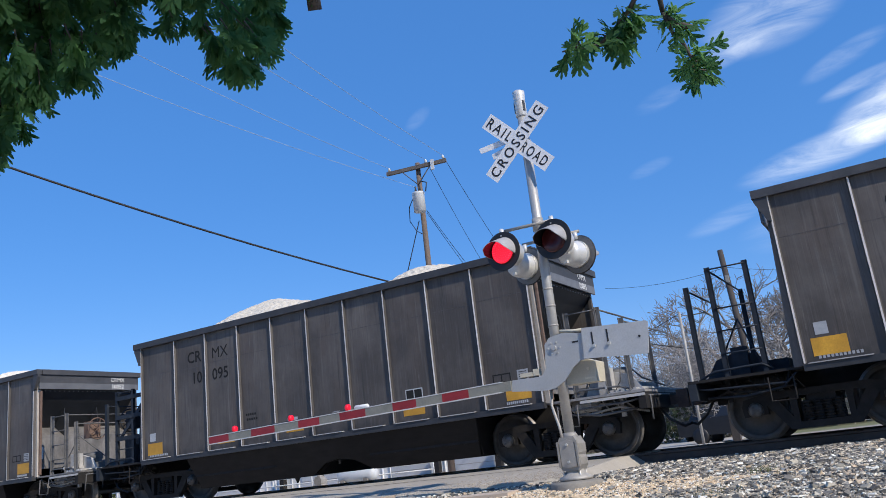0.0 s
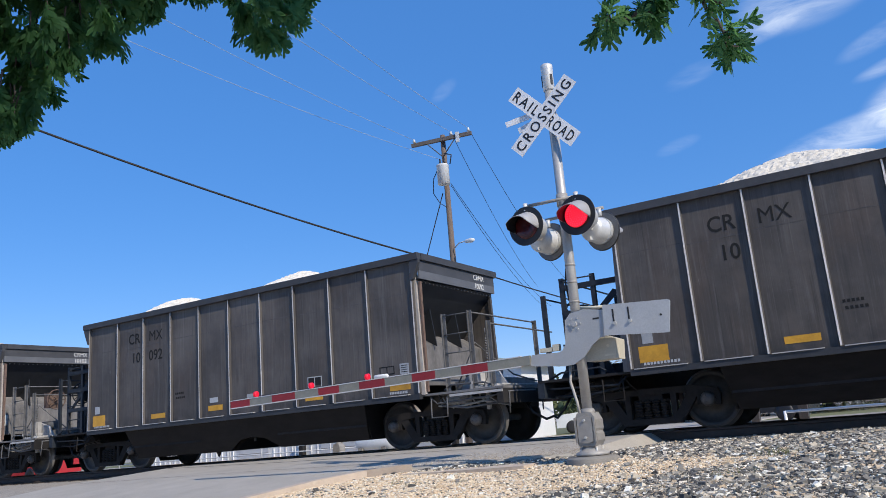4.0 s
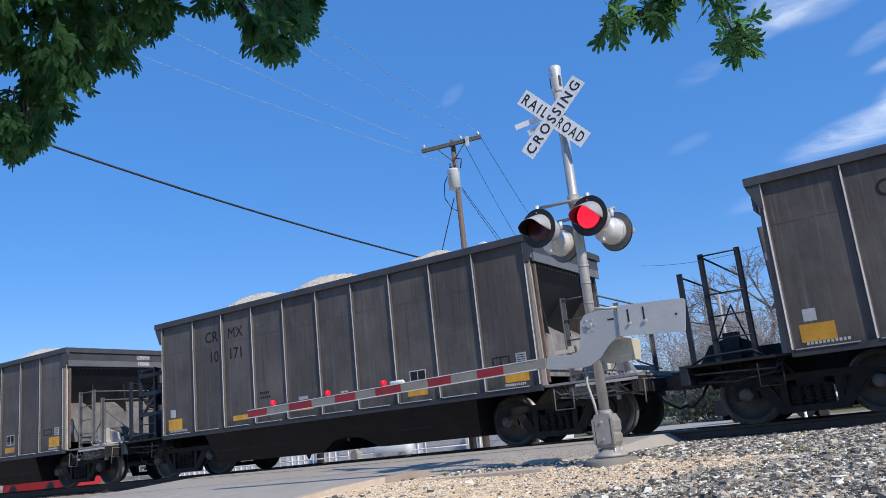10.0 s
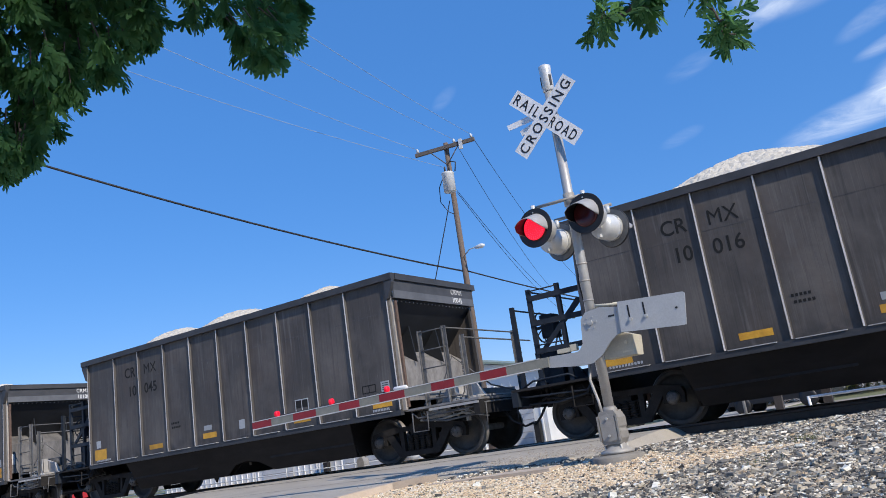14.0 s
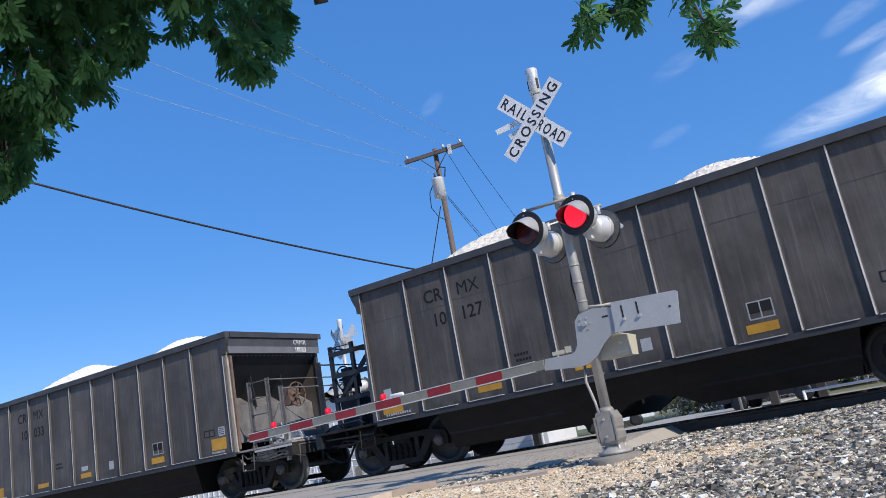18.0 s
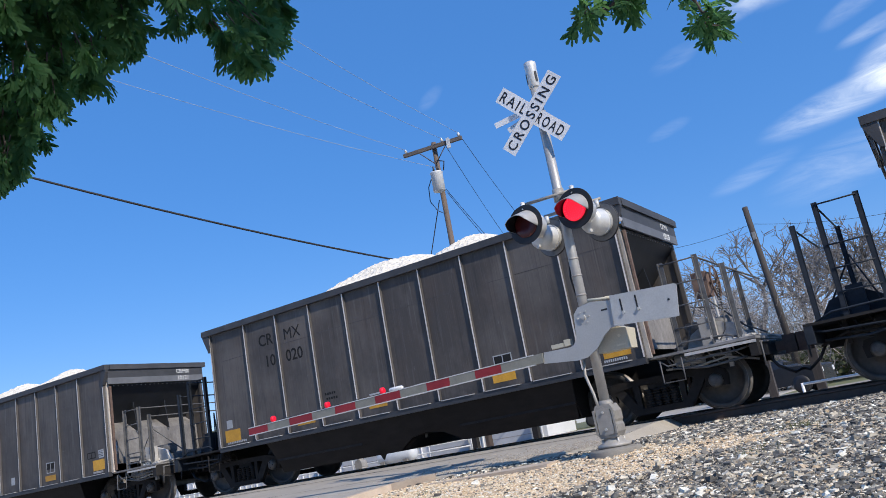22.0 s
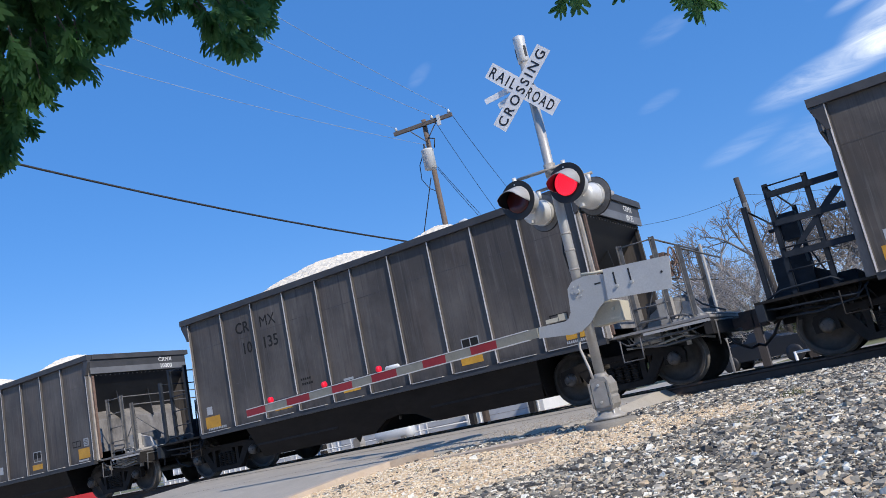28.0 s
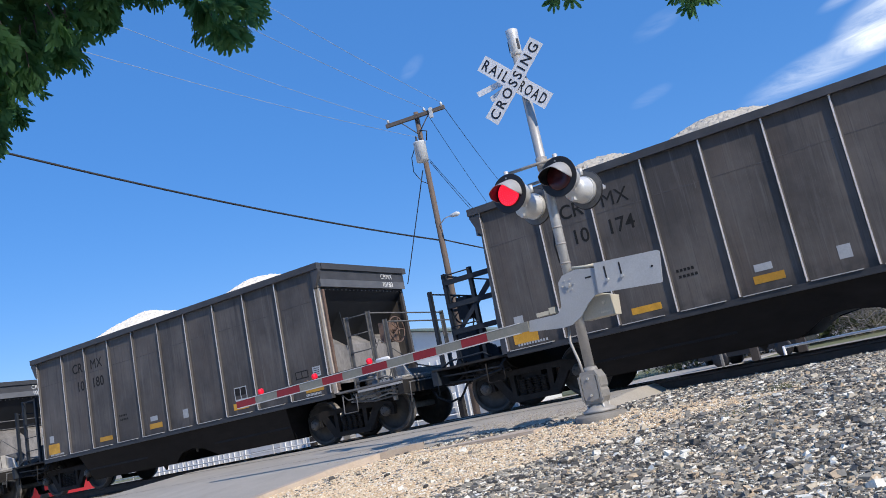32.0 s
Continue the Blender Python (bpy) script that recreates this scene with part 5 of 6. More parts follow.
# ---------------------------------------------------------------- utility poles and lines
def wire(name, pts, r, mat, label, category="cable", sag=0.0, n=24):
    """A hanging line through the points, each span sagging."""
    bm = B()
    line = []
    for a, b in zip(pts, pts[1:]):
        a, b = Vector(a), Vector(b)
        for i in range(n):
            f = i / n
            p = a.lerp(b, f)
            p.z -= sag * 4 * f * (1 - f)
            line.append(p)
    line.append(Vector(pts[-1]))
    path_rod(bm, line, r, 6)
    return tagged(part(name, bm, mat), label, category)


PX, PY, PZ = -15.72, 27.0, -0.45
pole = thing("utility_pole", "weathered wooden utility pole with crossarm and transformer", "utility pole", m=pose(PX, PY, PZ))
bm = B()
rod(bm, (0, 0, -0.6), (0, 0, 12.75), 0.145, 0.1, 14)
part("shaft", bm, WOOD_POLE, pole, "reddish brown wooden shaft")
bm = B()
box(bm, -1.34, 1.34, -0.06, 0.06, -0.075, 0.075)
arm_m = pose(0.03, -0.19, 12.5, 0, 0, 10)
part("crossarm", bm, GREY_WOOD, pole, "grey timber crossarm", 0.01, arm_m)
for x in (-1.22, 0.45, 1.22):
    bm = B()
    lathe(bm, [(0.07, 0.02), (0.12, 0.02), (0.13, 0.07), (0.17, 0.04), (0.19, 0.065), (0.23, 0.035), (0.26, 0.03)], "z", seg=12)
    part("insulator", bm, CERAMIC, pole, "glazed insulator", 0, arm_m @ pose(x, 0, 0))
for x in (-0.65, 0.65):
    bm = B()
    rod(bm, (x, -0.05, -0.06), (0, 0.05, -0.75), 0.022, seg=6)
    part("arm_brace", bm, GREY_WOOD, pole, "", 0, arm_m)
bm = B()
box(bm, -0.07, 0.07, -0.12, -0.06, -0.3, 0.14)
part("fuse_cutout", bm, CERAMIC, pole, "white fuse cutout", 0.01, arm_m @ pose(0.75, 0, 0))
bm = B()
lathe(bm, [(10.45, 0.1), (10.48, 0.25), (11.22, 0.25), (11.26, 0.27), (11.3, 0.25), (11.36, 0.06)], "z", (0.12, -0.42, 0), 24)
can = part("transformer", bm, CERAMIC, pole, "pale grey transformer can")
for x in (0.02, 0.22):
    bm = B()
    lathe(bm, [(11.34, 0.03), (11.42, 0.05), (11.5, 0.03), (11.56, 0.04), (11.6, 0.015)], "z", (x, -0.42, 0), 10)
    part("bushing", bm, LAMP_BLACK, can)
bm = B()
path_rod(bm, [(0.5, -0.45, 11.25), (0.62, -0.5, 11.6), (0.3, -0.45, 11.75)], 0.025, 6)
path_rod(bm, [(-0.15, -0.4, 11.15), (-0.38, -0.4, 10.8), (-0.42, -0.4, 10.2), (-0.2, -0.3, 9.75), (0.0, -0.2, 9.6)], 0.018, 6)
part("lead_wire", bm, WIRE, pole, "black looped lead wire")
bm = B()
path_rod(bm, [(0.08, -0.08, 7.8), (0.45, -0.2, 7.98), (0.78, -0.25, 7.99)], 0.022, 8)
part("lamp_arm", bm, GALVANIZED, pole)
bm = B()
lathe(bm, [(-0.24, 0.03), (-0.16, 0.07), (0.1, 0.1), (0.22, 0.04)], "x", (0.98, -0.27, 7.97), 14)
part("street_lamp", bm, CERAMIC, pole, "pale street lamp head")

P2 = (-7.4, 45.0)
pole2 = thing("utility_pole", "leaning grey wooden pole beyond the track", "utility pole", m=pose(P2[0], P2[1], -0.5))
bm = B()
rod(bm, (0.4, 0, -0.6), (-0.12, 0, 10.1), 0.2, 0.15, 12)
part("shaft", bm, DARK_POLE, pole2, "dark grey leaning shaft")
bm = B()
box(bm, -0.09, 0.09, -0.3, -0.18, 8.2, 8.6)
part("bracket", bm, GALV_DULL, pole2)
post = thing("steel_post", "thin grey steel post beyond the track", "post", m=pose(-7.6, 33.0, -0.45))
bm = B()
rod(bm, (0, 0, -0.4), (0, 0, 5.4), 0.06, seg=10)
part("shaft", bm, GALV_DULL, post)

top = PZ + 12.5
def arm_pt(x, dz=0.24):
    p = pole.matrix_basis @ arm_m @ Vector((x, 0, dz))
    return tuple(p)


# lines from the crossarm towards the viewer's side of the road and away
A0, A1, A2 = arm_pt(-1.22), arm_pt(0.45), arm_pt(1.22)
wire("power_line", [A0, (-19.6, 15.0, 14.4), (-24.0, 1.0, 16.0)], 0.009, ALU_WIRE, "thin bright overhead power line", sag=0.15)
wire("power_line", [A1, (-17.0, 15.0, 14.6), (-19.0, 1.0, 16.5)], 0.009, ALU_WIRE, "thin bright overhead power line", sag=0.15)
wire("power_line", [A2, (-15.6, 15.0, 14.7), (-16.5, 1.0, 16.8)], 0.009, ALU_WIRE, "thin bright overhead power line", sag=0.15)
wire("power_line", [(PX, PY - 0.2, PZ + 11.6), (-20.2, 15.0, 13.4), (-25.0, 1.0, 15.0)], 0.009, ALU_WIRE, "thin bright overhead power line", sag=0.15)
for a, b in ((A2, (-24.5, 60.0, 11.6)), (A1, (-27.0, 60.0, 11.3)), ((PX + 0.2, PY, PZ + 10.6), (-26.0, 60.0, 9.5)), ((PX + 0.2, PY, PZ + 10.5), (-26.3, 60.0, 9.2))):
    wire("power_line", [a, b], 0.012, WIRE, "dark overhead line running away from the pole", sag=0.6)
wire("service_cable", [(-22.5, -2.0, 12.6), (-20.35, 12.0, 9.55), (PX, PY - 0.19, 6.75)], 0.035, WIRE, "thick black overhead service cable", sag=0.2)
wire("service_cable", [(PX + 0.1, PY, 6.75), (-9.5, 50.0, 4.6)], 0.03, WIRE, "thick black overhead service cable", sag=0.5)
wire("guy_wire", [(PX - 0.1, PY - 0.2, PZ + 10.2), (-17.6, PY - 0.2, 5.4)], 0.02, WIRE, "black guy wire on the pole")
wire("power_line", [(P2[0], P2[1], 8.6), (-15.0, 47.0, 9.2)], 0.01, WIRE, "thin line at the far pole", sag=0.3)
wire("power_line", [(P2[0], P2[1], 8.6), (4.0, 50.0, 8.0)], 0.01, WIRE, "thin line at the far pole", sag=0.6)
wire("power_line", [(-7.6, 33.0, 4.9), (-13.5, 36.0, 4.3)], 0.012, WIRE, "thin line at the steel post", sag=0.3)


# ---------------------------------------------------------------- loose stone
def scatter(name, spots, sizes, mat, label, seed, kind="stuff", flat=0.6):
    """Many small broken stones in one mesh: jittered blocks of eight corners, each with its own turn."""
    rng = np.random.RandomState(seed)
    n = len(spots)
    cube = np.array([(x, y, z) for x in (-1, 1) for y in (-1, 1) for z in (-1, 1)], float) * 0.5
    v = cube[None] * (1 + rng.uniform(-0.45, 0.3, (n, 8, 3)))
    v *= (sizes[:, None] * np.stack([rng.uniform(0.7, 1.35, n), rng.uniform(0.6, 1.1, n), rng.uniform(0.45, 0.9, n) * flat / 0.6], 1))[:, None]
    a, b = rng.uniform(0, 6.283, n), rng.normal(0, 0.45, n)
    ca, sa, cb, sb = np.cos(a), np.sin(a), np.cos(b), np.sin(b)
    x, y, z = v[..., 0], v[..., 1] * cb[:, None] - v[..., 2] * sb[:, None], v[..., 1] * sb[:, None] + v[..., 2] * cb[:, None]
    v = np.stack([x * ca[:, None] - y * sa[:, None], x * sa[:, None] + y * ca[:, None], z], -1) + spots[:, None]
    quads = np.array([(0, 1, 3, 2), (4, 6, 7, 5), (0, 4, 5, 1), (2, 3, 7, 6), (0, 2, 6, 4), (1, 5, 7, 3)])
    f = (quads[None] + 8 * np.arange(n)[:, None, None]).reshape(-1, 4)
    me = bpy.data.meshes.new(name)
    me.vertices.add(n * 8)
    me.vertices.foreach_set("co", v.ravel())
    me.loops.add(f.size)
    me.loops.foreach_set("vertex_index", f.ravel().astype(np.int32))
    me.polygons.add(len(f))
    me.polygons.foreach_set("loop_start", np.arange(0, f.size, 4, dtype=np.int32))
    me.update(calc_edges=True)
    me.validate()
    me.shade_flat()
    me.materials.append(mat)
    return tagged(new(name, me), label, "stones", kind=kind)


def stone_material(name, stops):
    """Each stone takes one of the colours, with a little grain."""
    m = bpy.data.materials.new(name)
    m.use_nodes = True
    n, l = m.node_tree.nodes, m.node_tree.links
    p = n["Principled BSDF"]
    g, info = n.new("ShaderNodeNewGeometry"), n.new("ShaderNodeObjectInfo")
    add = n.new("ShaderNodeMath")
    add.operation = "ADD"
    l.new(g.outputs["Random Per Island"], add.inputs[0])
    l.new(info.outputs["Random"], add.inputs[1])
    frac = n.new("ShaderNodeMath")
    frac.operation = "FRACT"
    l.new(add.outputs[0], frac.inputs[0])
    r = n.new("ShaderNodeValToRGB")
    r.color_ramp.interpolation = "CONSTANT"
    while len(r.color_ramp.elements) < len(stops):
        r.color_ramp.elements.new(0.5)
    for e, (at, c) in zip(r.color_ramp.elements, stops):
        e.position, e.color = at, (*c, 1)
    l.new(frac.outputs[0], r.inputs[0])
    t, co = n.new("ShaderNodeTexNoise"), n.new("ShaderNodeTexCoord")
    t.inputs["Scale"].default_value, t.inputs["Detail"].default_value = 55.0, 4.0
    l.new(co.outputs["Object"], t.inputs["Vector"])
    mr = n.new("ShaderNodeMapRange")
    mr.inputs["To Min"].default_value, mr.inputs["To Max"].default_value = 0.6, 1.4
    l.new(t.outputs["Fac"], mr.inputs["Value"])
    sc = n.new("ShaderNodeVectorMath")
    sc.operation = "SCALE"
    l.new(r.outputs[0], sc.inputs[0])
    l.new(mr.outputs[0], sc.inputs["Scale"])
    l.new(sc.outputs[0], p.inputs["Base Color"])
    p.inputs["Roughness"].default_value = 0.85
    return m


BALLAST = stone_material("ballast_stone", [(0.00, (0.080, 0.075, 0.068)), (0.24, (0.171, 0.160, 0.142)), (0.42, (0.296, 0.274, 0.228)), (0.60, (0.479, 0.416, 0.319)), (0.72, (0.684, 0.604, 0.479)), (0.82, (0.513, 0.399, 0.274)), (0.90, (0.820, 0.787, 0.684))])
PEA_STONE = stone_material("beige_pea_stone", [(0.0, (0.66, 0.5, 0.32)), (0.3, (0.74, 0.6, 0.42)), (0.55, (0.8, 0.69, 0.52)), (0.75, (0.55, 0.41, 0.27)), (0.88, (0.8, 0.76, 0.68)), (0.96, (0.2, 0.18, 0.16))])

GRIT = stone_material("tan_road_grit", [(0.0, (0.36, 0.31, 0.25)), (0.45, (0.47, 0.42, 0.345)), (0.75, (0.27, 0.235, 0.195)), (0.92, (0.6, 0.55, 0.47))])


def sand_edge(x):
    """The beige strip lies between these two lines (near, far) across the ground."""
    near = ramp(x, [(-8.0, 4.0), (-5.2, 5.2), (-4.3, 6.9), (-3.6, 7.6), (-2.9, 8.05), (-2.2, 8.65), (-1.6, 9.1)])
    far = ramp(x, [(-8.0, 9.2), (-6.5, 9.4), (-4.5, 9.35), (-3.0, 9.2), (-2.0, 9.3), (-1.6, 9.15)])
    return near, far


rng = np.random.RandomState(11)
spots, sizes = [], []
for i in range(330000):
    x, y = rng.uniform(-7.4, 1.4), 4.3 + (13.3 - 4.3) * rng.uniform() ** 0.9
    if x > y * 0.07 + 0.4 and y < 12:
        continue
    if x < -5.2 and y < 7.4 or x < road_edge(y) + 0.25 or math.hypot(x + 3.69, y - 9.25) < 0.36:
        continue
    near, far = sand_edge(x)
    wob = 0.25 * noise.noise(Vector((x * 1.3, y * 1.3, 4.0)))
    if near + wob < y < far + wob and rng.uniform() > 0.12:
        continue
    s = rng.uniform(0.016, 0.037) if rng.uniform() > 0.05 else rng.uniform(0.04, 0.07)
    spots.append((x, y, ground_z(x, y) + rng.uniform(-0.006, 0.016)))
    sizes.append(s)
spots, sizes = np.array(spots), np.array(sizes)
scatter("ballast_stones", spots, sizes, BALLAST, "loose grey and tan crushed ballast stones", 5)
# single stones that lie on top
for i in range(90):
    while True:
        x, y = rng.uniform(-3.5, 0.2), rng.uniform(4.8, 9.0)
        if x < y * 0.05:
            break
    if i < 8:
        one = scatter("stone", np.array([[0, 0, 0.0]]), np.array([0.07]), BALLAST, "", 100 + i, "")
        del one["category"]
        one.parent = ground
        shapes = [one] if i == 0 else shapes + [one]
        one.matrix_basis = pose(x, y, ground_z(x, y) + 0.03, 0, 0, rng.uniform(0, 360))
    else:
        again(shapes[i % 8], pose(x, y, ground_z(x, y) + 0.03, rng.uniform(-20, 20), 0, rng.uniform(0, 360)), ground)

spots, sizes = [], []
for i in range(190000):
    x, y = rng.uniform(-8.0, -1.0), rng.uniform(4.6, 9.7)
    near, far = sand_edge(x)
    wob = 0.3 * noise.noise(Vector((x * 1.3, y * 1.3, 4.0)))
    loose = rng.uniform() < 0.05 and y < 9.0 and x > -6
    if not (near - 0.05 + wob < y < far + 0.05 + wob or loose) or x < road_edge(y) + 0.02 or math.hypot(x + 3.69, y - 9.25) < 0.36:
        continue
    spots.append((x, y, ground_z(x, y) + rng.uniform(0.0, 0.016)))
    sizes.append(rng.uniform(0.012, 0.028))
scatter("pea_gravel", np.array(spots), np.array(sizes), PEA_STONE, "beige fine gravel spilled beside the kerb", 6)
spots, sizes = [], []
for i in range(26000):
    x, y = rng.uniform(-8.6, -3.2), rng.uniform(9.2, 12.2)
    if rng.uniform() > math.exp(-((x + 4.6) / 1.9) ** 2 - ((y - 9.8) / 1.1) ** 2) or math.hypot(x + 3.69, y - 9.25) < 0.36:
        continue
    spots.append((x, y, max(ground_z(x, y), road_z(x, y) if x < road_edge(y) else -9) + rng.uniform(-0.002, 0.004)))
    sizes.append(rng.uniform(0.006, 0.016))
scatter("road_grit", np.array(spots), np.array(sizes), GRIT, "brown grit spread over the road edge", 16)
# tufts of dry weeds in the stones
bm = B()
for cx, cy, cnt in ((-1.6, 9.3, 60), (-1.9, 8.2, 25), (-5.9, 8.5, 20)):
    for i in range(cnt):
        x, y = cx + rng.normal(0, 0.12), cy + rng.normal(0, 0.1)
        z = ground_z(x, y) + 0.01
        dx, dy, h = rng.normal(0, 0.03), rng.normal(0, 0.03), rng.uniform(0.04, 0.11)
        bm.faces.new([bm.verts.new(p) for p in ((x - 0.004, y, z), (x + 0.004, y, z), (x + dx, y + dy, z + h))])
tagged(part("weeds", bm, WEED), "small dry green weeds among the stones", "weeds", kind="stuff")


# ---------------------------------------------------------------- oak over the camera
def leaf_mesh(seed):
    """A lobed oak leaf: a narrow blade with rounded fingers on both sides and one at the tip."""
    rr = random.Random(seed)
    vs, fs = [], []

    def lift(x, y):
        return -1.3 * y * y - 0.3 * abs(x) + 0.05 * abs(x) ** 0.5 * rr.uniform(0.6, 1.0) * 0.2

    def face(pts):
        k = len(vs)
        vs.extend((x, y, lift(x, y)) for x, y in pts)
        fs.append(tuple(range(k, k + len(pts))))

    length = 0.15
    half = [(0.0, 0.002), (0.3, 0.006), (0.6, 0.012), (0.92, 0.01)]
    for (f, w), (g, u) in zip(half, half[1:]):
        face([(-w, f * length), (w, f * length), (u, g * length), (-u, g * length)])

    def finger(x, y, ang, size, wide):
        c, s = math.cos(ang), math.sin(ang)
        shape = [(0, -0.34), (0.78, -0.5), (1.0, -0.16), (1.0, 0.2), (0.78, 0.5), (0, 0.34)]
        face([(x + c * a * size - s * b * wide, y + s * a * size + c * b * wide) for a, b in shape])

    for f, size, wide in ((0.3, 0.026, 0.013), (0.47, 0.05, 0.018), (0.64, 0.06, 0.02), (0.8, 0.05, 0.019)):
        for s in (1, -1):
            ang = radians(rr.uniform(34, 56))
            finger(s * 0.006, (f + rr.uniform(-0.03, 0.03)) * length, ang if s > 0 else math.pi - ang, size * rr.uniform(0.85, 1.2), s * wide * rr.uniform(0.85, 1.15))
    finger(0, 0.88 * length, radians(90), 0.036, 0.022)
    me = bpy.data.meshes.new("leaf")
    me.from_pydata(vs, [], fs)
    me.materials.append(OAK_LEAF)
    return me


def toward(az, el, r):
    a, e = radians(az), radians(el)
    return Vector(EYE) + r * Vector((-math.sin(a) * math.cos(e), math.cos(a) * math.cos(e), math.sin(e)))


def inside(poly, x, y):
    hit = False
    for (xa, ya), (xb, yb) in zip(poly, poly[1:] + poly[:1]):
        if (ya > y) != (yb > y) and x < (xb - xa) * (y - ya) / (yb - ya) + xa:
            hit = not hit
    return hit


def build_oak():
    rr = random.Random(7)
    oak = thing("oak_tree", "oak with lobed dark green leaves hanging over the view", "tree", m=pose(-6.4, 0.2, ground_z(-6.4, 0.2)))
    base = Vector((-6.4, 0.2, ground_z(-6.4, 0.2)))
    bm = B()
    rod(bm, (0, 0, -0.4), (0.1, 0.1, 1.2), 0.42, 0.34, 14)
    rod(bm, (0.1, 0.1, 1.2), (0.3, 0.3, 4.2), 0.34, 0.26, 14)
    part("trunk", bm, BARK, oak, "thick grey bark trunk")
    fork = base + Vector((0.3, 0.3, 4.1))
    shapes = [leaf_mesh(i) for i in range(4)]
    plain = bpy.data.meshes.new("leaf")                 # plain leaves for the unseen crown overhead, which only casts shade
    plain.from_pydata([(0, 0, 0), (0.045, 0.07, -0.01), (0.03, 0.14, -0.02), (0, 0.17, -0.03), (-0.03, 0.14, -0.02), (-0.045, 0.07, -0.01)], [], [(0, 1, 2, 3, 4, 5)])
    plain.materials.append(OAK_LEAF)
    shapes.append(plain)
    # the parts of the crown, seen and unseen: outline in degrees (to the left, up), number of twigs, depth
    crown = [([(72, 19.8), (63.5, 21.0), (61.3, 20.9), (59.0, 22.9), (57.2, 24.8), (56.2, 25.8), (54.3, 26.6), (52.8, 27.8), (51.4, 29.6), (50.2, 31.0), (48.2, 30.6), (46.8, 30.6), (45.7, 30.4), (44.5, 28.4), (43.2, 27.6), (41.6, 29.2), (40.2, 30.2), (40.0, 32.0), (42, 36), (52, 41), (72, 40)], 620, (5.0, 7.2), (58, 42, 6.0)),
             # the next two stay out of view, added to shade the visible leaves
             ([(110, 44), (74, 41), (52, 42), (52, 62), (110, 66)], 420, (5.0, 7.5), (40, 60, 5.5)),
             ([(56, 44), (22, 50), (6, 62), (30, 72), (80, 68), (80, 50)], 1000, (5.2, 6.6), (40, 60, 5.8)),
             ([(18.2, 27.2), (17.4, 27.7), (14.8, 27.6), (13.2, 28.7), (11.9, 28.6), (12.4, 27.2), (14.9, 26.2), (16.8, 26.8)], 14, (3.4, 3.7), (9.5, 33, 3.6)),
             ([(9.4, 23.9), (7.9, 23.4), (7.5, 24.6), (8.6, 25.4)], 7, (3.4, 3.7), (8.6, 33, 3.6)),
             ([(10.0, 26.6), (8.6, 26.9), (8.4, 29.0), (9.6, 30.0)], 4, (3.4, 3.7), (9.2, 33, 3.6)),
             ([(38.3, 33.6), (37.7, 33.6), (37.7, 35), (38.3, 35)], 3, (5.6, 6.0), (40, 37, 6.0))]
    # the bent twigs that carry the three sprigs
    spines = {3: [(11.12, 30.13), (12.42, 28.75), (13.67, 27.81), (15.05, 27.03), (16.43, 27.15), (17.89, 27.12)], 4: [(10.02, 29.86), (9.97, 28.08), (9.59, 26.62), (8.91, 25.61), (8.6, 24.45), (8.79, 23.27)], 5: [(9.84, 27.74), (9.08, 27.02), (8.14, 26.62)]}
    leaves, twigs = [], B()
    for index, (poly, count, (r0, r1), root) in enumerate(crown):
        end = toward(*root)
        bends = [toward(a, e, 3.55) for a, e in spines.get(index, ())]
        for i, (a, b) in enumerate(zip(([end] if index < 5 else []) + bends, bends if index < 5 else bends[1:])):
            rod(twigs, a - base, b - base, max(0.005, 0.013 - 0.0015 * i), max(0.004, 0.0115 - 0.0015 * i), 6)
        along = [a.lerp(b, k / 4) for a, b in zip(bends, bends[1:]) for k in range(5)]
        bm = B()
        mid = fork.lerp(end, 0.55) + Vector((0, 0, 0.6))
        rod(bm, fork - base, mid - base, 0.15, 0.09, 10)
        rod(bm, mid - base, end - base, 0.09, 0.035, 10)
        part("limb", bm, BARK, oak, "limb")
        azs, els = [p[0] for p in poly], [p[1] for p in poly]
        made = 0
        while made < count:
            az, el = rr.uniform(min(azs), max(azs)), rr.uniform(min(els), max(els))
            if not inside(poly, az, el):
                continue
            made += 1
            tip = toward(az, el, rr.uniform(r0, r1))
            back = tip.lerp(end, 0.3 if count > 50 else 0.55) + Vector((rr.uniform(-0.1, 0.1), rr.uniform(-0.1, 0.1), 0.08))
            if along:
                back = min(along, key=lambda q: (q - tip).length)
            rod(twigs, tip.lerp(back, 0.25 if count > 50 else 1.0) - base, tip - base, 0.006, 0.003, 5, False)
            out = (tip - back).normalized()
            for i in range((rr.randint(9, 13) if count > 50 else rr.randint(6, 9))):
                d = (out * 0.8 + Vector((rr.gauss(0, 0.5), rr.gauss(0, 0.5), rr.gauss(-0.3, 0.42)))).normalized()
                q = d.to_track_quat("Y", "Z").to_matrix().to_4x4()
                at = tip - out * rr.uniform(0, 0.13) * min(1, r0 / 5)
                s = rr.uniform(0.7, 1.25) * min(1, r0 / 5)
                leaves.append((Matrix.Translation(at - base) @ q @ Matrix.Rotation(rr.uniform(-1.2, 1.2), 4, "Y") @ Matrix.Diagonal((s, s, s, 1)), rr.randrange(4) if r0 < 4 or poly is crown[0][0] or len(poly) == 4 else 4, made))
    bm = B()
    top, foot = toward(37.3, 34.5, 5.9) - base, toward(37.05, 32.05, 5.9) - base
    rod(bm, toward(40, 37, 6.0) - base, top, 0.035, 0.045, 8)
    rod(bm, top, foot, 0.045, 0.05, 10)
    part("branch_stub", bm, BARK, oak, "short dark cut branch end")
    part("twig_growth", twigs, BARK, oak, "thin dark twigs")["kind"] = "stuff"
    # the hindmost leaves are joined; those of the sprigs and some of the rest are single
    singles = leaves[-110:]
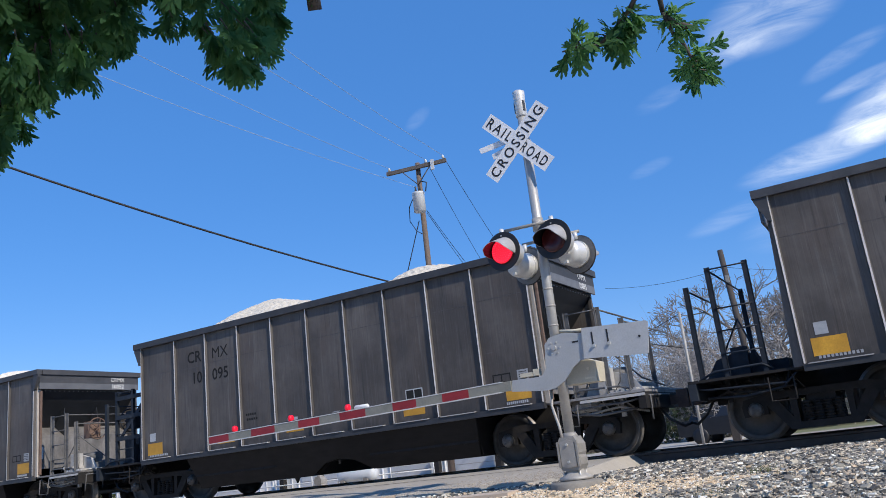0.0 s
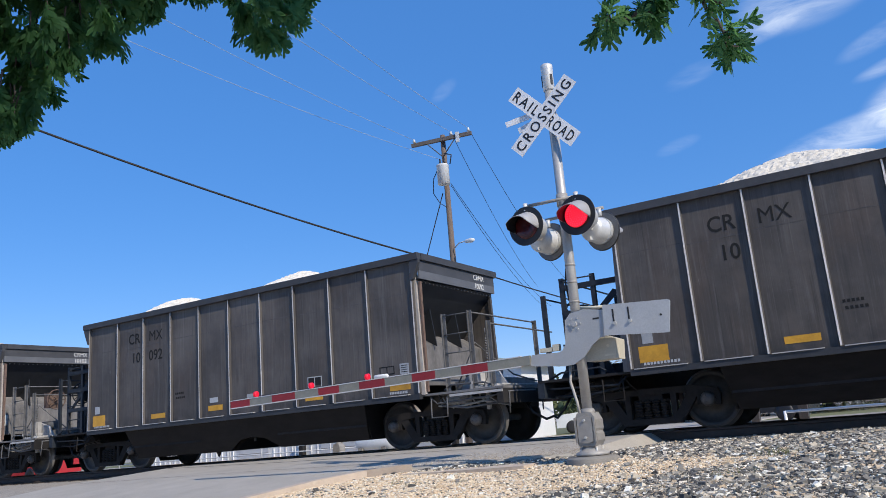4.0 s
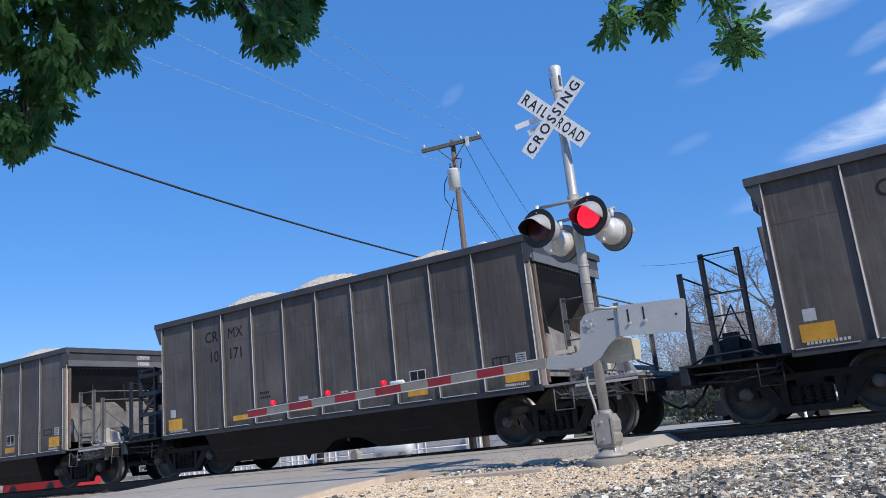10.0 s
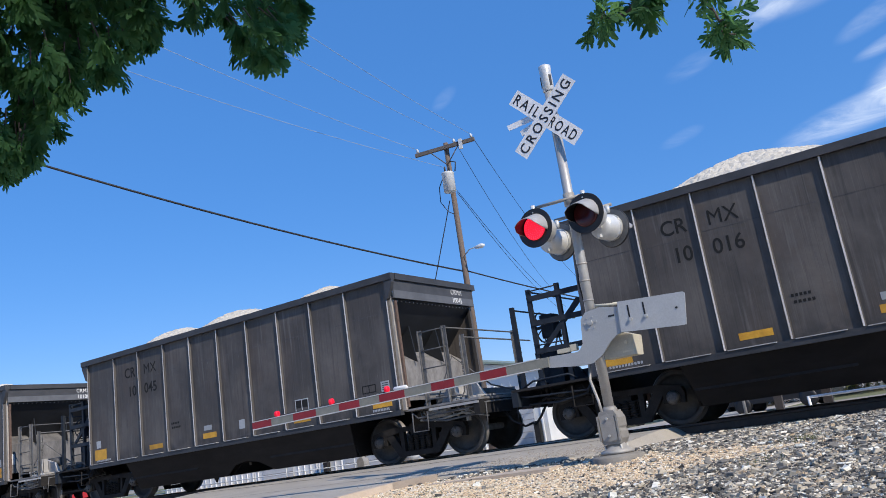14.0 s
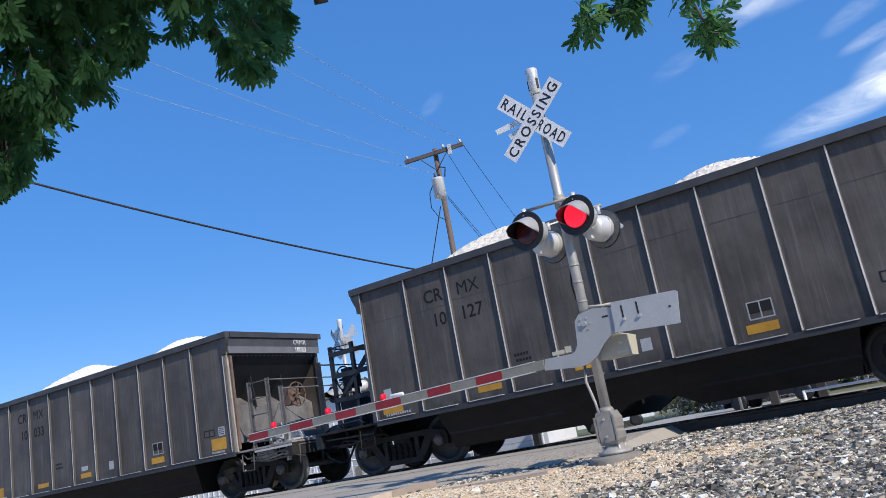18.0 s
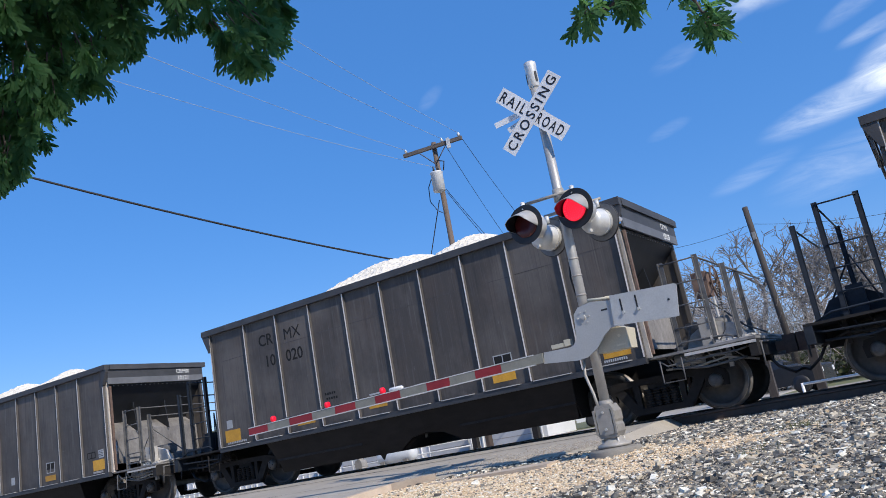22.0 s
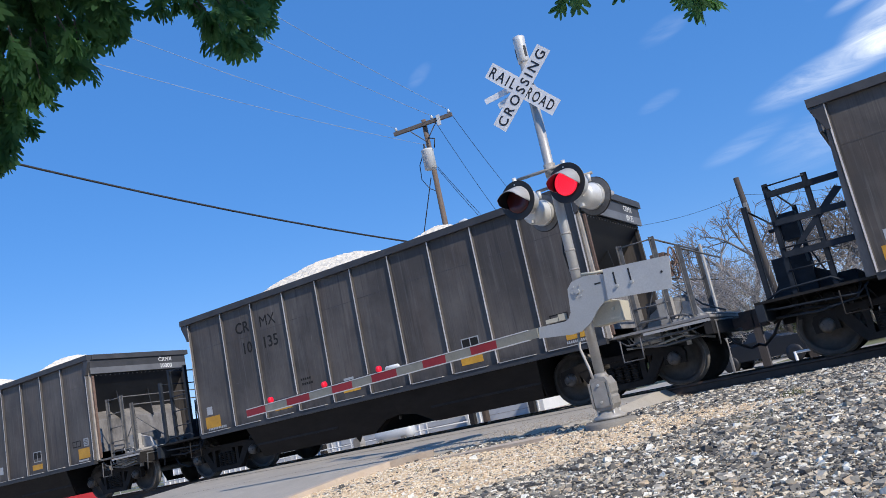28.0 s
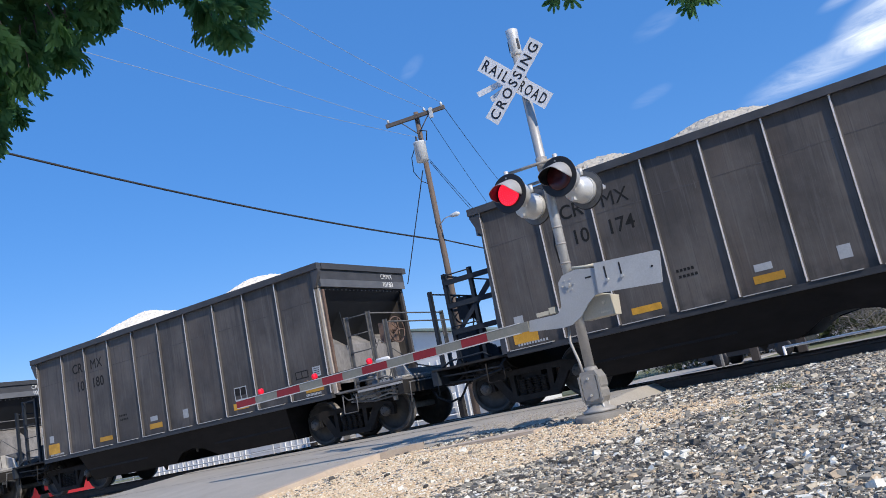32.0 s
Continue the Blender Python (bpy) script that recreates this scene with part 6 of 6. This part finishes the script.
    for m, k, _ in singles:
        o = new("leaf", shapes[k])
        o.parent = oak
        o.matrix_basis = m
    vs, fs, off = [], [], 0
    data = [(np.array([v.co[:] for v in me.vertices]), [p.vertices[:] for p in me.polygons]) for me in shapes]
    for m, k, _ in leaves[:-110]:
        a = np.array(m)
        co, po = data[k]
        vs.append(co @ a[:3, :3].T + a[:3, 3])
        fs += [tuple(i + off for i in p) for p in po]
        off += len(co)
    me = bpy.data.meshes.new("foliage")
    me.from_pydata(np.concatenate(vs).tolist(), [], fs)
    me.materials.append(OAK_LEAF)
    o = tagged(new("foliage", me), "dense lobed oak leaves", kind="stuff")
    o.parent = oak


build_oak()


# ---------------------------------------------------------------- beyond the track
def bare_tree(x, y, h, seed, label):
    rr = random.Random(seed)
    tree = thing("bare_tree", label, "tree", "bare trees beyond the track", pose(x, y, -0.5))
    bm_t, bm_b = B(), B()

    def grow(p, d, length, r, depth, bm):
        q = p
        for i in range(3):
            d = (d + Vector((rr.gauss(0, 0.13), rr.gauss(0, 0.13), rr.gauss(0.05, 0.08)))).normalized()
            e = q + d * length / 3
            rod(bm, q, e, max(0.017, r * (1 - i * 0.14)), max(0.015, r * (1 - (i + 1) * 0.14)), 4 if depth > 1 else 8, False)
            q = e
        if depth >= 5:
            return
        for i in range(4 if depth in (1, 2, 4) else 3):
            a = rr.uniform(0, 6.283)
            side = d.orthogonal()
            side.rotate(Matrix.Rotation(a, 3, d))
            grow(q.lerp(p, rr.uniform(0, 0.35)), (d * rr.uniform(0.6, 1.1) + side * rr.uniform(0.5, 1.0)).normalized(), length * rr.uniform(0.55, 0.8), r * 0.52, depth + 1, bm_b)
    grow(Vector((0, 0, -0.3)), Vector((rr.gauss(0, 0.08), 0, 1)).normalized(), h * 0.3, h * 0.022, 0, bm_t)
    part("trunk", bm_t, PALE_BARK, tree)
    part("bare_crown", bm_b, PALE_BARK, tree, "fine bare grey branches")["kind"] = "stuff"


for x, y, h, sd in ((-11.2, 57, 16.8, 1), (-8.6, 60, 16.0, 2), (-6.0, 54, 14.0, 3), (-3.4, 58, 16.2, 4), (-14.6, 62, 13.5, 5), (-1.0, 62, 16.4, 6)):
    bare_tree(x, y, h, sd, "leafless grey spring tree beyond the track")


def clump(name, centres, mat, label, seed, leaf=0.12, category="bush", group=""):
    """Bushes and far crowns: many small leaf faces in uneven clumps."""
    rng = np.random.RandomState(seed)
    vs = []
    for x, y, z, rx, rz, n in centres:
        a = rng.normal(0, 0.5, (n, 3))
        p = np.array((x, y, z)) + a * (rx, rx, rz)
        d1, d2 = rng.normal(0, leaf, (n, 3)), rng.normal(0, leaf, (n, 3))
        vs.append(np.stack([p, p + d1, p + d1 + d2, p + d2], 1))
    v = np.concatenate(vs)
    me = bpy.data.meshes.new(name)
    me.from_pydata(v.reshape(-1, 3).tolist(), [], (np.arange(len(v) * 4).reshape(-1, 4)).tolist())
    me.materials.append(mat)
    return tagged(new(name, me), label, category, group, "stuff")


rng = np.random.RandomState(3)
clump("undergrowth", [(rng.uniform(-16, 2), rng.uniform(48, 60), rng.uniform(0.2, 1.6), 1.6, 1.0, 260) for i in range(34)], SCRUB, "olive green undergrowth beneath the bare trees", 8)


def thicket(name, spots, mat, label, seed):
    """Leafless brush: thin crooked shoots, each of two narrow blades."""
    rng = np.random.RandomState(seed)
    vs = []
    for x, y, z, rx, rz, n in spots:
        p = np.array((x, y, z)) + rng.normal(0, 0.5, (n, 3)) * (rx, rx, rz)
        d = rng.normal(0, 0.32, (n, 3)) + (0, 0, 0.2)
        bend = d + rng.normal(0, 0.2, (n, 3))
        w = np.cross(d, rng.normal(0, 1, (n, 3)))
        w *= (rng.uniform(0.008, 0.017, n) / np.linalg.norm(w, axis=1))[:, None]
        vs += [np.stack([p - w, p + w, p + d + w * 0.7, p + d - w * 0.7], 1), np.stack([p + d - w * 0.7, p + d + w * 0.7, p + d + bend + w * 0.2, p + d + bend - w * 0.2], 1)]
    v = np.concatenate(vs)
    me = bpy.data.meshes.new(name)
    me.from_pydata(v.reshape(-1, 3).tolist(), [], (np.arange(len(v) * 4).reshape(-1, 4)).tolist())
    me.materials.append(mat)
    return tagged(new(name, me), label, "bush", "", "stuff")


thicket("brush", [(rng.uniform(-16, 2), rng.uniform(46, 54), rng.uniform(0.4, 4.4), 1.8, 1.5, 300) for i in range(60)], DRY_BRUSH, "grey brown leafless brush", 9)
clump("tree_line", [(x, 150 + 40 * rng.uniform(), rng.uniform(1, 4.5), 7, 4.5, 240) for x in np.arange(-330, 120, 6)], FAR_GREEN, "distant green and brown tree line", 10, 0.7, "trees")
clump("treetops", [(rng.uniform(-48, -34), rng.uniform(54, 60), rng.uniform(2.0, 4.2), 2.2, 1.3, 400) for i in range(10)], FAR_GREEN, "green tree crowns behind the warehouse", 12, 0.2, "trees")
sheet("far_street", steps(-60, 120, 12), [24.5, 26, 29, 31.5], lambda x, y: -0.43, ASPHALT, "pale asphalt street beyond the track")
bpy.data.objects["far_street"]["category"] = "road"
sheet("verge", steps(-90, 140, 40), [32.5, 36, 42, 60, 110], lambda x, y: -0.46, GRASS, "dry green grass verge beyond the street")


# the street that runs away from the crossing
lane = bpy.data.meshes.new("far_street")
lane.from_pydata([(-11.4 - 0.225 * v + u, 32 + v, -0.445) for v in (0, 8, 20, 40, 80, 140) for u in (0.0, 2.6, 5.4)], [], [(3 * j + i, 3 * j + i + 1, 3 * j + i + 4, 3 * j + i + 3) for j in range(5) for i in range(2)])
lane.materials.append(ASPHALT)
tagged(new("far_street", lane), "pale asphalt street running away beyond the track", "road", kind="structure")


def warehouse():
    house = thing("warehouse", "white metal building with a faded green roof beyond the track", "building", m=pose(-25.1, 37, -0.5))
    bm = B()
    prism(bm, [(-23, 0), (7, 0), (7, 3.75), (0, 5.25), (-23, 3.4)], 0, 3.5)
    wall = part("wall", bm, WHITE_METAL, house, "white sheet metal wall")
    bm = B()
    box(bm, -0.03, 0.03, -0.05, 0.0, 0.0, 3.3)
    rib = part("wall_rib", bm, WHITE_METAL, wall, "", 0, pose(-22.8, 0, 0))
    for i in range(1, 60):
        again(rib, pose(-22.8 + i * 0.5, 0, 0), wall)
    for x, z in ((7.5, 3.68), (-23.5, 3.4)):
        bm = B()
        prism(bm, [(x, z), (0, 5.3), (0, 5.42), (x, z + 0.12)], -0.4, 3.9)
        part("roof", bm, GREEN_ROOF, house, "faded green metal roof slope")
    for x in (-12.0, -5.2, 1.0, 5.0):
        bm = B()
        box(bm, x - 1.3, x + 1.3, -0.07, -0.052, 0.0, 3.0)
        door = part("roller_door", bm, ROOF_METAL, house, "grey roller door", 0)
        bm = B()
        for i in range(9):
            box(bm, x - 1.28, x + 1.28, -0.078, -0.071, 0.3 * i + 0.02, 0.3 * i + 0.05)
        part("door_seams", bm, GALV_DULL, door)["kind"] = "stuff"
    for x in (-7.6, -2.0, 3.0, 6.6):
        bm = B()
        box(bm, x - 0.15, x + 0.15, -0.6, -0.3, 0, 1.1)
        part("bollard", bm, BLACK_STEEL, house, "dark bollard", 0.03)


warehouse()


def fence(x0, x1, y, h, gap, mat, label, rails=(0.35, 0.95)):
    f = thing("fence", label, "fence", m=pose(x0, y, -0.45))
    n = int((x1 - x0) / gap)
    bm = B()
    rod(bm, (0, 0, -0.2), (0, 0, h), 0.035, seg=8)
    first = part("post", bm, mat, f)
    for i in range(1, n + 1):
        again(first, pose(i * gap, 0, 0), f)
    for z in rails:
        bm = B()
        rod(bm, (0, 0, h * z), (n * gap, 0, h * z), 0.03, seg=8)
        part("rail", bm, mat, f)


fence(-48, -19, 33.5, 1.3, 2.5, LABEL_WHITE, "white pipe fence along the far street", (0.2, 0.45, 0.7, 0.95))
panel_fence = thing("board_fence", "grey weathered board fence beyond the street", "fence", m=pose(-18.0, 46, -0.46))
for i in range(9):
    bm = B()
    box(bm, 0.15 * i, 0.15 * i + 0.14, -0.012, 0.012, 0, 1.7 + 0.02 * (i % 3))
    part("board", bm, GREY_WOOD, panel_fence)
bm = B()
box(bm, 0, 1.34, 0.014, 0.06, 1.3, 1.39)
part("rail", bm, GREY_WOOD, panel_fence)
shed = thing("shed", "small white shed beyond the track", "building", m=pose(-21.6, 42.5, -0.46))
bm = B()
box(bm, -0.9, 0.9, 0, 2.0, 0, 2.2)
part("wall", bm, WHITE_METAL, shed, "white painted wall")
bm = B()
prism(bm, [(-1.0, 2.21), (1.0, 2.21), (0, 2.7)], -0.1, 2.1)
part("roof", bm, ROOF_METAL, shed, "pale metal roof")
fence(-3.2, 14, 20.2, 0.55, 4.3, SIGN_WHITE, "low white pipe rail beside the track", (0.95,))
for x, y, h in ((-2.85, 20.6, 1.3), (-4.3, 22.5, 1.4)):
    bm = B()
    box(bm, -0.1, 0.1, -0.1, 0.1, -0.3, h)
    tagged(part("timber_post", bm, DARK_POLE, None, "", 0.015, pose(x, y, -0.43)), "short weathered timber post", "post")


def vehicle(name, label, at, length, width, height, paint, box_mat=None, grille=False):
    """A parked road vehicle, nose towards -y."""
    v = thing(name, label, "vehicle", m=at)
    w = width / 2
    bm = B()
    prism(bm, [(0, 0.35), (0, 0.95), (0.15, 1.05), (1.2, 1.12), (1.9, height * 0.98), (length * 0.55, height), (length * 0.6, 1.1), (length, 1.05), (length, 0.4)], -w, w, "x")
    for p in bm.verts:
        if p.co.z > 1.15:
            p.co.x *= 0.85
    part("body", bm, paint, v, "", 0.05)
    bm = B()
    box(bm, -w * 0.76, w * 0.76, 1.32, 1.36, 1.2, height * 0.9)
    part("windscreen", bm, GLASS_DARK, v, "dark windscreen", 0, pose(0, 0.1, 0))
    if box_mat:
        bm = B()
        box(bm, -w * 1.1, w * 1.1, 2.1, length, 0.8, 3.1)
        part("cargo_box", bm, box_mat, v, "red cargo box", 0.03)
    if grille:
        bm = B()
        for i in range(6):
            box(bm, -w * 0.62, w * 0.62, -0.05, -0.012, 0.55 + i * 0.09, 0.6 + i * 0.09)
        part("grille", bm, GALVANIZED, v, "bright barred grille")
        bm = B()
        box(bm, -w, w, -0.16, -0.02, 0.34, 0.5)
        part("bumper", bm, GALVANIZED, v, "chrome bumper", 0.03)
    for x in (-w * 0.78, w * 0.78):
        bm = B()
        lathe(bm, [(-0.03, 0.1), (0.0, 0.11)], "y", (x, 0, 0.8), 14)
        part("headlight", bm, CERAMIC, v, "headlight")
    for x in (-w + 0.1, w - 0.1):
        for y in (0.85, length - 1.0):
            bm = B()
            lathe(bm, [(-0.11, 0.2), (-0.11, 0.36), (0.11, 0.36), (0.11, 0.2)], "x", (x, y, 0.36), 20)
            part("wheel", bm, LAMP_BLACK, v)


vehicle("pickup_truck", "dark pickup truck with bright grille on the far street", pose(-10.6, 45, -0.47, 0, 0, -12), 5.4, 2.0, 1.85, CAR_DARK, None, True)
vehicle("parked_car", "small white car beyond the track", pose(-18.6, 42, -0.47, 0, 0, -70), 4.2, 1.7, 1.45, CERAMIC)
vehicle("parked_car", "dark parked car beyond the track", pose(-4.6, 36, -0.46, 0, 0, 80), 4.6, 1.8, 1.5, CAR_DARK)
vehicle("parked_car", "red low car standing beyond the track", pose(-38.0, 21.6, -0.55, 0, 0, -90), 4.8, 1.8, 1.5, TRUCK_RED)


# white gas tank beyond the track
tank = thing("gas_tank", "white horizontal gas tank on concrete feet beyond the track", "tank", m=pose(-20.6, 27.6, -0.45))
bm = B()
lathe(bm, [(-1.0, 0.03), (-0.97, 0.15), (-0.9, 0.25), (-0.78, 0.3), (0.78, 0.3), (0.9, 0.25), (0.97, 0.15), (1.0, 0.03)], "x", (0, 0, 0.47), 28)
part("shell", bm, CERAMIC, tank, "white painted steel shell")
for x in (-0.6, 0.6):
    bm = B()
    prism(bm, [(-0.34, 0), (0.34, 0), (0.34, 0.3), (0.2, 0.2), (-0.2, 0.2), (-0.34, 0.3)], x - 0.1, x + 0.1, "x")
    part("foot", bm, CONCRETE, tank, "concrete saddle foot")
bm = B()
lathe(bm, [(0.74, 0.13), (0.95, 0.13), (1.02, 0.06)], "z", (-0.15, 0, 0), 16)
part("valve_dome", bm, CERAMIC, tank)
for x in (-0.32, -0.02):
    bm = B()
    rod(bm, (x, 0, 0.74), (x, 0, 1.4), 0.03, seg=8)
    part("vent_pipe", bm, LABEL_WHITE, tank)


def motions():
    # the train runs towards -x and gathers a little speed
    ts = sorted([0, 1 / 30, 13.3, 14.6, 16.4, 32 - 1 / 30] + [float(i) for i in range(1, 33)])
    for k, c in CARS.items():
        rows = [(t, pose(car_x(k, t), TRACK, 0)) for t in ts]
        walk(c, rows)
        walk(FREIGHT[k], rows)
        # wheels roll while the car is before the camera
        seen = [i / 30 for i in range(0, 961) if -26 < car_x(k, i / 30) < 9.5]
        if len(seen) > 2:
            times = ([0] if seen[0] > 0 else []) + seen + ([32] if seen[-1] < 32 else [])
            for ax in [o for o in c.children if o.name.startswith("wheelset")]:
                x0, y0, z0 = ax.matrix_basis.translation
                start = car_x(k, seen[0])
                walk(ax, [(t, pose(x0, y0, z0, 0, math.degrees((car_x(k, min(max(t, seen[0]), seen[-1])) - start) / WHEEL_R), 0)) for t in times])
    # the two lamps flash in turn: the glowing insert comes up to the lens and goes back behind it
    for led, right in ((LEDS[0], False), (LEDS[1], True)):
        def lit(t):
            return (((t - 0.13) % 1.1895) < 0.59475) == right
        rows, last = [(0, pose(0, -0.025 if lit(0) else 0.02, 0))], lit(0)
        for i in range(1, 960):
            now = lit(i / 30)
            if now != last:
                rows += [((i - 1) / 30, rows[-1][1]), (i / 30, pose(0, -0.025 if now else 0.02, 0))]
                last = now
        rows.append((32, rows[-1][1]))
        walk(led, rows)


motions()
